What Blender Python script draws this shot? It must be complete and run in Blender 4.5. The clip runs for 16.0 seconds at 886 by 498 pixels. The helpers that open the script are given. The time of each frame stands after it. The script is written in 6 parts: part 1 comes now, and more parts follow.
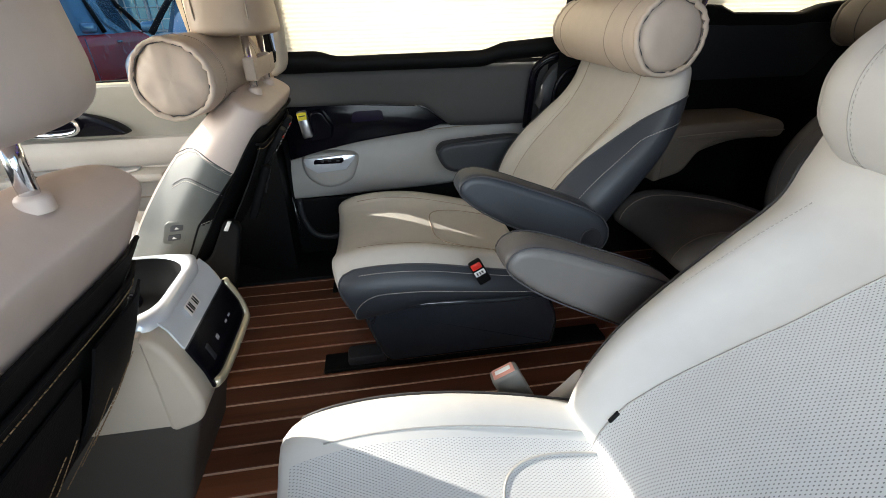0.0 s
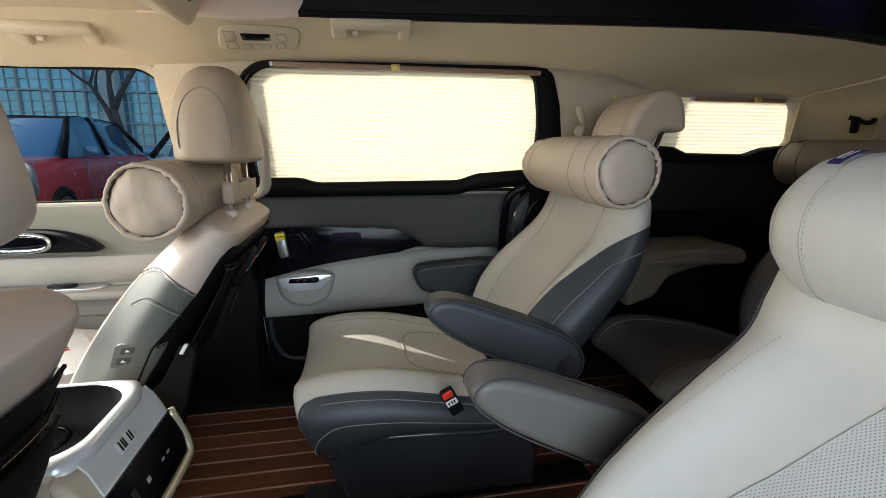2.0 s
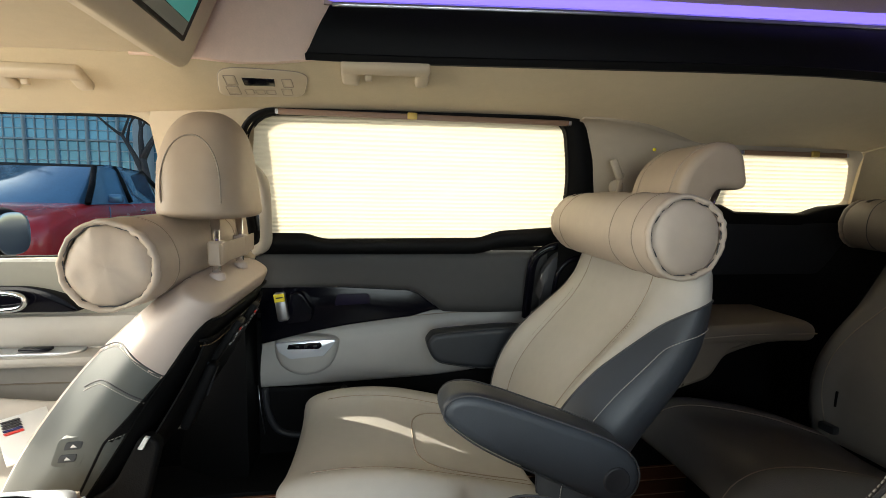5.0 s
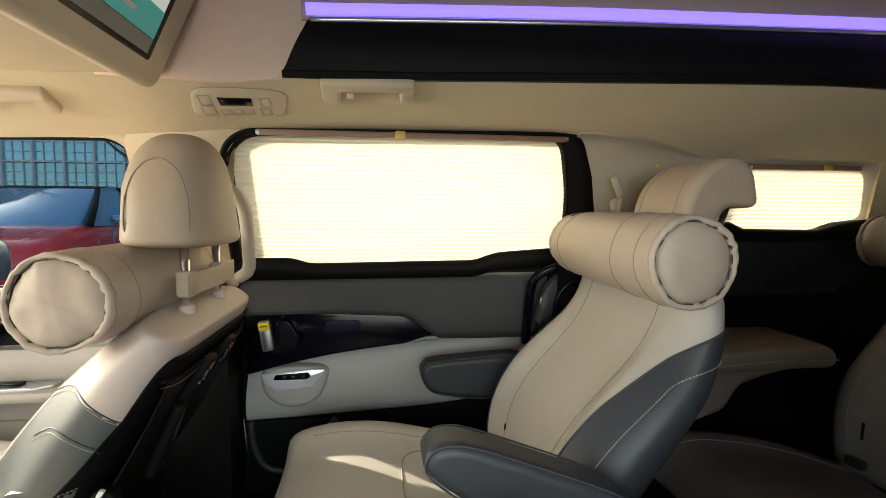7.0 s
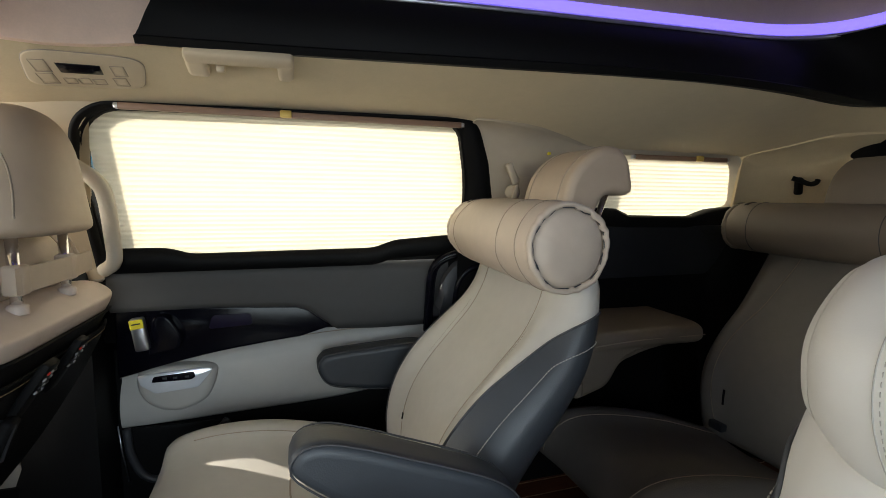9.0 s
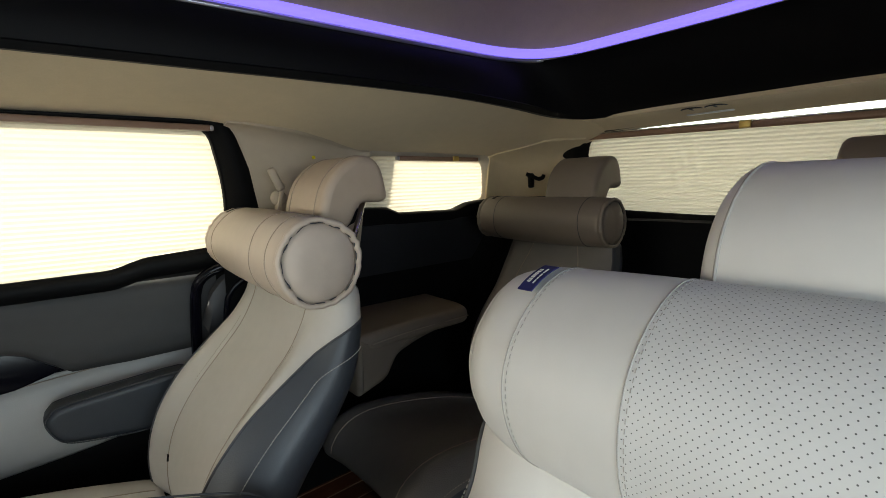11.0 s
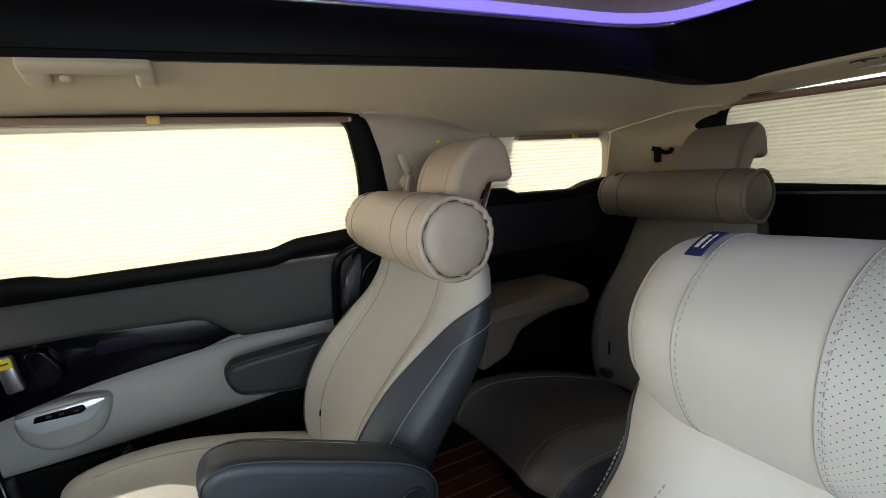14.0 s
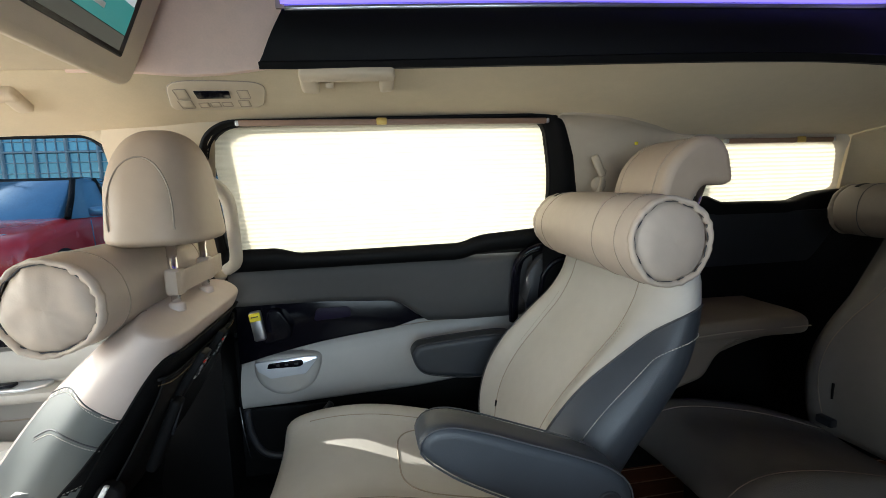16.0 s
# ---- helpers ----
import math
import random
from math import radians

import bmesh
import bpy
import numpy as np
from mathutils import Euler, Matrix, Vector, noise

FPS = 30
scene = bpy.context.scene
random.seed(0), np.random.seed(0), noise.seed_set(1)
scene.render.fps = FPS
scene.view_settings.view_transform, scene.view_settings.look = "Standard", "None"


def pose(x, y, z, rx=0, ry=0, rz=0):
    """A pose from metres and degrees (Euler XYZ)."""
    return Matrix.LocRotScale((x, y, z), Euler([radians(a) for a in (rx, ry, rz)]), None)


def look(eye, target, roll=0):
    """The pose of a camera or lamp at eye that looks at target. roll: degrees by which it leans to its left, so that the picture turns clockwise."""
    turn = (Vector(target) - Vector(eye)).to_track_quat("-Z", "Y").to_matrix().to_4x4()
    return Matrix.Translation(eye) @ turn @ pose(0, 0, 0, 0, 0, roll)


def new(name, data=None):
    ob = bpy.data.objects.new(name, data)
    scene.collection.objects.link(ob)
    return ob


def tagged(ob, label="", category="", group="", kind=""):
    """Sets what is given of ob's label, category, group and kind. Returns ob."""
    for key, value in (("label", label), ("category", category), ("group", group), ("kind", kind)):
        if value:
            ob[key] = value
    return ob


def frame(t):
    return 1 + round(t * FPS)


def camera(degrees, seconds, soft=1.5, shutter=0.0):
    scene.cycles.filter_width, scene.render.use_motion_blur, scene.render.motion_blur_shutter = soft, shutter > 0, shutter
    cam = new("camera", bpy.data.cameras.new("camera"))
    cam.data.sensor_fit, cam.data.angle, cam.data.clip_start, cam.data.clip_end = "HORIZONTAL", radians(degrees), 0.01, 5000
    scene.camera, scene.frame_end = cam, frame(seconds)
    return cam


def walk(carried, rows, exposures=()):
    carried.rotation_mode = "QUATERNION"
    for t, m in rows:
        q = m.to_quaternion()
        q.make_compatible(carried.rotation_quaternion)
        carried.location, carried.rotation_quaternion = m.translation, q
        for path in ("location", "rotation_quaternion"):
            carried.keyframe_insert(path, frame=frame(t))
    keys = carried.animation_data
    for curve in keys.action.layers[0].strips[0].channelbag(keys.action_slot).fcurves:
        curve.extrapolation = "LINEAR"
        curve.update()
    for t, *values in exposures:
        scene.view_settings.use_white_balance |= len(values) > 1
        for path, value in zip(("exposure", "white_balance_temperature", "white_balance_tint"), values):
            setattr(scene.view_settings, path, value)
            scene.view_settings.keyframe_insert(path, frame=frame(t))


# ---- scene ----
from mathutils.bvhtree import BVHTree

cam = camera(88.0, 16.0, soft=0.8)
PATH = [
    (0, (0.033, 0.219, 0.948), (0.294, 1.985, 0.047), -1.3),
    (0.5, (0.044, 0.191, 0.952), (0.347, 1.992, 0.138), -0.6),
    (1, (0.054, 0.217, 0.945), (0.388, 2.06, 0.244), 0.1),
    (1.5, (0.054, 0.233, 0.948), (0.412, 2.132, 0.431), -0.1),
    (2, (0.062, 0.237, 0.953), (0.425, 2.158, 0.529), 0.2),
    (2.5, (0.06, 0.259, 0.957), (0.418, 2.203, 0.651), 0.6),
    (3, (0.052, 0.29, 0.952), (0.452, 2.23, 0.673), 0.4),
    (3.5, (0.037, 0.319, 0.95), (0.488, 2.249, 0.69), 1.2),
    (4, (0.053, 0.349, 0.955), (0.443, 2.296, 0.716), 1.4),
    (6.5, (0.114, 0.436, 0.974), (0.377, 2.412, 0.81), 0.4),
    (7, (0.127, 0.45, 0.979), (0.401, 2.426, 0.834), 0.1),
    (7.5, (0.142, 0.448, 0.984), (0.464, 2.416, 0.833), -0.2),
    (8, (0.16, 0.45, 0.984), (0.523, 2.411, 0.828), -0.5),
    (8.5, (0.176, 0.457, 0.982), (0.597, 2.404, 0.809), -0.2),
    (9, (0.201, 0.462, 0.978), (0.79, 2.363, 0.777), 0.3),
    (9.5, (0.226, 0.459, 0.987), (1.079, 2.253, 0.754), -0.0),
    (10, (0.253, 0.445, 1.006), (1.353, 2.095, 0.745), -0.5),
    (12.5, (0.286, 0.403, 1.028), (1.635, 1.854, 0.756), -2.3),
    (13, (0.265, 0.407, 1.026), (1.493, 1.961, 0.746), -3.2),
    (13.5, (0.244, 0.417, 1.02), (1.317, 2.079, 0.723), -4.2),
    (14, (0.224, 0.426, 1.015), (1.147, 2.172, 0.698), -4.2),
    (14.5, (0.198, 0.434, 1.005), (0.888, 2.278, 0.652), -4.1),
    (14.8, (0.183, 0.437, 1.005), (0.785, 2.313, 0.658), -3.6),
    (15, (0.168, 0.439, 1.011), (0.705, 2.336, 0.677), -3.6),
    (15.5, (0.145, 0.44, 1.006), (0.57, 2.375, 0.729), -2.2),
    (16, (0.127, 0.437, 0.997), (0.454, 2.395, 0.754), -2.0),
]
walk(cam, [(t, look(eye, target, roll)) for t, eye, target, roll in PATH], [(0.0, 1.15, 6650, 9), (1.0, 0.85, 6650, 7), (3.0, 0.91, 6650, 6), (7.0, 1.11, 7500, 6), (7.5, 1.05, 6600, 8), (9.5, 0.96, 6750, 6), (12.5, 0.96, 6700, 5), (14.5, 0.90, 6450, 7), (16.0, 1.14, 6250, 5)])


# ---- light ----
world = bpy.data.worlds.new("sky")
scene.world = world
world.use_nodes = True
wn = world.node_tree.nodes
wl = world.node_tree.links
sky = wn.new("ShaderNodeTexSky")
sky.sky_type = "NISHITA"
sky.sun_disc = False
SUN_FROM = Vector((-0.776, 0.439, 0.454)).normalized()
sky.sun_elevation = math.asin(SUN_FROM.z)
sky.sun_rotation = math.atan2(SUN_FROM.x, SUN_FROM.y)
wl.new(sky.outputs[0], wn["Background"].inputs[0])
wn["Background"].inputs[1].default_value = 0.10
sun = new("sun", bpy.data.lights.new("sun", "SUN"))
sun.data.energy = 5.0
sun.data.angle = radians(0.5)
sun.data.color = (1.0, 0.95, 0.87)
sun.matrix_world = look((0, 0, 6), Vector((0, 0, 6)) - SUN_FROM)


def area_lamp(name, at, towards, wide, high, watts, colour):
    lamp = new(name, bpy.data.lights.new(name, "AREA"))
    lamp.data.shape = "RECTANGLE"
    lamp.data.size, lamp.data.size_y, lamp.data.energy, lamp.data.color = wide, high, watts, colour
    lamp.matrix_world = look(at, towards)
    return lamp


# daylight outside the shaded windows and in the open sliding door
area_lamp("window_daylight", (0.2, 1.80, 1.08), (0.2, 1.0, 0.95), 0.80, 0.34, 0.55, (1.0, 0.92, 0.76))
area_lamp("window_daylight", (1.22, 1.72, 1.06), (1.2, 1.0, 0.98), 0.5, 0.2, 0.16, (1.0, 0.90, 0.74))
area_lamp("window_daylight", (1.95, 0.85, 1.12), (1.0, 0.85, 1.0), 1.0, 0.28, 1.4, (1.0, 0.93, 0.80))
area_lamp("doorway_daylight", (0.0, -0.85, 1.14), (0.15, 0.7, 0.55), 1.3, 0.9, 16.5, (0.75, 0.875, 1.0))
area_lamp("windscreen_daylight", (-1.45, 0.79, 1.02), (0.0, 0.95, 0.55), 1.3, 0.42, 9.4, (1.0, 0.97, 0.92))


# ---- materials ----
def material(name, colour, rough=0.5, metal=0.0, vary=0.08, grain=40.0, bump=0.0, bump_scale=300.0, coat=0.0, stretch=(1, 1, 1), sheen=0.0, spec=0.5):
    m = bpy.data.materials.new(name)
    m.use_nodes = True
    n, l = m.node_tree.nodes, m.node_tree.links
    b = n["Principled BSDF"]
    b.inputs["Roughness"].default_value = rough
    b.inputs["Metallic"].default_value = metal
    b.inputs["Coat Weight"].default_value = coat
    b.inputs["Coat Roughness"].default_value = 0.08
    b.inputs["Sheen Weight"].default_value = sheen
    b.inputs["Specular IOR Level"].default_value = spec
    at = n.new("ShaderNodeTexCoord")
    mp = n.new("ShaderNodeMapping")
    mp.inputs["Scale"].default_value = stretch
    l.new(at.outputs["Object"], mp.inputs["Vector"])
    fine = n.new("ShaderNodeTexNoise")
    fine.inputs["Scale"].default_value, fine.inputs["Detail"].default_value = grain, 6
    wide = n.new("ShaderNodeTexNoise")
    wide.inputs["Scale"].default_value, wide.inputs["Detail"].default_value = grain * 0.12, 3
    l.new(mp.outputs[0], fine.inputs["Vector"])
    l.new(mp.outputs[0], wide.inputs["Vector"])
    both = n.new("ShaderNodeMath")
    both.operation = "ADD"
    l.new(fine.outputs["Fac"], both.inputs[0])
    l.new(wide.outputs["Fac"], both.inputs[1])
    span = n.new("ShaderNodeMapRange")
    span.inputs["From Min"].default_value, span.inputs["From Max"].default_value = 0.6, 1.4
    span.inputs["To Min"].default_value, span.inputs["To Max"].default_value = 1 - vary, 1 + vary
    l.new(both.outputs[0], span.inputs["Value"])
    mul = n.new("ShaderNodeVectorMath")
    mul.operation = "SCALE"
    mul.inputs[0].default_value = colour
    l.new(span.outputs[0], mul.inputs["Scale"])
    l.new(mul.outputs[0], b.inputs["Base Color"])
    rs = n.new("ShaderNodeMapRange")
    rs.inputs["To Min"].default_value, rs.inputs["To Max"].default_value = max(0.0, rough - 0.08), min(1.0, rough + 0.08)
    l.new(wide.outputs["Fac"], rs.inputs["Value"])
    l.new(rs.outputs[0], b.inputs["Roughness"])
    if bump:
        tex = n.new("ShaderNodeTexVoronoi")
        tex.inputs["Scale"].default_value = bump_scale
        l.new(mp.outputs[0], tex.inputs["Vector"])
        sm = n.new("ShaderNodeTexNoise")
        sm.inputs["Scale"].default_value = 22.0
        sm.inputs["Detail"].default_value = 2
        l.new(mp.outputs[0], sm.inputs["Vector"])
        bb = n.new("ShaderNodeBump")
        bb.inputs["Strength"].default_value, bb.inputs["Distance"].default_value = bump, 0.001
        l.new(tex.outputs["Distance"], bb.inputs["Height"])
        b2 = n.new("ShaderNodeBump")
        b2.inputs["Strength"].default_value, b2.inputs["Distance"].default_value = bump, 0.004
        l.new(sm.outputs["Fac"], b2.inputs["Height"])
        l.new(bb.outputs[0], b2.inputs["Normal"])
        l.new(b2.outputs[0], b.inputs["Normal"])
    return m


def perforated(name, colour, pitch=(0.0088, 0.0088), rough=0.55, hole=0.088, depth=0.16):
    """Leather with a staggered grid of small punched holes, laid out along the surface."""
    m = material(name, colour, rough, vary=0.05, bump=0.13)
    n, l = m.node_tree.nodes, m.node_tree.links
    b = n["Principled BSDF"]
    was = b.inputs["Base Color"].links[0].from_socket
    at = n.new("ShaderNodeTexCoord")
    cells = []
    for shift in (0.0, 0.5):
        mp = n.new("ShaderNodeMapping")
        mp.inputs["Scale"].default_value = (1 / pitch[0], 1 / pitch[1], 1)
        mp.inputs["Location"].default_value = (shift, shift, 0)
        l.new(at.outputs["UV"], mp.inputs["Vector"])
        fr = n.new("ShaderNodeVectorMath")
        fr.operation = "FRACTION"
        l.new(mp.outputs[0], fr.inputs[0])
        ds = n.new("ShaderNodeVectorMath")
        ds.operation = "DISTANCE"
        ds.inputs[1].default_value = (0.5, 0.5, 0)
        flat = n.new("ShaderNodeVectorMath")
        flat.operation = "MULTIPLY"
        flat.inputs[1].default_value = (1, 1, 0)
        l.new(fr.outputs[0], flat.inputs[0])
        l.new(flat.outputs[0], ds.inputs[0])
        cells.append(ds.outputs["Value"])
    low = n.new("ShaderNodeMath")
    low.operation = "MINIMUM"
    l.new(cells[0], low.inputs[0])
    l.new(cells[1], low.inputs[1])
    edge = n.new("ShaderNodeMapRange")
    edge.inputs["From Min"].default_value, edge.inputs["From Max"].default_value = hole * 0.8, hole * 1.2
    l.new(low.outputs[0], edge.inputs["Value"])
    mix = n.new("ShaderNodeMix")
    mix.data_type = "RGBA"
    mix.inputs["A"].default_value = (colour[0] * depth, colour[1] * depth, colour[2] * depth, 1)
    l.new(edge.outputs[0], mix.inputs["Factor"])
    l.new(was, mix.inputs["B"])
    l.new(mix.outputs["Result"], b.inputs["Base Color"])
    return m


def wood(name):
    m = material(name, (0.135, 0.042, 0.018), 0.5, vary=0.4, grain=30.0, bump=0.1, bump_scale=90, stretch=(0.10, 2.2, 1), coat=0.04)
    n, l = m.node_tree.nodes, m.node_tree.links
    b = n["Principled BSDF"]
    was = b.inputs["Base Color"].links[0].from_socket
    info = n.new("ShaderNodeObjectInfo")
    sp = n.new("ShaderNodeMapRange")
    sp.inputs["To Min"].default_value, sp.inputs["To Max"].default_value = 0.72, 1.3
    l.new(info.outputs["Random"], sp.inputs["Value"])
    mul = n.new("ShaderNodeVectorMath")
    mul.operation = "SCALE"
    l.new(was, mul.inputs[0])
    l.new(sp.outputs[0], mul.inputs["Scale"])
    l.new(mul.outputs[0], b.inputs["Base Color"])
    return m


def glow(name, colour, strength):
    m = bpy.data.materials.new(name)
    m.use_nodes = True
    b = m.node_tree.nodes["Principled BSDF"]
    b.inputs["Base Color"].default_value = (*colour, 1)
    b.inputs["Emission Color"].default_value = (*colour, 1)
    b.inputs["Emission Strength"].default_value = strength
    return m


def blind_cloth(name, colour):
    """Pleated cloth that lets daylight through."""
    m = bpy.data.materials.new(name)
    m.use_nodes = True
    n, l = m.node_tree.nodes, m.node_tree.links
    out = n["Material Output"]
    b = n["Principled BSDF"]
    at = n.new("ShaderNodeTexCoord")
    mp = n.new("ShaderNodeMapping")
    mp.inputs["Scale"].default_value = (1.5, 1.5, 60)
    l.new(at.outputs["Object"], mp.inputs["Vector"])
    tex = n.new("ShaderNodeTexNoise")
    tex.inputs["Scale"].default_value, tex.inputs["Detail"].default_value = 2.0, 4
    l.new(mp.outputs[0], tex.inputs["Vector"])
    ramp = n.new("ShaderNodeMix")
    ramp.data_type = "RGBA"
    ramp.inputs["A"].default_value = (*[c * 0.8 for c in colour], 1)
    ramp.inputs["B"].default_value = (*colour, 1)
    l.new(tex.outputs["Fac"], ramp.inputs["Factor"])
    l.new(ramp.outputs["Result"], b.inputs["Base Color"])
    b.inputs["Roughness"].default_value = 0.9
    tl = n.new("ShaderNodeBsdfTranslucent")
    l.new(ramp.outputs["Result"], tl.inputs["Color"])
    mx = n.new("ShaderNodeMixShader")
    mx.inputs[0].default_value = 0.62
    l.new(b.outputs[0], mx.inputs[1])
    l.new(tl.outputs[0], mx.inputs[2])
    l.new(mx.outputs[0], out.inputs["Surface"])
    return m


def clear_glass(name, tint=(1, 1, 1)):
    m = bpy.data.materials.new(name)
    m.use_nodes = True
    b = m.node_tree.nodes["Principled BSDF"]
    b.inputs["Base Color"].default_value = (*tint, 1)
    b.inputs["Roughness"].default_value = 0.0
    b.inputs["IOR"].default_value = 1.1
    b.inputs["Transmission Weight"].default_value = 1.0
    return m


FRONT = material("rosy_beige_leather", (0.58, 0.485, 0.43), 0.5, vary=0.05, bump=0.04, bump_scale=420)
BEIGE = material("beige_leather", (0.465, 0.438, 0.40), 0.5, vary=0.05, bump=0.05, bump_scale=420)
MID_GREY = material("warm_grey_leather", (0.102, 0.110, 0.105), 0.45, vary=0.06, bump=0.07, bump_scale=420)
CREAM_PLASTIC = material("cream_plastic", (0.54, 0.445, 0.315), 0.55, vary=0.04, bump=0.1, bump_scale=700)
PILLAR = material("taupe_beige_plastic", (0.40, 0.335, 0.255), 0.6, vary=0.05, bump=0.12, bump_scale=700)
GLOSS_CHAR = material("wrapped_charcoal_plastic", (0.030, 0.035, 0.043), 0.24, vary=0.1, bump=0.5, bump_scale=26, coat=0.5)
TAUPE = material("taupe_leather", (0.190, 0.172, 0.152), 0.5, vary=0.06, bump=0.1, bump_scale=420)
PALE = material("pale_leather", (0.575, 0.562, 0.54), 0.5, vary=0.04, bump=0.03, bump_scale=900)
PERF = perforated("perforated_pale_leather", (0.565, 0.565, 0.56), (0.0058, 0.0058), hole=0.075, depth=0.17)
PERF_FINE = perforated("finely_perforated_pale_leather", (0.55, 0.552, 0.552), (0.0038, 0.0062), hole=0.14, depth=0.34)
TAN = material("tan_cushion_leather", (0.49, 0.405, 0.33), 0.52, vary=0.06, bump=0.05, bump_scale=380)
TAN_HEAD = material("tan_headrest_leather", (0.41, 0.32, 0.24), 0.52, vary=0.05, bump=0.04, bump_scale=420)
# darkened copy of the tan leather, with the dim rear's shade in its colour
TAN_SHADED = material("shaded_tan_leather", (0.185, 0.152, 0.120), 0.52, vary=0.05, bump=0.1, bump_scale=420)
# darker copy of the taupe leather: the third row's shade is in the colour
TAUPE_SHADED = material("shaded_taupe_leather", (0.122, 0.111, 0.100), 0.5, vary=0.08, bump=0.22, bump_scale=420)
ARM_GREY = material("grey_armrest_leather", (0.115, 0.107, 0.102), 0.48, vary=0.06, bump=0.1, bump_scale=420)
DARK = material("dark_grey_leather", (0.037, 0.042, 0.050), 0.48, vary=0.08, bump=0.12, bump_scale=420)
CHAR = material("charcoal_plastic", (0.026, 0.027, 0.031), 0.45, spec=0.35, vary=0.1, bump=0.12, bump_scale=600)
BLACK = material("black_plastic", (0.0038, 0.0038, 0.0042), 0.6, spec=0.16, vary=0.1, bump=0.1, bump_scale=700)
SOFT_BLACK = material("black_leather", (0.005, 0.005, 0.0055), 0.65, spec=0.12, vary=0.1, bump=0.2, bump_scale=380)
PIANO = material("gloss_black", (0.003, 0.003, 0.006), 0.16, vary=0.05, spec=0.16)
GREY_TRIM = material("grey_door_trim", (0.060, 0.058, 0.057), 0.65, vary=0.06, bump=0.2, bump_scale=800)
CREAM = material("cream_trim", (0.50, 0.445, 0.365), 0.6, vary=0.04, bump=0.1, bump_scale=700)
DOOR_BEIGE = material("beige_door_panel", (0.455, 0.435, 0.405), 0.5, vary=0.04, bump=0.12, bump_scale=600)
# darker copy of the door beige: shade on the front door put into colour
DOOR_SHADED = material("shaded_beige_door_panel", (0.36, 0.345, 0.315), 0.5, vary=0.04, bump=0.06, bump_scale=600)
HEADLINER = material("headliner_cloth", (0.55, 0.45, 0.295), 0.95, vary=0.05, grain=300, bump=0.2, bump_scale=1400, sheen=0.1)
PINK_CLOTH = material("rosy_headliner_cloth", (0.76, 0.57, 0.465), 0.95, vary=0.05, grain=300, bump=0.2, bump_scale=1400, sheen=0.1)
ROOF_CLOTH = material("brown_roof_cloth", (0.44, 0.35, 0.28), 0.95, vary=0.05, grain=300, bump=0.2, bump_scale=1400)
CHROME = material("chrome", (0.78, 0.79, 0.82), 0.12, metal=1.0, vary=0.02)
SATIN = material("satin_silver", (0.62, 0.64, 0.68), 0.3, metal=1.0, vary=0.03)
SILVER = material("silver_plastic", (0.86, 0.90, 0.96), 0.22, metal=0.35, vary=0.03)
CHAMPAGNE = material("champagne_trim", (0.62, 0.56, 0.40), 0.3, metal=0.5, vary=0.03)
THREAD = material("pale_thread", (0.50, 0.47, 0.43), 0.8, vary=0.1)
DARK_THREAD = material("dark_piping", (0.05, 0.05, 0.055), 0.6, vary=0.1)
GOLD_THREAD = material("ochre_thread", (0.24, 0.15, 0.075), 0.8, vary=0.1)
SEAM = material("beige_seam", (0.30, 0.25, 0.20), 0.7, vary=0.1)
PALE_SEAM = material("pale_seam", (0.36, 0.345, 0.32), 0.7, vary=0.1)
WOOD = wood("red_brown_plank")
CAULK = material("light_plank_strip", (0.66, 0.45, 0.34), 0.6, vary=0.1)
RED_PLASTIC = material("red_plastic", (0.62, 0.03, 0.02), 0.35, vary=0.05)
WHITE_PLASTIC = material("white_plastic", (0.72, 0.72, 0.70), 0.4, vary=0.04)
YELLOW = material("yellow_sticker", (0.75, 0.62, 0.03), 0.5, vary=0.05)
BRASS = material("brass_clip", (0.55, 0.38, 0.10), 0.4, metal=0.4, vary=0.1)
NAVY = material("navy_cloth_label", (0.008, 0.009, 0.085), 0.8, vary=0.1)
BROWN_RAIL = material("brown_blind_rail", (0.22, 0.13, 0.085), 0.5, vary=0.1)
BLIND = blind_cloth("pleated_blind", (0.68, 0.615, 0.475))
GLASS = clear_glass("window_glass", (0.93, 0.97, 1.0))
TINTED = clear_glass("tinted_window_glass", (0.86, 0.95, 1.0))
LED = glow("led_strip", (0.20, 0.15, 1.0), 0.85)
SCREEN = glow("screen_picture", (0.50, 0.53, 0.55), 0.32)
SCREEN_TEAL = glow("screen_teal", (0.025, 0.20, 0.19), 0.32)
SCREEN_DARK = glow("screen_bar", (0.055, 0.055, 0.045), 0.32)
SCREEN_GREEN = glow("screen_picture_green", (0.03, 0.10, 0.05), 0.32)


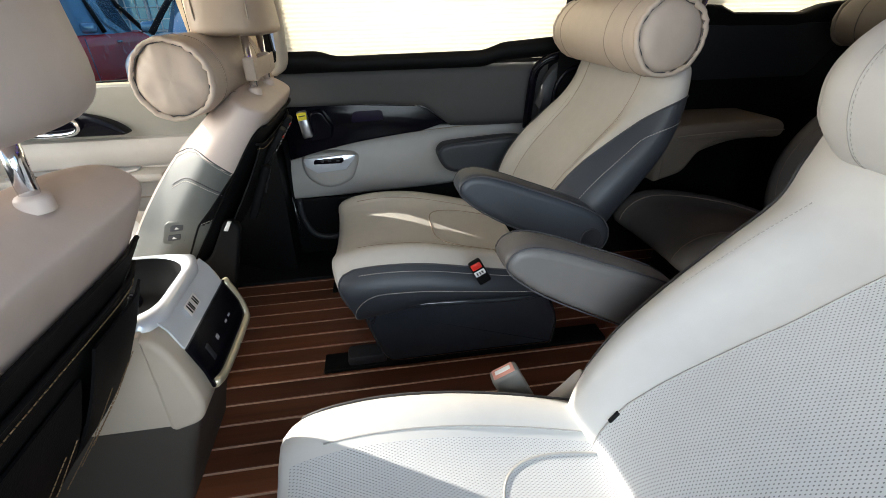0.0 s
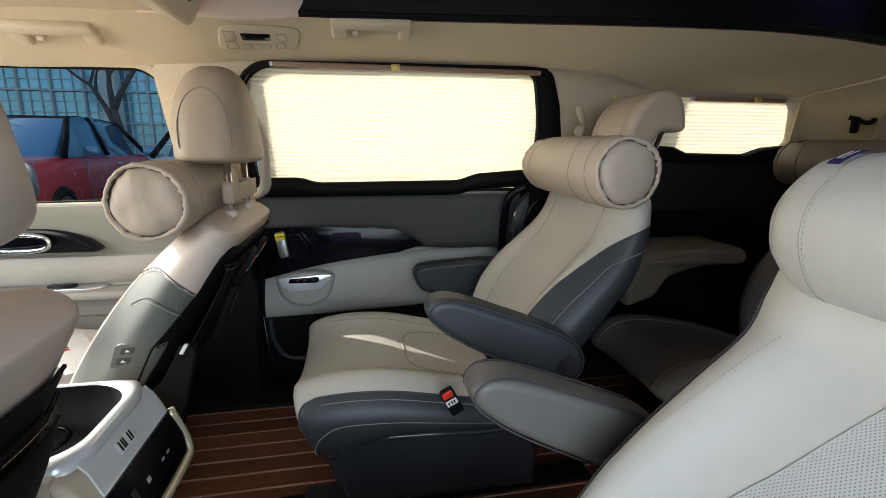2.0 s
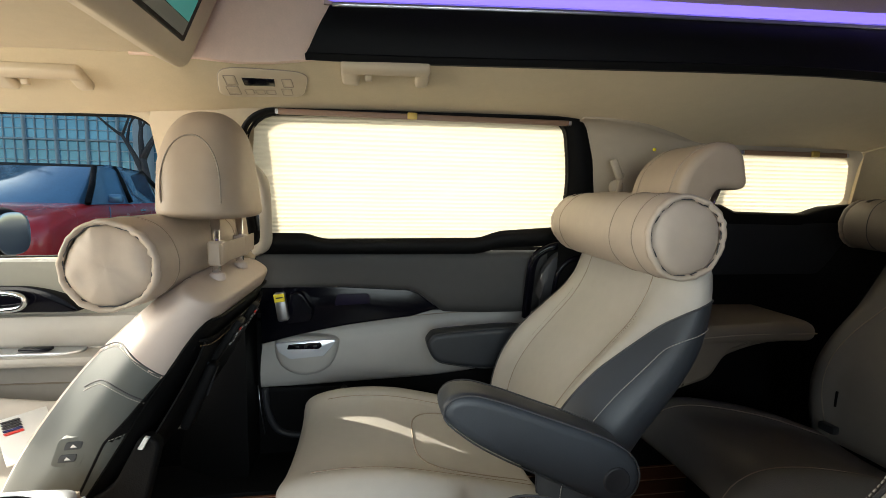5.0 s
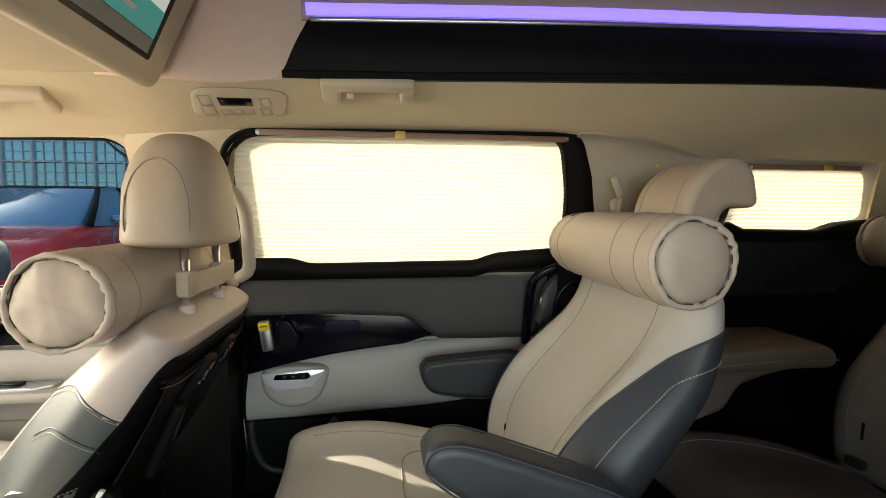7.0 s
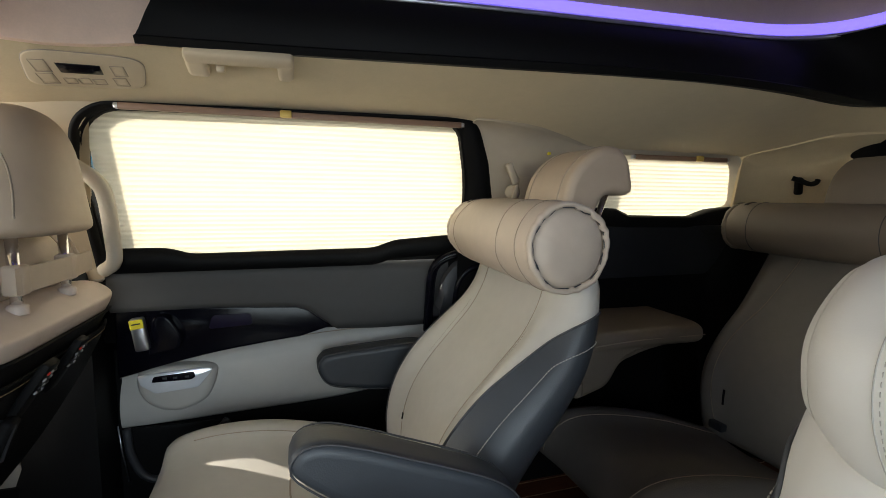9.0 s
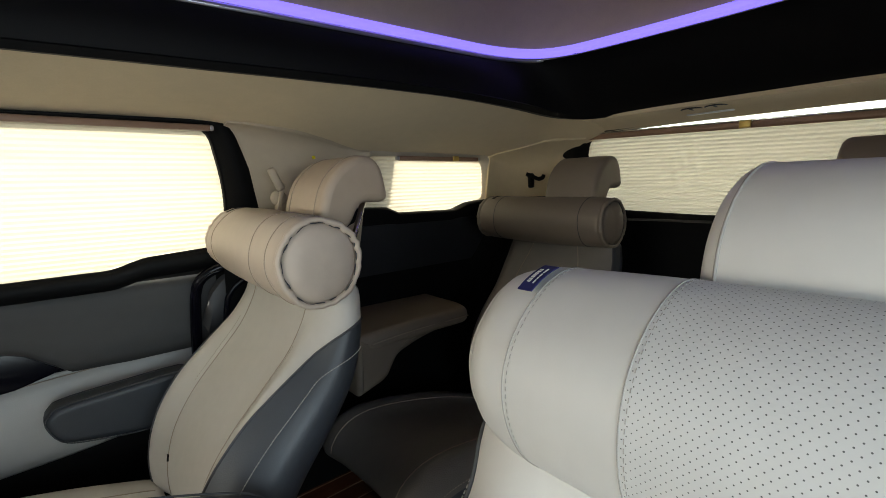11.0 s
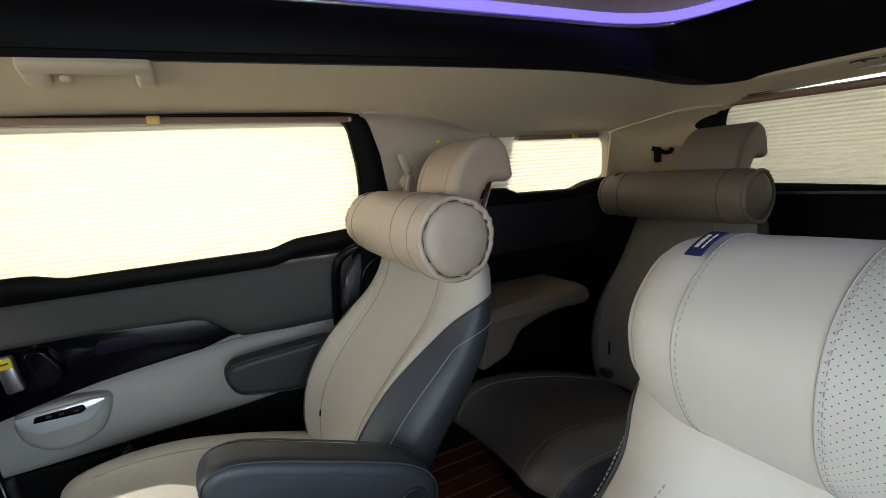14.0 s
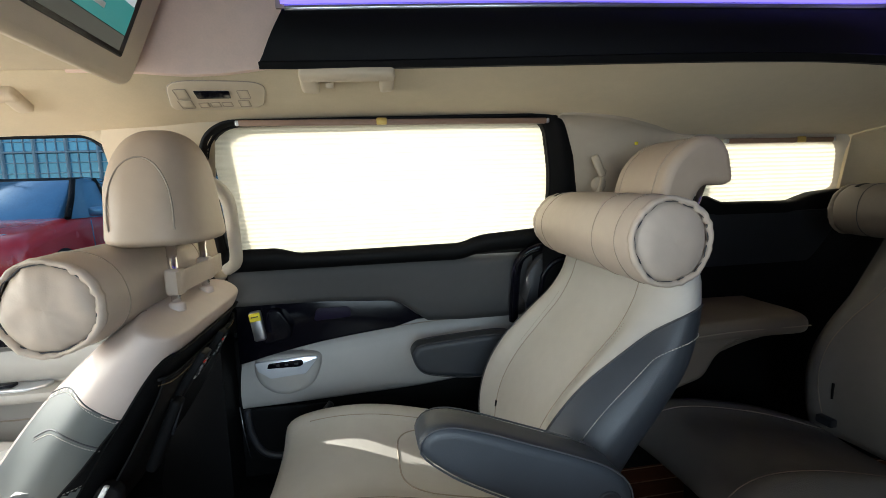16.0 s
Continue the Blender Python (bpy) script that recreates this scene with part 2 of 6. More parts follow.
# ---- mesh helpers ----
def grid_mesh(P, pick=None, closed=True, name="grid"):
    """A mesh from rows of points; pick(i, j) chooses faces. The surface's own lengths become its UVs."""
    P = np.asarray(P, float)
    ni, nj, _ = P.shape
    jn = nj if closed else nj - 1
    use, faces, uvs = {}, [], []
    dj = np.linalg.norm(np.diff(np.concatenate([P, P[:, :1]], 1), axis=1), axis=2)
    lj = np.concatenate([np.zeros((ni, 1)), np.cumsum(dj, 1)], 1)
    lj = lj - lj[:, jn // 4:jn // 4 + 1]
    di = np.linalg.norm(np.diff(P, axis=0), axis=2).mean(1)
    li = np.concatenate([[0], np.cumsum(di)])
    for i in range(ni - 1):
        for j in range(jn):
            if pick and not pick(i, j):
                continue
            k = (j + 1) % nj
            f = [(i, j), (i, k), (i + 1, k), (i + 1, j)]
            for q in f:
                use.setdefault(q, len(use))
            faces.append([use[q] for q in f])
            uvs += [(lj[i, j], li[i]), (lj[i, j + 1], li[i]), (lj[i + 1, j + 1], li[i + 1]), (lj[i + 1, j], li[i + 1])]
    me = bpy.data.meshes.new(name)
    me.from_pydata([tuple(P[q]) for q in use], [], faces)
    uv = me.uv_layers.new(name="uv")
    for n, c in enumerate(uvs):
        uv.data[n].uv = c
    me.polygons.foreach_set("use_smooth", [True] * len(me.polygons))
    me.update()
    return me


def to_mesh(bm, smooth=True, angle=None):
    me = bpy.data.meshes.new("m")
    bmesh.ops.recalc_face_normals(bm, faces=bm.faces)
    bm.to_mesh(me)
    bm.free()
    me.polygons.foreach_set("use_smooth", [smooth] * len(me.polygons))
    if smooth and angle:
        me.set_sharp_from_angle(angle=radians(angle))
    me.update()
    return me


def part(name, me, mat, parent=None, label=""):
    if isinstance(me, bmesh.types.BMesh):
        me = to_mesh(me, True, 35)
    me.name = name
    if not me.materials:
        me.materials.append(mat)
    ob = new(name, me)
    if parent:
        ob.parent = parent
    if label:
        ob["label"] = label
    return ob


def thing(name, label, category, group="", kind="", at=(0, 0, 0)):
    return tagged(new(name), label, category, group, kind)


def curve_pts(pts, n=24):
    """A smooth line through the points."""
    p = np.asarray(pts, float)
    p = np.vstack([2 * p[0] - p[1], p, 2 * p[-1] - p[-2]])
    out = []
    seg = len(p) - 3
    for k in range(n):
        s = k / (n - 1) * seg
        i = min(int(s), seg - 1)
        t = s - i
        a, b, c, d = p[i:i + 4]
        out.append(0.5 * (2 * b + (c - a) * t + (2 * a - 5 * b + 4 * c - d) * t * t + (3 * b - a - 3 * c + d) * t ** 3))
    return np.array(out)


def smooth_loop(pts, n=40):
    """A smooth closed line through the points."""
    p = np.asarray(pts, float)
    m = len(p)
    out = []
    for k in range(n):
        s = k / n * m
        i = int(s)
        t = s - i
        a, b, c, d = p[(i - 1) % m], p[i % m], p[(i + 1) % m], p[(i + 2) % m]
        out.append(0.5 * (2 * b + (c - a) * t + (2 * a - 5 * b + 4 * c - d) * t * t + (3 * b - a - 3 * c + d) * t ** 3))
    return np.array(out)


def round_poly(pts, r, n=5):
    """A polygon with rounded corners."""
    p = [np.asarray(q, float) for q in pts]
    rs = r if isinstance(r, (list, tuple)) else [r] * len(p)
    out = []
    for k, q in enumerate(p):
        a, b = p[k - 1] - q, p[(k + 1) % len(p)] - q
        la, lb = np.linalg.norm(a), np.linalg.norm(b)
        d = min(rs[k], la * 0.49, lb * 0.49)
        s, e = q + a / la * d, q + b / lb * d
        for i in range(n + 1):
            t = i / n
            out.append((1 - t) ** 2 * s + 2 * t * (1 - t) * q + t * t * e)
    return np.array(out)


def tube(pts, r, n=8, closed=False):
    p = np.asarray(pts, float)
    m = len(p)
    rows = []
    up = Vector((0.13, 0.21, 0.97)).normalized()
    for i in range(m):
        a = p[(i - 1) % m] if closed or i else p[0]
        b = p[(i + 1) % m] if closed or i < m - 1 else p[-1]
        d = Vector(b - a).normalized()
        s = d.cross(up)
        if s.length < 0.05:
            s = d.cross(Vector((1, 0, 0)))
        s.normalize()
        w = d.cross(s)
        rr = r[i] if hasattr(r, "__len__") else r
        rows.append([tuple(Vector(p[i]) + rr * (math.cos(2 * math.pi * k / n) * s + math.sin(2 * math.pi * k / n) * w)) for k in range(n)])
    if closed:
        rows.append(rows[0])
    else:
        rows = [[tuple(p[0])] * n] + rows + [[tuple(p[-1])] * n]
    return grid_mesh(rows)


def rbox(size, r=0.004, seg=3, m=None):
    bm = bmesh.new()
    bmesh.ops.create_cube(bm, size=1, matrix=Matrix.Diagonal((*size, 1)))
    r = min(r, min(size) * 0.49)
    bmesh.ops.bevel(bm, geom=bm.edges[:] + bm.verts[:], offset=r, segments=seg, profile=0.5, affect="EDGES")
    if m is not None:
        bmesh.ops.transform(bm, matrix=m, verts=bm.verts)
    return to_mesh(bm, True, 40)


def box_at(x0, x1, y0, y1, z0, z1, r=0.004, seg=2):
    return rbox((x1 - x0, y1 - y0, z1 - z0), r, seg, Matrix.Translation(((x0 + x1) / 2, (y0 + y1) / 2, (z0 + z1) / 2)))


def prism(loop, a, b, r=0.003, seg=2, axis="y"):
    """A flat outline of (x, z) pushed from y=a to y=b, with rounded rims. axis z takes (x, y), axis x takes (y, z)."""
    bm = bmesh.new()
    put = {"y": lambda u, v, w: (u, w, v), "z": lambda u, v, w: (u, v, w), "x": lambda u, v, w: (w, u, v)}[axis]
    lo = [bm.verts.new(put(u, v, a)) for u, v in loop]
    hi = [bm.verts.new(put(u, v, b)) for u, v in loop]
    f1, f2 = bm.faces.new(lo), bm.faces.new(hi[::-1])
    n = len(loop)
    for k in range(n):
        bm.faces.new((lo[k], hi[k], hi[(k + 1) % n], lo[(k + 1) % n]))
    bmesh.ops.recalc_face_normals(bm, faces=bm.faces)
    if r:
        rim = [e for e in bm.edges if f1 in e.link_faces or f2 in e.link_faces]
        bmesh.ops.bevel(bm, geom=rim, offset=r, segments=seg, profile=0.5, affect="EDGES")
    return to_mesh(bm, True, 40)


def cushion_ys(y0, y1, r, n=6, inner=3):
    """Stations and inset lengths for a rounded rim of radius r at both ends."""
    ys, ins = [], []
    for k in range(n + 1):
        a = math.pi / 2 * k / n
        ys.append(y0 + r * (1 - math.sin(a)) * 0 + r * (1 - math.cos(a)))
        ins.append(r * (1 - math.sin(a)))
    for k in range(1, inner):
        ys.append(y0 + r + (y1 - y0 - 2 * r) * k / inner)
        ins.append(0)
    for k in range(n, -1, -1):
        a = math.pi / 2 * k / n
        ys.append(y1 - r * (1 - math.cos(a)))
        ins.append(r * (1 - math.sin(a)))
    return ys, ins


def slab(loop, y0, y1, r, axis="y", n=6):
    """An outline with well rounded rims, inset along its normals."""
    lp = np.asarray(loop, float)
    nxt, prv = np.roll(lp, -1, 0), np.roll(lp, 1, 0)
    d = nxt - prv
    nrm = np.stack([-d[:, 1], d[:, 0]], 1)
    nrm /= np.linalg.norm(nrm, axis=1)[:, None] + 1e-9
    area = 0.5 * np.sum(lp[:, 0] * nxt[:, 1] - nxt[:, 0] * lp[:, 1])
    if area < 0:
        nrm = -nrm
    ys, ins = cushion_ys(y0, y1, r, n)
    rows = []
    for y, q in zip(ys, ins):
        w = lp + nrm * q
        for _ in range(12):
            bad = np.sum((np.roll(w, -1, 0) - w) * (nxt - lp), axis=1) < 0
            for i in np.flatnonzero(bad):
                j = (i + 1) % len(w)
                w[i] = w[j] = (w[i] + w[j]) / 2
        rows.append([{"y": (u, y, v), "x": (y, u, v), "z": (u, v, y)}[axis] for u, v in w])
    bm = bmesh.new()
    bm.from_mesh(grid_mesh(rows))
    bm.verts.ensure_lookup_table()
    where = {tuple(round(c, 6) for c in v.co): v for v in bm.verts}
    for row in (rows[0], rows[-1]):
        vs = []
        for q in row:
            v = where.get(tuple(round(c, 6) for c in Vector(q)))
            if v and v not in vs:
                vs.append(v)
        bm.faces.new(vs)
    me = to_mesh(bm, True, 50)
    for f in me.polygons:
        if f.loop_total > 8:
            f.use_smooth = False
    return me


def solid(me, t):
    """Give a sheet thickness t on both sides of its normals."""
    bm = bmesh.new()
    bm.from_mesh(me)
    bmesh.ops.recalc_face_normals(bm, faces=bm.faces)
    bmesh.ops.solidify(bm, geom=bm.faces[:], thickness=t)
    return to_mesh(bm, True, 40)


def thick(rows, off):
    """A sheet of rows with a second skin shifted by off, closed at its rims."""
    o = np.asarray(off, float)
    out = [list(r) + [tuple(np.asarray(q) + o) for q in reversed(r)] for r in rows]
    me = grid_mesh(out)
    bm = bmesh.new()
    bm.from_mesh(me)
    bmesh.ops.holes_fill(bm, edges=[e for e in bm.edges if e.is_boundary], sides=0)
    return to_mesh(bm, True, 45)


def join(*meshes):
    bm = bmesh.new()
    for me in meshes:
        bm.from_mesh(me)
    me = bpy.data.meshes.new("joined")
    bm.to_mesh(me)
    bm.free()
    me.set_sharp_from_angle(angle=radians(40))
    return me


def lathe(profile, at, axis=(0, 1, 0), n=40, wobble=None):
    """Turned shape: (radius, along) from one end to the other, about an axis through the point at."""
    ax = Vector(axis).normalized()
    q = Vector((0, 0, 1)).rotation_difference(ax).to_matrix()
    rows = []
    for k, (r, h) in enumerate(profile):
        row = []
        for j in range(n):
            a = 2 * math.pi * j / n
            rr, hh = (r, h) if wobble is None else wobble(k, a, r, h)
            row.append(tuple(Vector(at) + q @ Vector((rr * math.cos(a), rr * math.sin(a), hh))))
        rows.append(row)
    return grid_mesh(rows)


def dashes(pts, step=0.006, length=0.0035, r=0.0007):
    """A row of stitches along a line, as one mesh."""
    p = np.asarray(pts, float)
    d = np.r_[0, np.cumsum(np.linalg.norm(np.diff(p, axis=0), axis=1))]
    out = []
    s = 0.0
    while s + length < d[-1]:
        q = [[np.interp(v, d, p[:, c]) for c in range(3)] for v in (s, s + length)]
        out.append(tube(q, r, 5))
        s += step
    bm = bmesh.new()
    for me in out:
        bm.from_mesh(me)
        bpy.data.meshes.remove(me)
    return to_mesh(bm)


# ---- the van's body ----
FLOOR = 0.17
YC = 0.79


def side(s, y):
    return YC + s * (y - YC)


def sheet(rows, t=0.0, closed=False):
    me = grid_mesh(rows, closed=closed)
    return solid(me, t) if t else me


def window_y(z):
    """The lean of the sliding door's upper part."""
    return 1.67 - 0.43 * (z - 0.85)


def quarter_y(z):
    return 1.565 - 0.31 * (z - 0.95)


def structure(name, me, mat, label, category):
    return tagged(part(name, me, mat), label, category, kind="structure")


# floor: a flat base with boards laid on it
structure("floor", box_at(-1.5, 1.75, 0.02, 1.74, FLOOR - 0.05, FLOOR - 0.0016, 0.002), CAULK, "light strips of the plank floor of the van", "floor")

# header above the windows, from the window tops up to the raised roof
HEAD = [(-1.12, 1.52, 1.135, 1.46, 1.16), (-0.95, 1.535, 1.160, 1.36, 1.21), (-0.75, 1.545, 1.140, 1.34, 1.222), (-0.44, 1.545, 1.150, 1.34, 1.224), (-0.3, 1.545, 1.152, 1.338, 1.226), (-0.2, 1.54, 1.164, 1.338, 1.230), (-0.045, 1.535, 1.174, 1.338, 1.235),
        (0.2, 1.532, 1.178, 1.318, 1.235), (0.5, 1.532, 1.178, 1.284, 1.235), (0.62, 1.535, 1.170, 1.268, 1.234), (0.72, 1.545, 1.150, 1.255, 1.233), (0.9, 1.532, 1.122, 1.226, 1.229), (0.98, 1.522, 1.118, 1.212, 1.226),
        (1.2, 1.518, 1.118, 1.193, 1.216), (1.42, 1.515, 1.116, 1.20, 1.206), (1.52, 1.46, 1.118, 1.16, 1.203), (1.62, 1.36, 1.12, 1.08, 1.200)]
HEAD = [tuple(r) for r in curve_pts(HEAD, 60)]
for s in (1, -1):
    rows = []
    for x, yb, zb, yt, zt in HEAD:
        row = []
        for k in range(9):
            t = k / 8
            bulge = -0.010 * math.sin(math.pi * t)
            row.append((x, side(s, yb + (yt - yb) * t + bulge * 0.3), zb + (zt - zb) * t + bulge))
        rows.append(row)
    structure("header_right" if s > 0 else "header_left", thick(rows, (0, s * 0.006, 0.014)), HEADLINER, "cream cloth headliner above the side windows", "headliner")

# sides: outer skin below the windows and the pillars between them
for s in (1, -1):
    nm = "right" if s > 0 else "left"
    skin = []
    low = [(1.80, -0.08), (1.86, 0.2), (1.88, 0.45), (1.86, 0.65), (1.76, 0.80)]

    def strip(x0, x1, prof, t=0.03):
        return sheet([[(x, side(s, y), z) for y, z in prof] for x in np.linspace(x0, x1, 9)], t)

    parts = []
    if s > 0:
        parts.append(strip(-1.6, 1.9, low))
    else:
        parts += [strip(-1.6, -0.27, low), strip(0.72, 1.9, low), strip(-0.27, 0.72, low[:2])]
    top = lambda z0, z1, n=4: [(window_y(z) + 0.082, z) for z in np.linspace(z0, z1, n)]
    parts.append(strip(-0.40, -0.235, top(0.78, 1.2)))
    parts.append(strip(0.655, 0.97, [(1.76, 0.7), (1.665, 0.95), (1.585, 1.20)]))
    parts.append(strip(1.47, 1.75, [(1.70, 0.6), (1.625, 0.95), (1.555, 1.15)]))
    parts.append(strip(0.95, 1.5, [(1.70, 0.6), (1.60, 0.92)] if s > 0 else [(1.70, 0.6), (1.60, 0.92), (1.50, 1.25)]))
    parts.append(strip(-0.95, 1.75, [(1.60, 1.19), (1.50, 1.26), (1.38, 1.40), (1.36, 1.52)]))
    me = join(*parts)
    structure("wall_" + nm, me, CHAR, "dark painted side wall of the van", "van wall")

# roof skin, front bulkhead and tail closing the van
structure("ceiling", box_at(-0.36, 1.42, side(-1, 1.36), 1.36, 1.50, 1.53, 0.01), ROOF_CLOTH, "brown cloth ceiling of the raised roof", "ceiling")
structure("roof", box_at(-0.95, 1.9, 0.2, 1.52, 1.56, 1.6, 0.02), CHAR, "dark roof skin of the van", "roof")
structure("ceiling_front", sheet([[(x, y, 1.236 - 0.06 * ((x + 0.3) / 1.0) ** 2) for y in np.linspace(side(-1, 1.345), 1.345, 9)] for x in np.linspace(-0.98, -0.27, 12)], 0.01), HEADLINER, "cream cloth headliner over the front seats", "headliner")
structure("dashboard", prism(round_poly([(-1.55, 0.0), (-1.15, 0.0), (-1.1, 0.62), (-1.2, 0.72), (-1.6, 0.74)], 0.05), 0.05, 1.67, 0.02), CHAR, "charcoal dashboard across the front of the van", "dashboard")


def roof_line(n=80):
    """The lower edge of the black roof trim and the upper one, from the front round the tail to the front again."""
    low = [(-0.045, 1.338, 1.235), (0.18, 1.322, 1.235), (0.473, 1.288, 1.235), (0.75, 1.25, 1.233), (1.0, 1.212, 1.226), (1.2, 1.192, 1.215), (1.34, 1.195, 1.207), (1.43, 1.187, 1.204), (1.487, 1.15, 1.203), (1.508, 1.08, 1.203), (1.515, 0.95, 1.203), (1.517, YC, 1.203)]
    high = [(0.003, 1.33, 1.326), (0.16, 1.33, 1.333), (0.5, 1.30, 1.335), (0.75, 1.283, 1.335), (1.0, 1.267, 1.335), (1.15, 1.257, 1.335), (1.24, 1.238, 1.335), (1.31, 1.20, 1.335), (1.345, 1.145, 1.335), (1.358, 1.08, 1.335), (1.366, 0.96, 1.335), (1.37, YC, 1.335)]
    out = []
    for pts in (low, high):
        a = curve_pts(pts, n)
        b = a[::-1].copy()
        b[:, 1] = 2 * YC - b[:, 1]
        out.append(np.vstack([a, b[1:]]))
    return out


LOW, HIGH = roof_line()
rim = thing("roof_trim", "black moulded trim round the raised roof with a chrome line and light strip", "roof trim", kind="structure")
rows = []
for i, (a, b) in enumerate(zip(LOW, HIGH)):
    way = HIGH[min(i + 1, len(HIGH) - 1)] - HIGH[max(i - 1, 0)]
    inw = np.array((way[1], -way[0], 0.0)) / np.hypot(way[0], way[1])
    inw *= math.copysign(1.0, float(np.dot(inw, np.array((0.62, YC, 0)) - b * (1, 1, 0))))
    far = 0.006 + 0.018 * min(1.0, min(i, len(LOW) - 1 - i) / 8)
    row = [a - inw * far + (0, 0, 0.002), a, a + inw * 0.003 + (0, 0, 0.004)]
    for t in np.linspace(0.06, 0.97, 8):
        row.append(a * (1 - t) + b * t + inw * 0.010 * math.sin(math.pi * t))
    row += [b + (0, 0, -0.002), b - inw * 0.03]
    rows.append([tuple(q) for q in row])
part("moulding", sheet(rows, 0.006), BLACK, rim, "matt black moulding")
chrome = [b + np.array((0, 0, 0.004)) + (np.array((0.62, YC, 0)) - b * (1, 1, 0)) * 0.006 for b in HIGH]
part("chrome_line", tube(chrome, 0.0065, 8), SATIN, rim, "thin chrome line")
led = [b + np.array((0, 0, 0.024)) - (np.array((0.62, YC, 0)) - b * (1, 1, 0)) * 0.006 for b in HIGH]
part("light_strip", tube(led, 0.012, 10), LED, rim, "glowing violet light strip")
part("screw", lathe([(0, 0.004), (0.004, 0.004), (0.006, 0.001), (0.006, -0.004)], (0.04, 1.322, 1.285), (0, -1, 0), 16), CHAR, rim)
part("strip_joint", rbox((0.004, 0.006, 0.012), 0.001, 2, Matrix.Translation((1.352, 1.118, 1.341))), CHAR, rim)
# cloth wall of the raised roof above the light strip
rows = []
for b in HIGH:
    o = b - (np.array((0.62, YC, 0)) - b * (1, 1, 0)) * 0.02
    rows.append([(o[0], o[1], 1.332), (o[0], o[1], 1.40), (o[0] * 0.99 + 0.004, (o[1] - YC) * 0.97 + YC, 1.46), (o[0] * 0.94 + 0.03, (o[1] - YC) * 0.9 + YC, 1.505)])
structure("roof_cloth", sheet(rows, 0.01), ROOF_CLOTH, "brown cloth wall of the raised roof", "roof cloth")
for s in (1, -1):
    front = [(-0.36, 1.222), (-0.24, 1.222), (-0.17, 1.218), (-0.11, 1.221), (-0.05, 1.229), (0.03, 1.236), (0.05, 1.50), (-0.36, 1.50)]
    me = prism(front, side(s, 1.3375), side(s, 1.354), 0.002)
    structure("roof_cheek_" + ("right" if s > 0 else "left"), me, PINK_CLOTH, "rosy cloth cheek panel of the raised roof", "roof panel")
structure("roof_front", box_at(-0.40, -0.36, side(-1, 1.36), 1.36, 1.246, 1.52, 0.004), PINK_CLOTH, "rosy cloth front of the raised roof", "roof panel")


# ---- sliding door on the far side ----
def window_loop(rim=False, n=6):
    """The edge of the glass, or the outer edge of the black surround, with the same count of points."""
    if rim:
        pts = [(-0.172, 1.170), (-0.222, 1.135), (-0.240, 1.05), (-0.240, 0.812), (-0.098, 0.812), (-0.052, 0.812), (0.383, 0.812), (0.44, 0.830), (0.735, 0.842), (0.690, 1.02), (0.612, 1.180)]
    else:
        pts = [(-0.165, 1.160), (-0.208, 1.128), (-0.226, 1.05), (-0.222, 0.867), (-0.098, 0.867), (-0.052, 0.851), (0.383, 0.855), (0.44, 0.876), (0.622, 0.889), (0.619, 1.02), (0.574, 1.170)]
    return round_poly(pts, [0.04, 0.05, 0.1, 0.012, 0.02, 0.02, 0.02, 0.02, 0.02, 0.1, 0.04], n)


door = thing("door_1", "closed sliding door with beige, grey and gloss black trim", "sliding door", kind="structure")
inner = [(x, window_y(z), z) for x, z in window_loop()]
outer = [(x, window_y(z) - 0.012, z) for x, z in window_loop(True)]
back = [(x, y + 0.05, z) for x, y, z in inner]
mid = [tuple(np.array(a) * 0.5 + np.array(b) * 0.5 + (0, -0.006, 0)) for a, b in zip(inner, outer)]
skirt = [(x, y + 0.03, z) for x, y, z in outer]
part("window_surround", grid_mesh([skirt, outer, mid, inner, back]), BLACK, door, "black window surround")
part("window_seal", tube([(x, y + 0.004, z) for x, y, z in inner], 0.004, 6, True), SOFT_BLACK, door, "rubber seal")
part("pane", solid(grid_mesh([[(x, window_y(z) + 0.058, z) for x in (-0.3, 0.75)] for z in (0.82, 1.2)], closed=False), 0.004), GLASS, door, "window glass").visible_shadow = False
# grey upper trim
rows = []
for x in np.linspace(-0.235, 0.60, 60):
    zb = float(np.interp(x, [0.0, 0.185, 0.215, 0.262, 0.285, 0.40], [0.714, 0.703, 0.692, 0.655, 0.634, 0.628]))
    rows.append([(x, 1.74, zb - 0.002), (x, 1.72 - 0.012 * (zb - 0.628) / 0.09, zb)] + [(x, 1.706 - 0.010 * t, zb + (0.80 - zb) * t) for t in (0.15, 0.4, 0.7, 0.95)] + [(x, 1.700, 0.810), (x, 1.712, 0.818)])
part("upper_trim", sheet(rows), GREY_TRIM, door, "dark grey upper trim")
part("door_core", box_at(-0.262, 0.68, 1.736, 1.785, 0.634, 0.835, 0.004), BLACK, door)
part("window_catch", rbox((0.020, 0.012, 0.006), 0.002, 2, Matrix.Translation((0.169, 1.684, 0.817))), BLACK, door)
# beige panel with a curved upper edge
edge_top = curve_pts([(-0.242, 0.540), (-0.14, 0.566), (-0.022, 0.589), (0.09, 0.604), (0.20, 0.615), (0.36, 0.624), (0.60, 0.628)], 30)
edge_low = curve_pts([(-0.250, 0.394), (-0.12, 0.397), (0.007, 0.402), (0.2, 0.409), (0.32, 0.417), (0.47, 0.436), (0.60, 0.455)], 30)
rows = []
for (x1, z1), (x0, z0) in zip(edge_top, edge_low):
    row = [(x0, 1.81, z0 + 0.004), (x0, 1.787, z0)]
    for t in np.linspace(0.04, 0.96, 10):
        row.append((x0 + (x1 - x0) * t, 1.782 - 0.018 * math.sin(math.pi * min(1, t * 1.15)) ** 0.7 - 0.004 * t, z0 + (z1 - z0) * t))
    row += [(x1, 1.764, z1), (x1, 1.80, z1 + 0.001)]
    rows.append(row)
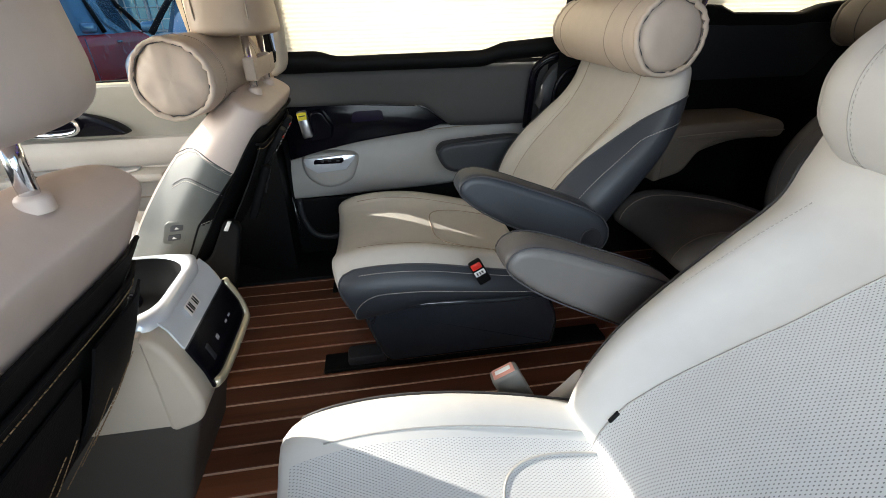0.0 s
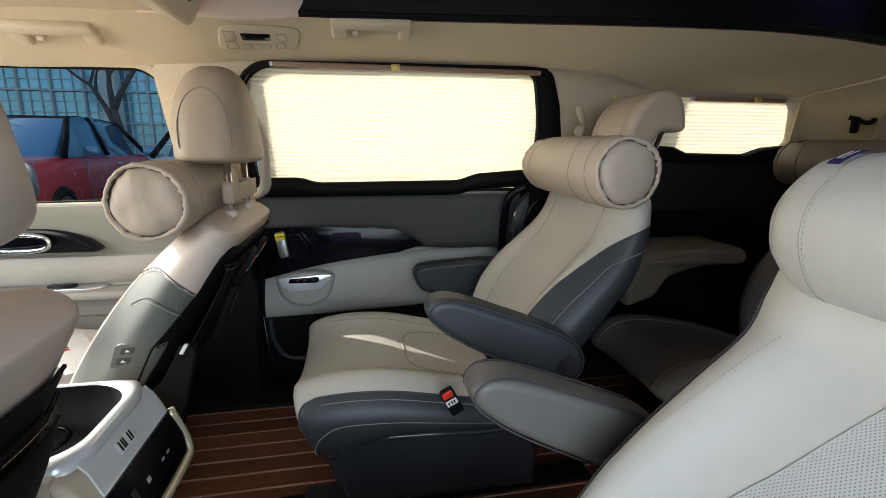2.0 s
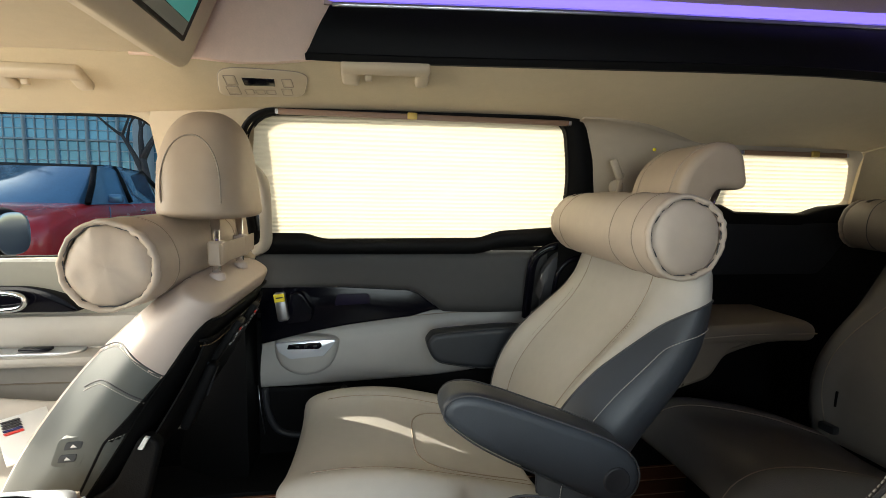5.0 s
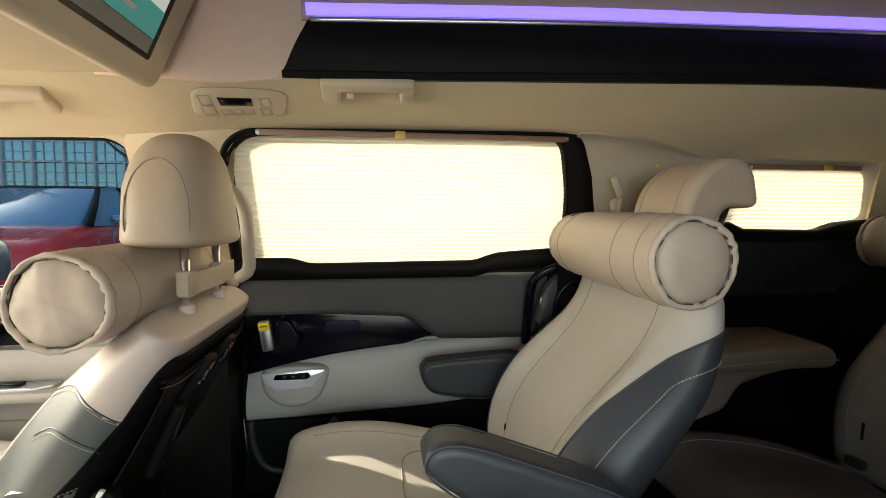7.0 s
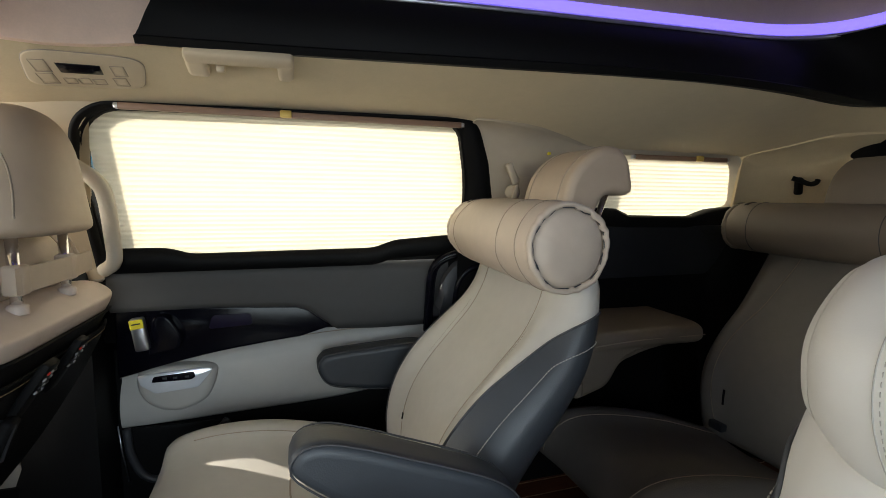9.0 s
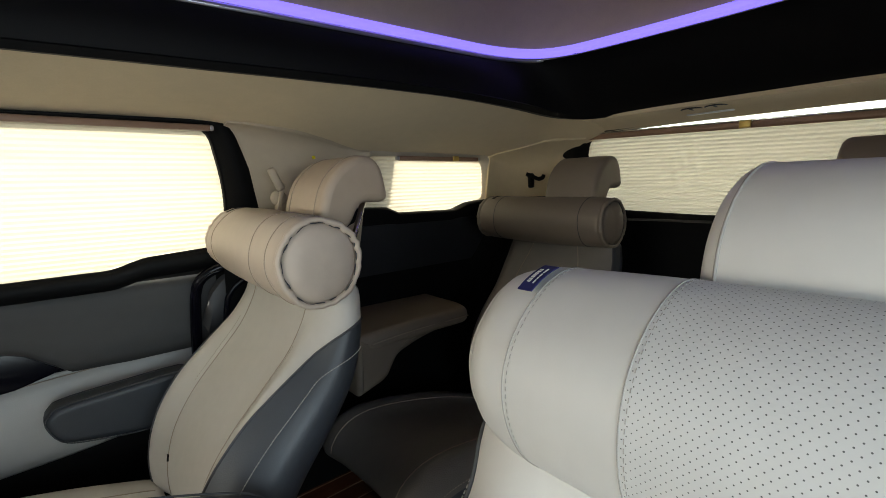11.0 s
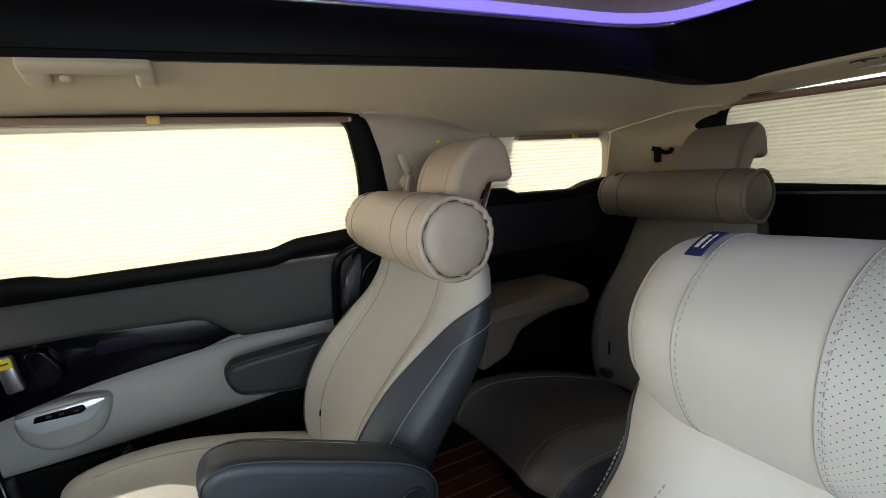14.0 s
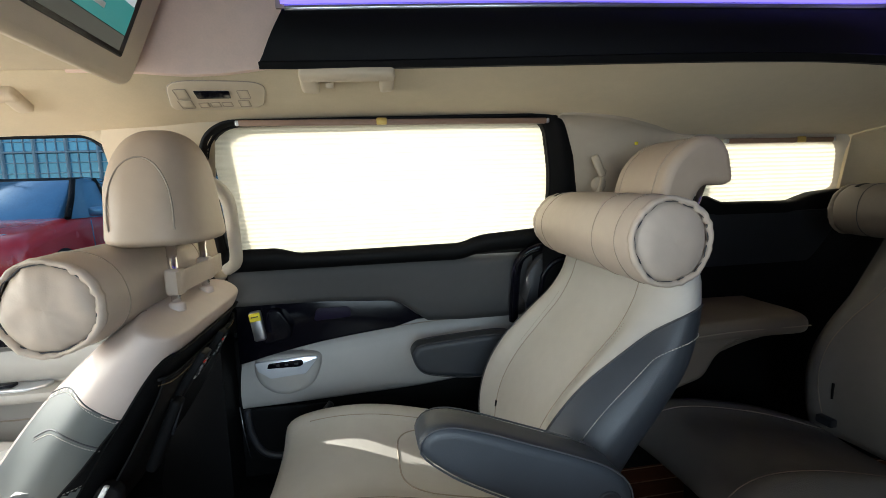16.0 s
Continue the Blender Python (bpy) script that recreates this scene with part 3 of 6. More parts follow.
part("beige_panel", sheet(rows), DOOR_BEIGE, door, "smooth beige panel")
part("panel_seam", tube([(x, 1.763, z - 0.004) for x, z in edge_top], 0.0015, 6), SEAM, door)
# gloss black insert
ins = [(-0.235, 0.545)] + [(x, z + 0.002) for x, z in edge_top[2:20]] + [(0.275, 0.640), (0.262, 0.655), (0.215, 0.692), (0.185, 0.702), (0.0, 0.713), (-0.235, 0.718)]
part("gloss_insert", prism(ins, 1.728, 1.80, 0.006, 3), PIANO, door, "gloss black insert")
part("insert_line", tube([(-0.21, 1.725, 0.716), (0.0, 1.725, 0.712), (0.185, 1.725, 0.701), (0.215, 1.725, 0.690), (0.262, 1.725, 0.653)], 0.0018, 6), SATIN, door, "bright edge line")
# the mesh's speckled purple reflection is painted as its base colour
part("speaker_patch", prism(round_poly([(-0.03, 0.655), (0.075, 0.66), (0.07, 0.69), (-0.02, 0.69)], 0.01), 1.7255, 1.729, 0.001), material("speaker_mesh_reflection", (0.010, 0.007, 0.022), 0.5, vary=0.4, grain=900, spec=0.15), door, "fine black speaker mesh with a purple reflection put into its colour")
pull = round_poly([(-0.165, 0.60), (-0.150, 0.700), (-0.115, 0.702), (-0.085, 0.65), (-0.092, 0.612)], 0.015)
part("door_pull", slab(pull, 1.705, 1.74, 0.008), PIANO, door, "gloss black pull recess")
# switch pod
pod = []
for k, (f, y) in enumerate([(1.0, 1.775), (1.0, 1.765), (0.97, 1.752), (0.9, 1.744), (0.78, 1.741)]):
    lp = smooth_loop([(-0.205, 0.522), (-0.19, 0.555), (-0.115, 0.562), (-0.03, 0.552), (-0.02, 0.522), (-0.045, 0.465), (-0.10, 0.440), (-0.15, 0.445), (-0.19, 0.475)], 40)
    m = np.array((-0.113, 0.515))
    pod.append([(u, y, v) for u, v in m + (lp - m) * f])
pod.append([(-0.113, 1.741, 0.515)] * 40)
part("switch_pod", sheet(pod, closed=True), DOOR_BEIGE, door, "rounded beige switch pod")
bez = part("switch_bezel", prism(round_poly([(-0.198, 0.545), (-0.06, 0.553), (-0.026, 0.550), (-0.030, 0.540), (-0.062, 0.503), (-0.158, 0.496), (-0.190, 0.520)], 0.006), 1.733, 1.745, 0.003), SILVER, door, "bright bezel")
part("switch_plate", prism(round_poly([(-0.165, 0.527), (-0.160, 0.541), (-0.070, 0.546), (-0.066, 0.533), (-0.076, 0.526)], 0.004), 1.7305, 1.735, 0.001), PIANO, bez, "gloss black switches")
for q in (-0.135, -0.112, -0.085):
    part("switch_button", rbox((0.010, 0.002, 0.006), 0.001, 2, Matrix.Translation((q, 1.730, 0.535))), CHAR, bez)
# dark lower part with its map pocket
part("lower_trim", box_at(-0.262, 0.62, 1.789, 1.82, FLOOR, 0.60, 0.004), BLACK, door, "black lower trim")
pk = curve_pts([(-0.235, 0.40), (-0.228, 0.33), (-0.20, 0.270), (-0.15, 0.252), (-0.10, 0.262), (-0.06, 0.30), (-0.03, 0.36), (0.0, 0.395)], 30)
part("pocket_rim", tube([(x, 1.762, z) for x, z in pk], 0.010, 8), CHAR, door, "map pocket rim")
part("pocket_face", prism([(x, z) for x, z in pk], 1.764, 1.774, 0.002), BLACK, door)
part("edge_line", tube([(-0.258, 1.775, 0.405), (-0.252, 1.777, 0.33), (-0.242, 1.78, 0.25)], 0.0018, 6), SATIN, door, "bright door edge line")
part("pocket_latch", tube([(-0.10, 1.757, 0.272), (-0.085, 1.755, 0.279), (-0.075, 1.757, 0.277)], 0.003, 6), SATIN, door)
part("door_edge_seal", tube([tuple(q) for q in curve_pts([(0.535, 1.685, 0.62), (0.537, 1.675, 0.70), (0.545, 1.665, 0.79), (0.572, 1.655, 0.825), (0.62, 1.645, 0.842), (0.70, 1.64, 0.85)], 24)], 0.013, 10), PIANO, door, "gloss black edge seal")
part("seal_edge", tube([tuple(q) for q in curve_pts([(0.531, 1.675, 0.64), (0.533, 1.665, 0.70), (0.541, 1.655, 0.785), (0.569, 1.645, 0.820), (0.60, 1.638, 0.832)], 24)], 0.004, 8), PIANO, door, "gloss black edge of the seal")


# ---- pleated blinds ----
def blind(label, at, x0, x1, z0, z1, lean, rail_x, rail_z, latch_x, pleat=0.011, fore=0.018):
    """at(z) gives y; a pleated sheet with its rail and clip."""
    th = thing("window_blind", label, "blind")
    n = int((z1 - z0) / pleat)
    rows = []
    for k in range(2 * n + 1):
        z = z0 + (z1 - z0) * k / (2 * n)
        off = 0.0022 * (k % 2)
        rows.append([(x, at(z) + off, z) for x in np.linspace(x0, x1, 8)])
    me = sheet(rows)
    me.polygons.foreach_set("use_smooth", [False] * len(me.polygons))
    part("pleated_sheet", me, BLIND, th, "pleated cream sheet glowing with daylight")
    part("rail", rbox((rail_x[1] - rail_x[0], 0.014, 0.013), 0.003, 2, Matrix.Translation(((rail_x[0] + rail_x[1]) / 2, at(rail_z) - fore, rail_z))), BROWN_RAIL, th, "thin brown rail")
    for e in rail_x:
        part("rail_end", rbox((0.012, 0.013, 0.011), 0.002, 2, Matrix.Translation((e, at(rail_z) - fore, rail_z))), SATIN, th, "bright rail end")
    part("clip", rbox((0.024, 0.010, 0.016), 0.003, 2, Matrix.Translation((latch_x, at(rail_z) - fore - 0.007, rail_z + 0.001))), BRASS, th, "yellow-brown clip")
    return th


blind("cream pleated blind drawn over the sliding door window", lambda z: window_y(z) + 0.028, -0.212, 0.64, 0.83, 1.185, 0, (-0.135, 0.575), 1.163, 0.176, fore=0.038)

# ---- rear quarter on the far side ----
quarter = thing("window_1", "rear quarter window with black surround under cream trim", "window", kind="structure")


def quarter_loop(grow=0.0):
    pts = [(0.965 - grow, 1.112 + grow), (0.960 - grow, 0.965 - grow), (1.045, 0.963 - grow), (1.095, 0.944 - grow), (1.325, 0.940 - grow), (1.385, 0.961 - grow), (1.475 + grow, 0.972 - grow), (1.432 + grow, 1.110 + grow)]
    return round_poly(pts, [0.03, 0.02, 0.02, 0.02, 0.02, 0.02, 0.03, 0.05], 6)


inner = [(x, quarter_y(z), z) for x, z in quarter_loop()]
back = [(x, y + 0.04, z) for x, y, z in inner]
lip = [(x, quarter_y(z) - 0.010, z) for x, z in quarter_loop(0.012)]
part("window_frame", grid_mesh([lip, inner, back]), CREAM, quarter, "cream rim")
part("pane", solid(grid_mesh([[(x, quarter_y(z) + 0.055, z) for x in (0.92, 1.52)] for z in (0.92, 1.16)], closed=False), 0.004), GLASS, quarter).visible_shadow = False
blind("small cream pleated blind over the rear quarter window", lambda z: quarter_y(z) + 0.02, 0.93, 1.50, 0.925, 1.125, 0, (1.07, 1.395), 1.105, 1.29)
# cream pillars between the windows, black below the sill
def cream_sheet(name, rows, label, mat=None):
    return structure(name, thick(rows, (0, 0.008, 0.004)), mat or HEADLINER, label, "pillar trim")


def pillar_rows(x0, x1, y_at, z0, lean, n=16, r=0.055, rise=None):
    """A pillar face from the sill up, turning over into the headliner in a soft hollow."""
    rows = []
    for t in np.linspace(0, 1, n):
        xt = x0 + (x1 - x0) * t
        zb = float(np.interp(xt, [h[0] for h in HEAD], [h[2] for h in HEAD]))
        yb, yt, zt = (float(np.interp(xt, [h[0] for h in HEAD], [h[q] for h in HEAD])) for q in (1, 3, 4))
        fade = min(1.0, 0.12 + t / 0.35) * min(1.0, 0.12 + (1 - t) / 0.3)
        top = zb - r * fade
        reach = rise(xt) if rise else 0.06 + 0.5 * fade
        row = []
        for k in np.linspace(0, 1, 8):
            z = z0 + (top - z0) * k
            row.append((xt + lean(t) * (1 - k), y_at(t, z), z))
        over = lambda f: np.array((yb + (yt - yb) * f - 0.003 * math.sin(math.pi * f) - 0.0015, zb + (zt - zb) * f - 0.010 * math.sin(math.pi * f) - 0.0035))
        start, end = np.array((y_at(t, top), top)), over(reach)
        f1 = (y_at(t, zb) - yb) / (yt - yb)
        bend = np.array((y_at(t, zb), zb + (zt - zb) * f1 - 0.004))
        for k in np.linspace(0, 1, 11)[1:]:
            q = start * (1 - k) ** 2 + bend * 2 * k * (1 - k) + end * k * k
            row.append((xt, float(q[0]), float(q[1])))
        q = over(reach + 0.03)
        row.append((xt, float(q[0]), float(q[1]) + 0.010))
        rows.append(row)
    return rows


cream_sheet("pillar_trim_c", pillar_rows(0.602, 0.965, lambda t, z: (window_y(z) - 0.006) * (1 - t) + (quarter_y(z) - 0.012) * t - 0.008 * math.sin(math.pi * t) ** 2, 0.86, lambda t: 0.11 * (1 - t), 30, rise=lambda x: float(np.interp(x, [0.60, 0.64, 0.68, 0.72, 0.76, 0.80, 0.84, 0.88, 0.92, 0.965], [0.12, 0.18, 0.23, 0.25, 0.24, 0.20, 0.16, 0.11, 0.06, 0.04]))), "taupe-beige moulded pillar trim behind the sliding door", PILLAR)
rows = pillar_rows(1.44, 1.64, lambda t, z: quarter_y(z) - 0.012 - 0.22 * t ** 1.7, 0.90, lambda t: 0.035, 12, 0.045)
cream_sheet("pillar_trim_d", rows, "cream rear corner pillar trim")
# black panel below the quarter window: its top follows the window's lower edge
line = [(0.60, 0.90), (0.66, 0.90), (0.80, 0.955), (0.955, 0.968), (1.045, 0.964), (1.095, 0.945), (1.325, 0.941), (1.385, 0.962), (1.48, 0.972), (1.62, 0.975)]
rows = []
for x in np.linspace(0.60, 1.70, 90):
    zt = np.interp(x, [p[0] for p in line], [p[1] for p in line])
    pull_in = 0.30 * max(0, (x - 1.45) / 0.25) ** 1.5
    rows.append([(x, 1.60 - pull_in, FLOOR), (x, 1.62 - pull_in, 0.5), (x, 1.622 - pull_in, 0.70), (x, 1.618 - pull_in, 0.85), (x, quarter_y(zt) - 0.016 - pull_in, zt - 0.008), (x, quarter_y(zt) - 0.008 - pull_in, zt), (x, quarter_y(zt) + 0.03 - pull_in, zt)])
structure("quarter_panel", sheet(rows), BLACK, "black plastic panel below the rear quarter window", "trim panel")
# seal well between the door and the seat
rows = []
for x in np.linspace(0.556, 0.74, 24):
    zt = float(np.interp(x, [0.556, 0.575, 0.60, 0.64, 0.74], [0.70, 0.775, 0.808, 0.824, 0.832]))
    rows.append([(x, 1.655 - 0.02 * k, 0.60 + (zt - 0.60) * q) for k, q in ((0, 0), (0.5, 0.45), (0.9, 0.85), (0.7, 0.96), (0.2, 1.0))])
structure("door_jamb", sheet(rows, 0.01), CHAR, "charcoal jamb beside the sliding door", "trim panel")
part("jamb_frame", tube([tuple(q) for q in curve_pts([(0.595, 1.63, 0.62), (0.597, 1.628, 0.70), (0.607, 1.625, 0.765), (0.64, 1.62, 0.80), (0.70, 1.61, 0.812)], 20)], 0.008, 8), PIANO, bpy.data.objects["door_jamb"])
# beige side armrest of the third row: a padded shelf on a tapered foot
arm_ledge = thing("side_armrest", "beige moulded armrest ledge beside the third row", "armrest")
shelf = round_poly([(0.79, 1.62), (0.80, 1.352), (0.85, 1.338), (1.10, 1.334), (1.19, 1.362), (1.225, 1.43), (1.235, 1.62)], [0.01, 0.02, 0.03, 0.05, 0.05, 0.05, 0.01], 6)
me = slab(shelf, 0.622, 0.668, 0.020, axis="z")
for v in me.vertices:
    v.co.z += 0.012 * math.sin(math.pi * min(1.0, max(0.0, (v.co.x - 0.79) / 0.44))) - 0.006 * max(0.0, (v.co.x - 1.10) / 0.13)
part("padded_top", me, TAN_SHADED, arm_ledge, "padded tan top")
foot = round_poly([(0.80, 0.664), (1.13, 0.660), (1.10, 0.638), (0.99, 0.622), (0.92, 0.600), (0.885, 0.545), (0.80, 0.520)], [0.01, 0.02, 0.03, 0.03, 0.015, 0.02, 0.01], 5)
part("foot", slab(foot, 1.343, 1.62, 0.018), TAN_SHADED, arm_ledge, "tapered tan foot")
part("seam", tube([(x, 1.3365 + 0.6 * max(0, x - 1.10) ** 1.5, 0.646 + 0.010 * math.sin(math.pi * (x - 0.79) / 0.44)) for x in np.linspace(0.84, 1.17, 20)], 0.0016, 6), SEAM, arm_ledge)
structure("door_sill", box_at(-1.2, 0.75, 1.60, 1.80, FLOOR - 0.06, FLOOR + 0.012, 0.006), BLACK, "black sill plate under the sliding door", "sill")

# ---- tail gate ----
def gate_x(z):
    return 1.60 + (1.17 - z) * 0.5


gate = thing("tailgate", "black tailgate trim with a wide rear window", "tailgate", kind="structure")
gl = round_poly([(1.235, 1.168), (1.275, 1.10), (1.265, 0.925), (0.80, 0.905), (0.335, 0.925), (0.325, 1.10), (0.365, 1.168), (0.80, 1.178)], [0.05, 0.06, 0.03, 0.2, 0.03, 0.06, 0.05, 0.3], 6)
inner = [(gate_x(z), y, z) for y, z in gl]
grow = [(YC + (y - YC) * 1.13, 1.04 + (z - 1.04) * 1.3) for y, z in gl]
outer = [(gate_x(z) - 0.02, y, z) for y, z in grow]
part("window_surround", grid_mesh([[(x + 0.05, y, z) for x, y, z in outer], outer, inner, [(x + 0.05, y, z) for x, y, z in inner]]), BLACK, gate, "black surround")
part("pane", solid(grid_mesh([[(gate_x(z) + 0.06, y, z) for y in (0.25, 1.34)] for z in (0.87, 1.22)], closed=False), 0.004), GLASS, gate).visible_shadow = False
part("lower_trim", sheet([[(x, y, z) for x, z in ((1.70, 0.90), (1.72, 0.84), (1.76, 0.7), (1.80, FLOOR))] for y in np.linspace(0.1, 1.62, 9)], 0.02), BLACK, gate, "black lower trim")
part("trim_slot", box_at(1.695, 1.70, 0.55, 0.95, 0.862, 0.867, 0.001), CHAR, gate)
th = thing("window_blind", "wide cream pleated blind drawn over the tailgate window", "blind")
n = 25
rows = []
for k in range(2 * n + 1):
    f = k / (2 * n)
    rows.append([(gate_x(0.895 + 0.265 * f) + 0.03 + 0.004 * (k % 2), y, 0.895 + (0.240 + 0.028 * (y - 0.28)) * f) for y in np.linspace(0.28, 1.31, 8)])
me = sheet(rows)
me.polygons.foreach_set("use_smooth", [False] * len(me.polygons))
part("pleated_sheet", me, BLIND, th, "pleated cream sheet glowing with daylight")
rail_z = lambda y: 1.136 + 0.026 * (y - 0.36)
part("rail", grid_mesh([[(1.604, y, rail_z(y) - 0.008), (1.622, y, rail_z(y) - 0.008), (1.622, y, rail_z(y) + 0.007), (1.604, y, rail_z(y) + 0.007)] for y in np.linspace(0.36, 1.235, 6)]), BROWN_RAIL, th, "thin brown rail")
part("rail_line", tube([(1.600, 0.36, rail_z(0.36) + 0.009), (1.600, 1.24, rail_z(1.24) + 0.009)], 0.0025, 6), CHROME, th, "bright upper rail")
part("clip", rbox((0.01, 0.026, 0.018), 0.003, 2, Matrix.Translation((1.600, 0.80, 1.148))), BRASS, th, "yellow-brown clip")
rows = [[(1.50 + 0.11 * t, y, 1.206 - 0.028 * t + 0.006 * math.sin(math.pi * t)) for t in np.linspace(0, 1, 6)] for y in np.linspace(0.16, 1.42, 12)]
structure("header_rear", sheet(rows, 0.01), HEADLINER, "cream headliner strip above the tailgate window", "headliner")

# ---- front right door ----
fd = thing("door_2", "closed front door with beige trim, chrome handle and clear window", "front door", kind="structure")
fw = round_poly([(-1.15, 1.00), (-1.15, 0.80), (-0.415, 0.812), (-0.395, 1.10), (-0.44, 1.146), (-0.86, 1.142)], [0.05, 0.03, 0.03, 0.04, 0.03, 0.06], 6)
fy = lambda z: 1.655 - 0.34 * (z - 0.81)
inner = [(x, fy(z), z) for x, z in fw]
outer = [(-0.775 + (x + 0.775) * 1.09, fy(z) - 0.012, 0.97 + (z - 0.97) * 1.12) for x, z in fw]
part("window_frame", grid_mesh([[(x, y + 0.03, z) for x, y, z in outer], outer, inner, [(x, y + 0.04, z) for x, y, z in inner]]), CREAM_PLASTIC, fd, "cream window frame")
part("window_seal", tube([(x, y + 0.012, z) for x, y, z in inner], 0.006, 6, True), SOFT_BLACK, fd, "black rubber seal")
part("pane", solid(grid_mesh([[(x, fy(z) + 0.045, z) for x in (-1.25, -0.36)] for z in (0.76, 1.2)], closed=False), 0.004), TINTED, fd, "faintly blue window glass").visible_shadow = False
gt = material("grey_beige_trim", (0.27, 0.27, 0.24), 0.6, vary=0.04, bump=0.12, bump_scale=600)
part("sill_trim", sheet([[(x, 1.665, 0.795), (x, 1.635, 0.806), (x, 1.628, 0.80), (x, 1.64, 0.76), (x, 1.69, 0.70), (x, 1.705, 0.65)] for x in np.linspace(-1.3, -0.44, 10)], 0.006), gt, fd, "grey-beige sill trim")
rows = [[(x, 1.71, 0.655), (x, 1.690, 0.648), (x, 1.68, 0.62), (x, 1.683, 0.58), (x, 1.695, 0.566), (x, 1.69, 0.54), (x, 1.695, 0.45), (x, 1.72, 0.38), (x, 1.74, 0.30)] for x in np.linspace(-1.3, -0.44, 10)]
part("beige_panel", sheet(rows, 0.006), DOOR_SHADED, fd, "beige padded panel")
bl = round_poly([(-1.05, 0.668), (-0.648, 0.668), (-0.70, 0.715), (-0.76, 0.736), (-1.05, 0.74)], [0.01, 0.02, 0.03, 0.03, 0.01], 6)
part("gloss_insert", prism(bl, 1.652, 1.70, 0.006), PIANO, fd, "gloss black insert")
part("inner_handle", tube([tuple(q) for q in curve_pts([(-0.90, 1.640, 0.722), (-0.80, 1.636, 0.722), (-0.765, 1.636, 0.708), (-0.775, 1.64, 0.686), (-0.82, 1.645, 0.678), (-0.9, 1.648, 0.678)], 20)], 0.007, 8), CHROME, fd, "chrome inner handle")
part("kick_panel", sheet([[(x, 1.738, 0.303), (x, 1.742, 0.28), (x, 1.76, FLOOR)] for x in np.linspace(-1.3, -0.44, 6)], 0.006), BLACK, fd, "black kick panel")
part("armrest", box_at(-1.1, -0.58, 1.62, 1.70, 0.535, 0.562, 0.010), DOOR_SHADED, fd, "beige armrest")
part("switch_panel", prism(round_poly([(-1.0, 1.635), (-0.69, 1.635), (-0.655, 1.66), (-0.66, 1.69), (-1.0, 1.69)], 0.01), 0.560, 0.568, 0.002, axis="z"), SATIN, fd, "bright switch panel")
part("window_switch", box_at(-0.80, -0.73, 1.652, 1.675, 0.567, 0.576, 0.003), PIANO, fd, "gloss black window switch")
part("panel_crease", tube([(-1.2, 1.688, 0.475), (-0.6, 1.688, 0.470)], 0.002, 6), SEAM, fd)
# pillar between the doors with its grab loop
edge_b = lambda z: float(np.interp(z, [0.80, 1.06, 1.13, 1.17], [-0.234, -0.234, -0.208, -0.16]))
rows = [[(-0.42 + (edge_b(z) + 0.42) * f, window_y(z) - 0.004 - 0.014 * math.sin(math.pi * f), z) for z in np.linspace(0.80, 1.172, 14)] for f in np.linspace(0, 1, 8)]
cream_sheet("pillar_trim_b", rows, "cream pillar trim between the doors", CREAM_PLASTIC)
structure("pillar_lower", prism([(-0.47, 1.80), (-0.47, 1.745), (-0.34, 1.67), (-0.262, 1.67), (-0.262, 1.80)], FLOOR, 0.82, 0.006, axis="z"), BLACK, "black lower pillar trim between the doors", "pillar trim")
gp = thing("pillar_grip", "cream grab handle on the pillar between the doors", "grab handle")
gpts = [(-0.262, window_y(1.06) - 0.012, 1.068), (-0.222, window_y(1.05) - 0.030, 1.045), (-0.192, window_y(1.02) - 0.036, 1.018), (-0.183, window_y(0.98) - 0.036, 0.985), (-0.188, window_y(0.9) - 0.034, 0.90), (-0.196, window_y(0.85) - 0.030, 0.845), (-0.225, window_y(0.83) - 0.014, 0.822)]
part("grip", tube([tuple(q) for q in curve_pts(gpts, 24)], 0.0155, 10), CREAM, gp)
part("mount", rbox((0.05, 0.03, 0.05), 0.012, 3, Matrix.Translation((-0.262, 1.70, 0.815))), CREAM, gp)
part("mount", rbox((0.05, 0.03, 0.045), 0.012, 3, Matrix.Translation((-0.27, 1.592, 1.075))), CREAM, gp)


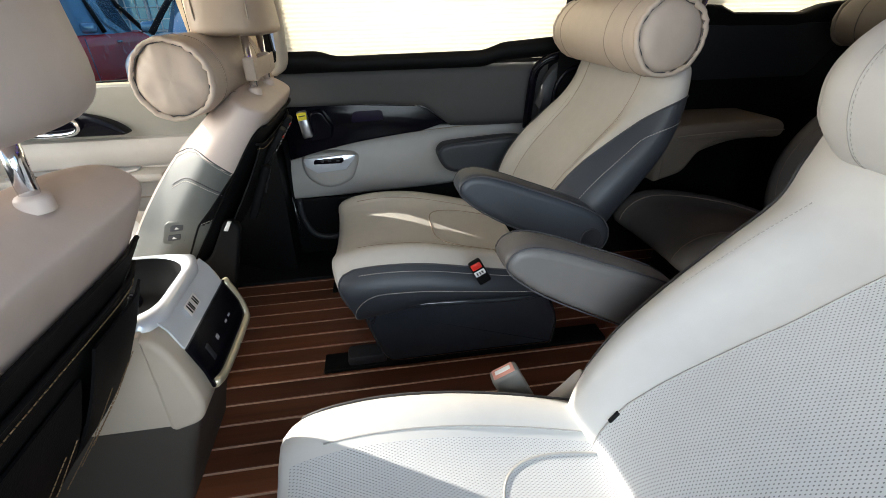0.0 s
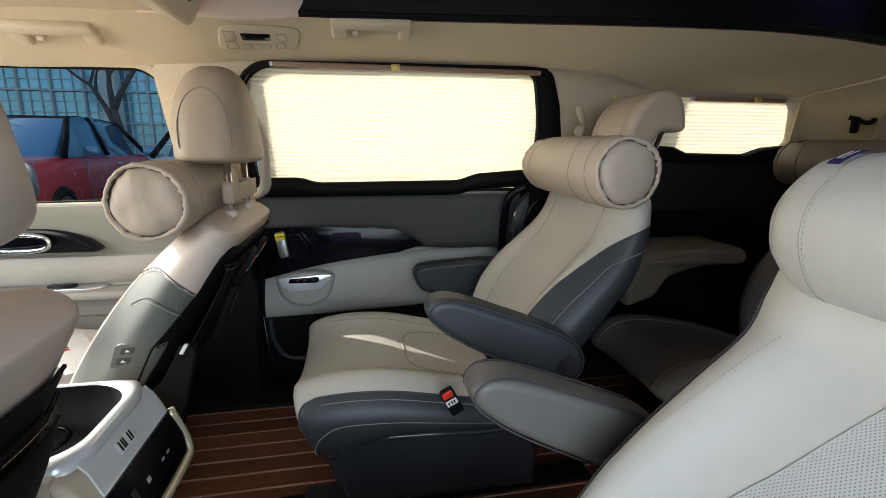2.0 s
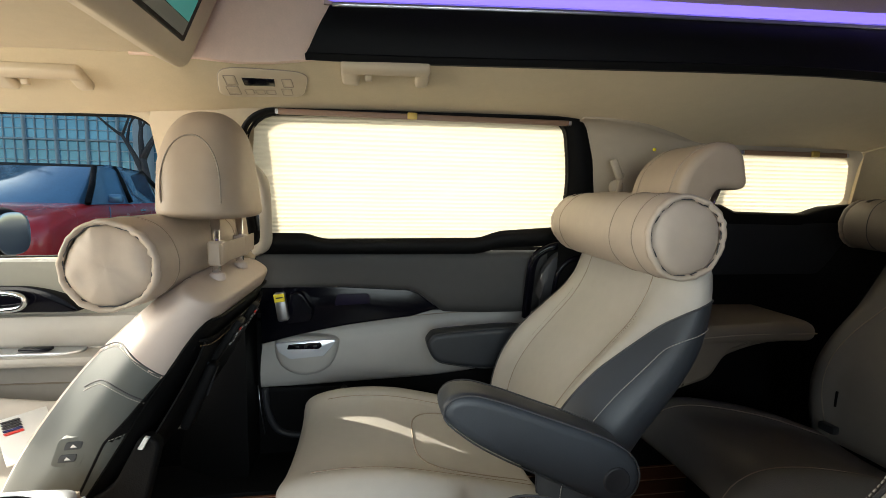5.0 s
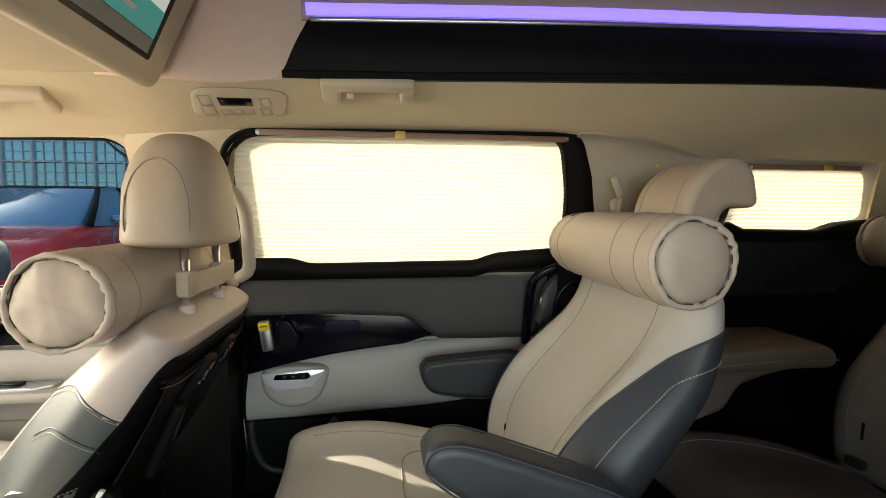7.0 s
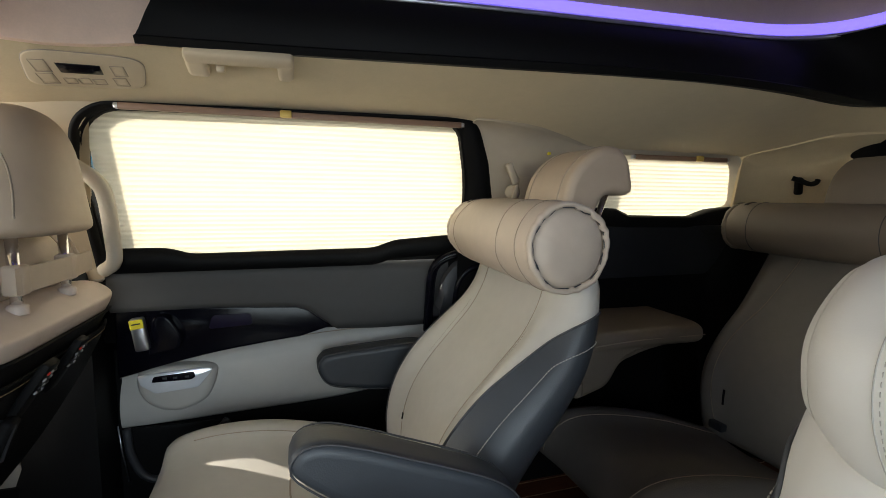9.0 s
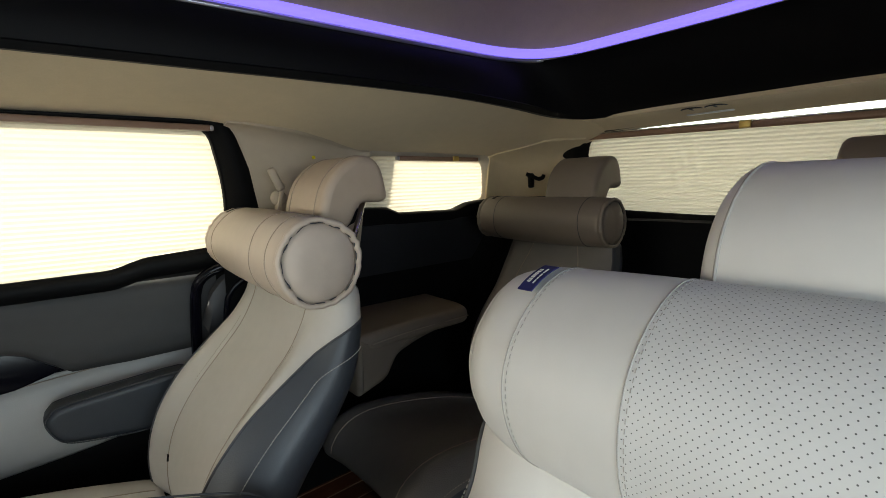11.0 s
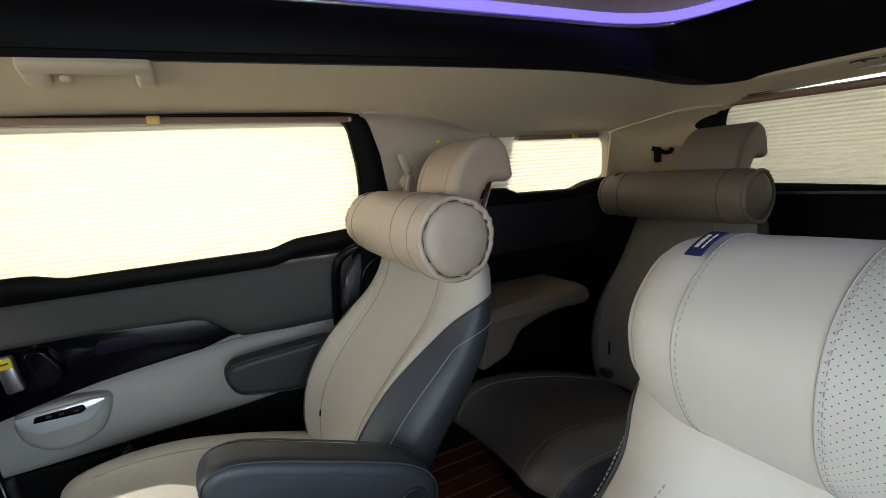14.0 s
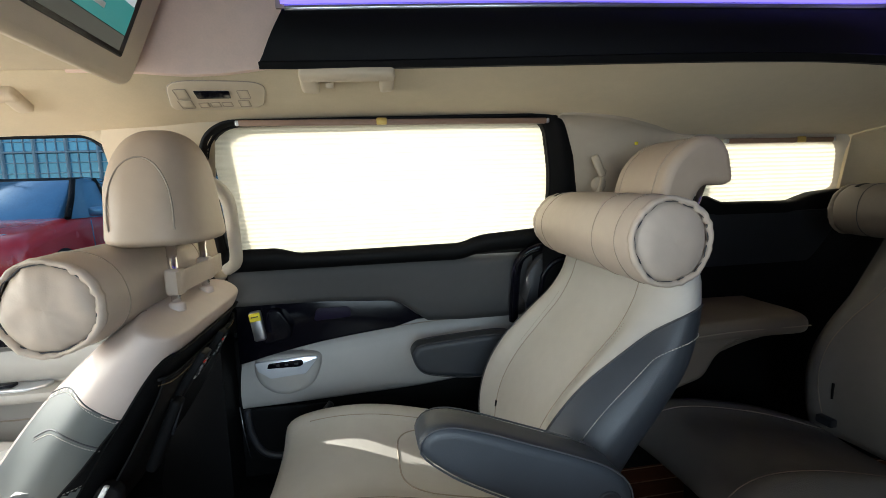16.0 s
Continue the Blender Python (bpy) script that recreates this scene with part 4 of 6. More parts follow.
# ---- seats ----
def pad(line, yc, half, top, bot, bolster, n=30, nu=33, q=7.0, ends=(1.0, 1.0), dish=0.0, bol_at=0.74, bol_w=0.16, warp=None, edge=7):
    """A stuffed pad along a line of (x, z): rows of points, front side first. half, top, bot, bolster: one value per given point."""
    k = len(line)
    allv = np.array([(*p, h, t, b, o) for p, h, t, b, o in zip(line, half, top, bot, bolster)], float)
    sm = curve_pts(allv, n)
    P = []
    us = np.sin(np.linspace(-1, 1, nu) * math.pi / 2 * 0.999)
    us[0], us[-1] = -1, 1
    for i in range(n):
        x, z, h, t, b, o = sm[i]
        a, c = sm[max(i - 1, 0)], sm[min(i + 1, n - 1)]
        d = np.array((c[0] - a[0], c[1] - a[1]))
        d /= np.linalg.norm(d)
        nx, nz = -d[1], d[0]
        v = i / (n - 1)
        e = 1.0
        if v < 0.5 and ends[0]:
            e = max(1e-3, 1 - abs(1 - 2 * v) ** (q * 2 / (ends[0] + 1e-6))) ** 0.5
        if v >= 0.5 and ends[1]:
            e = max(1e-3, 1 - abs(2 * v - 1) ** (q * 2 / (ends[1] + 1e-6))) ** 0.5
        hh = h * (0.80 + 0.20 * e)
        row = []
        uw = np.interp(us, *warp(v)) if warp else us
        for u in uw:
            m = t * (1 - abs(u) ** edge) ** 0.5 + o * math.exp(-((abs(u) - bol_at) / bol_w) ** 2) * (1 - abs(u) ** 8) - dish * (1 - min(1, abs(u) / 0.6) ** 2)
            m *= e
            row.append((x + nx * m, yc + u * hh, z + nz * m))
        for u in us[-2:0:-1]:
            m = -b * e * (1 - abs(u) ** 9) ** 0.5
            row.append((x + nx * m, yc + u * hh, z + nz * m))
        P.append(row)
    first, last = np.mean(P[0], 0), np.mean(P[-1], 0)
    return np.array([[tuple(first)] * len(P[0])] + P + [[tuple(last)] * len(P[0])]), us


def along(P, us, u, v0, v1, lift=0.0005):
    """A line on the pad's front at the cross position u (a number or a function of v)."""
    n = len(P)
    out = []
    for i in range(n):
        v = i / (n - 1)
        if not v0 <= v <= v1:
            continue
        uu = u(v) if callable(u) else u
        row = P[i][:len(us)]
        out.append([np.interp(uu, us, row[:, c]) for c in range(3)])
    return np.array(out)


def across(P, us, v, u0, u1, n=20):
    f = v * (len(P) - 1)
    i = min(int(f), len(P) - 2)
    row = P[i][:len(us)] * (1 - (f - i)) + P[i + 1][:len(us)] * (f - i)
    return np.array([[np.interp(u, us, row[:, c]) for c in range(3)] for u in np.linspace(u0, u1, n)])


def blob(at, half, e=0.6, taper=0.0, flat=1.0, n=28, m=40, lean=0.0):
    """A rounded box with its top drawn in."""
    rows = []
    sp = lambda v, p: math.copysign(abs(v) ** p, v)
    for i in range(n + 1):
        a = -math.pi / 2 + math.pi * i / n
        row = []
        for j in range(m):
            b = 2 * math.pi * j / m
            z = sp(math.sin(a), e if a > 0 else e * flat)
            c = sp(math.cos(a), e)
            s = 1 - taper * (z + 1) / 2
            row.append((at[0] + half[0] * c * sp(math.cos(b), e) * s + lean * (z + 1) / 2, at[1] + half[1] * c * sp(math.sin(b), e) * s, at[2] + half[2] * z))
        rows.append(row)
    return np.array(rows)


def neck_pillow(label, x, z, r, y0, y1, mat, seam, cap_mat=None, squash=1.0, mid_mat=None, seams=(0.16, 0.84), lay=(0, 0), gathered=True, crumple=1.0):
    """A bolster along y with gathered round ends."""
    th = thing("neck_pillow", label, "pillow")
    rng = random.Random(int(abs(x) * 1000) + int(y0 * 100))
    ph = [rng.uniform(0, 6.28) for _ in range(6)]

    def put(a, rr, y):
        t = (y - y0) / (y1 - y0)
        w = 1 + 0.012 * math.sin(3 * a + ph[0] + 4 * t) + 0.01 * math.sin(5 * a + ph[1] - 7 * t)
        near = math.exp(-min(abs(y - y0), abs(y1 - y)) / 0.03)
        w += (0.05 if not gathered else 0.02) * near * noise.noise(Vector((2.1 * math.cos(a) + ph[2], 2.1 * math.sin(a) + ph[3], y * 30)))
        return (x + lay[0] * t + rr * w * math.cos(a), y, z + lay[1] * t + rr * w * squash * math.sin(a))

    n = 120

    def tube_rows(t0, t1, k, grow=0.0):
        rows = []
        for i in range(k + 1):
            t = t0 + (t1 - t0) * i / k
            edge = min(t, 1 - t) * (y1 - y0)
            rr = r * (1 + 0.03 * math.sin(math.pi * t)) * (1 - (0.10 * math.exp(-edge / 0.008) if gathered else 0.15 * math.exp(-edge / 0.012))) + grow
            rows.append([put(2 * math.pi * j / n, rr, y0 + (y1 - y0) * t) for j in range(n)])
        return rows

    cuts = [0.0, *seams, 1.0]
    for c in range(len(cuts) - 1):
        m2 = mid_mat if (mid_mat and c == 1) else mat
        part("cover", grid_mesh(tube_rows(cuts[c], cuts[c + 1], 12)), m2, th)
    for c in seams:
        part("seam", tube(tube_rows(c, c + 1e-6, 1, 0.0002)[0], 0.0010 if gathered else 0.0005, 6, True), seam, th)
        if not gathered:
            for dt in (-0.008,) if c != 0.12 else (0.008,):
                ring = tube_rows(c + dt, c + dt + 1e-6, 1, 0.0006)[0]
                part("stitching", dashes(ring + ring[:1], 0.0060, 0.0032, 0.00032), seam, th)
    for end, sgn in ((y0, -1), (y1, 1)):
        rows = []
        for f, h in [(0.0, 0.0135), (0.12, 0.0135), (0.24, 0.0132), (0.36, 0.0128), (0.48, 0.012), (0.58, 0.011), (0.68, 0.0092), (0.76, 0.007), (0.82, 0.004), (0.86, 0.0), (0.885, -0.006)]:
            row = []
            for j in range(n):
                a = 2 * math.pi * j / n
                cx, cz = f * math.cos(a), f * math.sin(a)
                dent = 0.0022 * noise.noise(Vector((cx * 1.6 + ph[0], cz * 1.6 + ph[1], end * 7))) + 0.0007 * noise.noise(Vector((cx * 4 + ph[2], cz * 4, end * 9)))
                fold = (0.0020 * noise.noise(Vector((math.cos(a) * 3.5 + ph[3], math.sin(a) * 3.5, 2.0))) + 0.0010 * math.sin(11 * a + ph[4] + 3 * math.sin(2 * a + ph[0]))) * f ** 6
                row.append(put(a, r * f, end + sgn * (h + crumple * (dent + fold))))
            rows.append(row)
        if not gathered:
            rows = [[put(2 * math.pi * j / n, r * f, end + sgn * h) for j in range(n)] for f, h in ((0, 0.012), (0.3, 0.013), (0.55, 0.012), (0.72, 0.0095), (0.81, 0.006), (0.853, 0.0))]
        part("end_cap", grid_mesh(rows), cap_mat or mat, th, "round end")
        if not gathered:
            continue
        rows = []
        for k in range(11):
            b = 2 * math.pi * k / 10
            row = []
            for j in range(n):
                a = 2 * math.pi * j / n
                inner = max(0.0, -math.cos(b)) + 0.2
                loose = 0.5 + 0.5 * noise.noise(Vector((math.cos(a) * 2.2 + ph[4], math.sin(a) * 2.2 + ph[5], end * 5)))
                pleat = math.sin(16 * a + ph[4] + 2.2 * math.sin(3 * a + ph[1])) + 0.6 * math.sin(29 * a + ph[5] + 1.5 * math.sin(2 * a))
                pucker = crumple * 0.30 * (loose - 0.5) + 0.05 * pleat
                rr = r * 0.93 + 0.066 * r * math.cos(b) * (1 + 1.2 * pucker) + inner * 0.038 * r * (pleat - 0.6) * loose
                row.append(put(a, rr, end + sgn * (0.002 + 0.10 * r * math.sin(b) * (1 + 1.2 * pucker))))
            rows.append(row)
        part("gathered_rim", grid_mesh(rows), mat, th, "puckered rim")
        cord = [put(2 * math.pi * j / n, r * (0.862 + 0.012 * math.sin(13 * j / n * 6.283 + ph[4]) + 0.010 * math.sin(5 * j / n * 6.283 + ph[2])), end + sgn * 0.0045) for j in range(n)]
        part("cord", tube(cord, 0.0010, 6, True), DARK_THREAD, th, "dark gathering cord")
    return th


def front_seat(label, dx, yc, inb, hr_drop, with_remote, dz=0.0):
    """A front seat seen from behind: inb is the direction of its inner side along y."""
    seat = thing("front_seat", label, "car seat", "front seats")
    line = [(-0.50, 0.36), (-0.44, 0.46), (-0.375, 0.56), (-0.31, 0.66), (-0.25, 0.745), (-0.213, 0.79), (-0.200, 0.812)]
    P, us = pad([(x + dx, z + dz) for x, z in line], yc, [0.21, 0.225, 0.23, 0.23, 0.225, 0.218, 0.212], [0.05, 0.06, 0.062, 0.06, 0.055, 0.045, 0.04], [0.06, 0.062, 0.062, 0.06, 0.055, 0.045, 0.04], [0.03, 0.035, 0.035, 0.025, 0.008, 0, 0], 130, 97, ends=(0.3, 0.5), edge=3.6)
    nu, nj, n = len(us), P.shape[1], P.shape[0]
    uc = lambda j: us[j] if j < nu else us[nu - 2 - (j - nu)]
    # beige above the shoulder arc, grey below it, black cover behind the rear edge down to its hem
    bow = curve_pts([(-0.44, 0.650), (-0.375, 0.700), (-0.345, 0.719), (-0.318, 0.729), (-0.293, 0.723), (-0.268, 0.702), (-0.245, 0.675), (-0.20, 0.61)], 60)
    low_bow = curve_pts([(-0.44, 0.610), (-0.375, 0.655), (-0.350, 0.670), (-0.330, 0.677), (-0.310, 0.671), (-0.290, 0.656), (-0.268, 0.635)], 60)
    arc = lambda x: dz + float(np.interp(x - dx, bow[:, 0], bow[:, 1]))
    low_arc = lambda x: dz + float(np.interp(x - dx, low_bow[:, 0], low_bow[:, 1]))
    rear = lambda z: dx + float(np.interp(z - dz, [0.40, 0.505, 0.58, 0.612, 0.646, 0.677, 0.723, 0.811], [-0.43, -0.369, -0.331, -0.301, -0.273, -0.247, -0.191, -0.06]))
    hem = lambda x: dz + float(np.interp(x - dx, [-0.33, -0.289, -0.244, -0.20], [0.579, 0.587, 0.601, 0.62]))
    kind = {}
    for i in range(n - 1):
        for j in range(nj):
            x, y, z = (P[i][j] + P[i + 1][j] + P[i][(j + 1) % nj] + P[i + 1][(j + 1) % nj]) / 4
            if abs(uc(j)) < 0.78:
                kind[i, j] = 0
            elif x > rear(z) and hem(x) < z < 0.77 + dz:
                kind[i, j] = 2
            else:
                kind[i, j] = 1 if z < arc(x) else 0
    part("back_cover", grid_mesh(P, lambda i, j: kind.get((i, j)) == 0), FRONT, seat, "beige leather backrest cover")
    part("side_bolster", grid_mesh(P, lambda i, j: kind.get((i, j)) == 1), MID_GREY, seat, "warm grey leather side bolster")
    whole = grid_mesh(P)
    tree = BVHTree.FromPolygons([v.co for v in whole.vertices], [tuple(f.vertices) for f in whole.polygons])

    def on_side(sgn, x, z, lift=0.0006):
        hit = tree.ray_cast(Vector((x, yc + sgn * 0.5, z)), Vector((0, -sgn, 0)))[0]
        return (hit.x, hit.y + sgn * lift, hit.z) if hit else None

    def side_run(sgn, line, lift=0.0006):
        return [p for p in (on_side(sgn, x, z, lift) for x, z in line) if p]

    for sgn in (-1, 1):
        part("side_flap", grid_mesh(P, lambda i, j: kind.get((i, j)) == 2 and uc(j) * sgn > 0), SOFT_BLACK, seat, "black leather flap of the back cover")
        part("shoulder_seam", tube(along(P, us, sgn * 0.62, 0.60, 0.97), 0.0014, 6), SEAM, seat)
        for f, x0, x1 in ((arc, -0.362, -0.246), (low_arc, -0.366, -0.274)):
            xs = np.linspace(x0, x1, 26) + dx
            part("side_seam", tube(side_run(sgn, [(x, f(x) + 0.0025) for x in xs], 0.0), 0.0013, 6), DARK_THREAD, seat)
            part("stitching", dashes(side_run(sgn, [(x - 0.001, f(x) - 0.003) for x in xs]), 0.0046, 0.0030, 0.0006), THREAD, seat)
        part("side_piping", tube(side_run(sgn, [(rear(z), z) for z in np.linspace(0.46, 0.70, 40) + dz], 0.0), 0.0022, 6), SOFT_BLACK, seat)
        part("hem_stitching", dashes(side_run(sgn, [(x, hem(x) + 0.004) for x in np.linspace(-0.325, -0.255, 20) + dx], 0.001), 0.0050, 0.0032, 0.0006), THREAD, seat)
    # the inner side carries a switch plate
    sx, sz = -0.376 + dx, 0.572 + dz
    yo = yc + inb * 0.2265
    if with_remote:
        plate = part("switch_plate", prism(round_poly([(sx - 0.030, sz - 0.022), (sx - 0.014, sz + 0.022), (sx + 0.035, sz + 0.025), (sx + 0.010, sz - 0.026)], 0.008), yo - inb * 0.02, yo + inb * 0.0030, 0.0012), MID_GREY, seat, "grey switch plate")
        for k, (qx, qz) in enumerate(((sx + 0.006, sz + 0.010), (sx - 0.004, sz - 0.010))):
            part("switch_button", prism(round_poly([(qx - 0.015, qz - 0.007), (qx - 0.010, qz + 0.006), (qx + 0.015, qz + 0.007), (qx + 0.010, qz - 0.006)], 0.004), yo - inb * 0.004, yo + inb * 0.0050, 0.0015), DARK, plate, "grey rocker button")
            part("button_mark", prism([(qx - 0.004, qz - 0.002), (qx, qz + 0.003), (qx + 0.005, qz - 0.002)], yo + inb * 0.0045, yo + inb * 0.0055, 0), WHITE_PLASTIC, plate)
        part("side_shield", slab(round_poly([(-0.54 + dx, 0.20), (-0.50 + dx, 0.40), (-0.33 + dx, 0.50), (-0.285 + dx, 0.585), (-0.255 + dx, 0.57), (-0.30 + dx, 0.40), (-0.36 + dx, 0.20)], 0.02), yc + inb * 0.20 - 0.012, yc + inb * 0.20 + 0.012, 0.006), SOFT_BLACK, seat, "black side shield")
        part("release_switch", prism([(-0.289 + dx, 0.562), (-0.277 + dx, 0.582), (-0.270 + dx, 0.580), (-0.281 + dx, 0.560)], yo + 0.010, yo + 0.018, 0.002), WHITE_PLASTIC, seat, "small white switch")
    # seat cushion
    C, us2 = pad([(-1.02 + dx, 0.43), (-0.95 + dx, 0.44), (-0.75 + dx, 0.42), (-0.52 + dx, 0.39), (-0.45 + dx, 0.38)], yc, [0.24] * 5, [0.05] * 5, [0.09] * 5, [0.02, 0.03, 0.03, 0.03, 0.02], 20)
    part("cushion", grid_mesh(C), BEIGE, seat, "beige leather seat cushion")
    part("base", box_at(-0.95 + dx, -0.46 + dx, yc - 0.2, yc + 0.2, FLOOR, 0.36, 0.02), CHAR, seat, "charcoal seat base")
    # headrest on two posts
    hz = 0.925 - hr_drop
    hx = -0.232 + dx + 0.62 * hr_drop - (0.0 if hr_drop else 0.008)
    flat = 0.14 if with_remote else 0.45
    hh, he, ht = (0.095, 0.125, 0.102), 0.68, 0.36
    B = blob((hx, yc, hz + 0.098), hh, he, ht, flat, lean=0.012)
    # the front of the headrest draws in towards its base
    draw_in = lambda x, z: x if x > hx else hx + (x - hx) * (0.70 + 0.30 * min(1.0, max(0.0, (z - hz) / 0.085)) ** 0.7)
    B = np.array([[(draw_in(x, z), y, z) for x, y, z in row] for row in B])
    part("headrest", grid_mesh(B), TAN_HEAD if yc > 1 else FRONT, seat, "beige leather headrest")
    for sgn in (-1, 1):
        oval = []
        for k in range(40):
            a = math.pi * (0.5 - 0.5 * math.cos(math.pi * k / 39))
            oval.append((0.004 + 0.053 * math.cos(a) * (1 - 0.10 * math.sin(a)), 0.0 + 0.149 * math.sin(a) ** 0.5))
        pts = []
        for u, v in oval:
            zz = hz + v
            zn = (v - 0.098) / hh[2]
            ring = (1 - min(abs(zn), 0.999) ** (2 / (he if zn > 0 else he * flat))) ** (he / 2) * (1 - ht * (zn + 1) / 2)
            un = min(abs(u - 0.006 * (zn + 1)) / (hh[0] * ring), 0.98)
            side = hh[1] * ring * (1 - un ** (2 / he)) ** (he / 2)
            pts.append((draw_in(hx + u, zz), yc + sgn * (side + 0.0005), zz))
        pts = [tuple(q) for q in np.array([np.mean(pts[max(0, i - 2):i + 3], 0) for i in range(len(pts))])]
        part("headrest_seam", tube(pts, 0.0015, 6), SEAM, seat)
        py = yc + sgn * 0.076
        part("post", tube([(-0.204 + dx, py, hz + 0.01), (-0.204 + dx, py, 0.80 + dz)], 0.0078, 12), CHROME, seat, "chrome headrest post")
        part("post_collar", lathe([(0, 0.003), (0.009, 0.003), (0.012, 0.0015), (0.0135, -0.001), (0.0135, -0.012)], (-0.203 + dx, py, 0.822 + dz), (0, 0, 1), 24), FRONT, seat, "oval post collar")
    # pockets on the back
    def on_back(u, v, lift):
        i = v * (n - 1)
        a = int(i)
        row = P[a] * (1 - (i - a)) + P[min(a + 1, n - 1)] * (i - a)
        bk = np.array([row[j] for j in range(nu - 1, nj)] + [row[0]])
        uu = us[::-1]
        p = np.array([np.interp(-u, -uu, bk[:, c]) for c in range(3)])
        return p + np.array((0.75, 0, -0.66)) * lift

    top_v = 0.83 if with_remote else 0.73
    lim = lambda v: float(np.interp(v * 0.83 / top_v, [0, 0.45, 0.58, 0.68, 0.76, 0.81, 0.83], [0.93, 0.93, 0.93, 0.93, 0.92, 0.89, 0.84]))
    rows = [[on_back(u, v, 0.0045) for u in np.linspace(-lim(v), lim(v), 26)] for v in np.linspace(0.03, top_v, 40)]
    part("back_panel", sheet(rows, 0.003), SOFT_BLACK, seat, "black leather back panel")
    part("panel_edge", tube([on_back(u, top_v, 0.006) for u in np.linspace(-0.84, 0.84, 16)], 0.0024, 6), SOFT_BLACK, seat)
    rows = [[on_back(u, v, 0.010 + 0.014 * math.sin(math.pi * k / 8)) for k, v in enumerate(np.linspace(0.12, top_v - 0.10, 9))] for u in np.linspace(-0.84, 0.84, 12)]
    part("pocket", sheet(rows, 0.003), SOFT_BLACK, seat, "black leather seat-back pocket")
    for c, (u0, u1) in enumerate(() if with_remote else ((-0.88, -0.32), (-0.28, 0.28), (0.32, 0.88))):
        rows = [[on_back(u, v, 0.022 + 0.020 * math.sin(math.pi * k / 8)) for k, v in enumerate(np.linspace(0.22, 0.50 + 0.05 * c * inb, 9))] for u in np.linspace(u0, u1, 6)]
        pk = part("small_pocket", sheet(rows, 0.003), SOFT_BLACK, seat, "small black flap pocket")
        for zig in range(3):
            uu = u0 + (u1 - u0) * (0.2 + 0.25 * zig)
            part("stitch_line", dashes([on_back(uu, 0.26, 0.044), on_back(uu + 0.08, 0.36, 0.046), on_back(uu + 0.16 * (1 if zig % 2 else 0.6), 0.47, 0.044)], 0.007, 0.005, 0.0006), GOLD_THREAD, pk, "ochre zigzag stitching")
    part("hem_stitching", dashes([on_back(u, top_v - 0.12, 0.017) for u in np.linspace(-0.9, 0.9, 16)], 0.007, 0.005, 0.0007), GOLD_THREAD, seat)
    part("pocket_hem", tube([on_back(u, top_v - 0.10, 0.013) for u in np.linspace(-0.9, 0.9, 16)], 0.003, 6), SOFT_BLACK, seat)
    return seat, on_back


seat_f, back_f = front_seat("beige and grey leather front passenger seat with black back pockets", 0.0, 1.362, -1, 0.0, True)
seat_d, back_d = front_seat("beige leather driver seat with a black pocketed back panel", -0.046, 0.55, 1, 0.044, False, 0.0)
neck_pillow("beige leather bolster strapped to the passenger headrest posts", -0.300, 0.860, 0.070, 1.125, 1.56, TAN, SEAM, seams=(0.14, 0.86), crumple=2.4)
for yc, z0 in ((1.362, 0.0),):
    st = thing("pillow_strap", "beige leather strap round the headrest posts", "strap")
    rows = [[(-0.1925 - 0.05 * max(0.0, abs(y - yc) - 0.095) ** 0.7, y, 0.842 + z0 + 0.038 * k / 5) for k in range(6)] for y in np.linspace(yc - 0.10, yc + 0.17, 24)]
    part("band", sheet(rows, 0.003), TAN, st)
    for k in (0.0045, 0.0335):
        part("stitching", dashes([(-0.1905 - 0.05 * max(0.0, abs(y - yc) - 0.095) ** 0.7, y, 0.842 + z0 + k) for y in np.linspace(yc - 0.095, yc + 0.165, 24)], 0.006, 0.004, 0.0006), SEAM, st)
    for y in (yc - 0.076, yc + 0.076):
        part("loop", box_at(-0.216, -0.1885, y - 0.014, y + 0.014, 0.838 + z0, 0.884 + z0, 0.006, 3), TAN, st)


US = np.sin(np.linspace(-1, 1, 33) * math.pi / 2 * 0.999)
U_RIM, U_MID = US[28], US[22]


# a headrest tipped back, seen from the side
HEAD_ROLL = [(0.664, 0.962), (0.670, 1.005), (0.686, 1.040), (0.714, 1.068), (0.748, 1.085), (0.782, 1.083), (0.803, 1.062), (0.812, 1.030), (0.815, 1.004), (0.802, 0.994), (0.776, 0.995), (0.755, 0.992), (0.742, 0.978), (0.725, 0.952), (0.695, 0.940)]


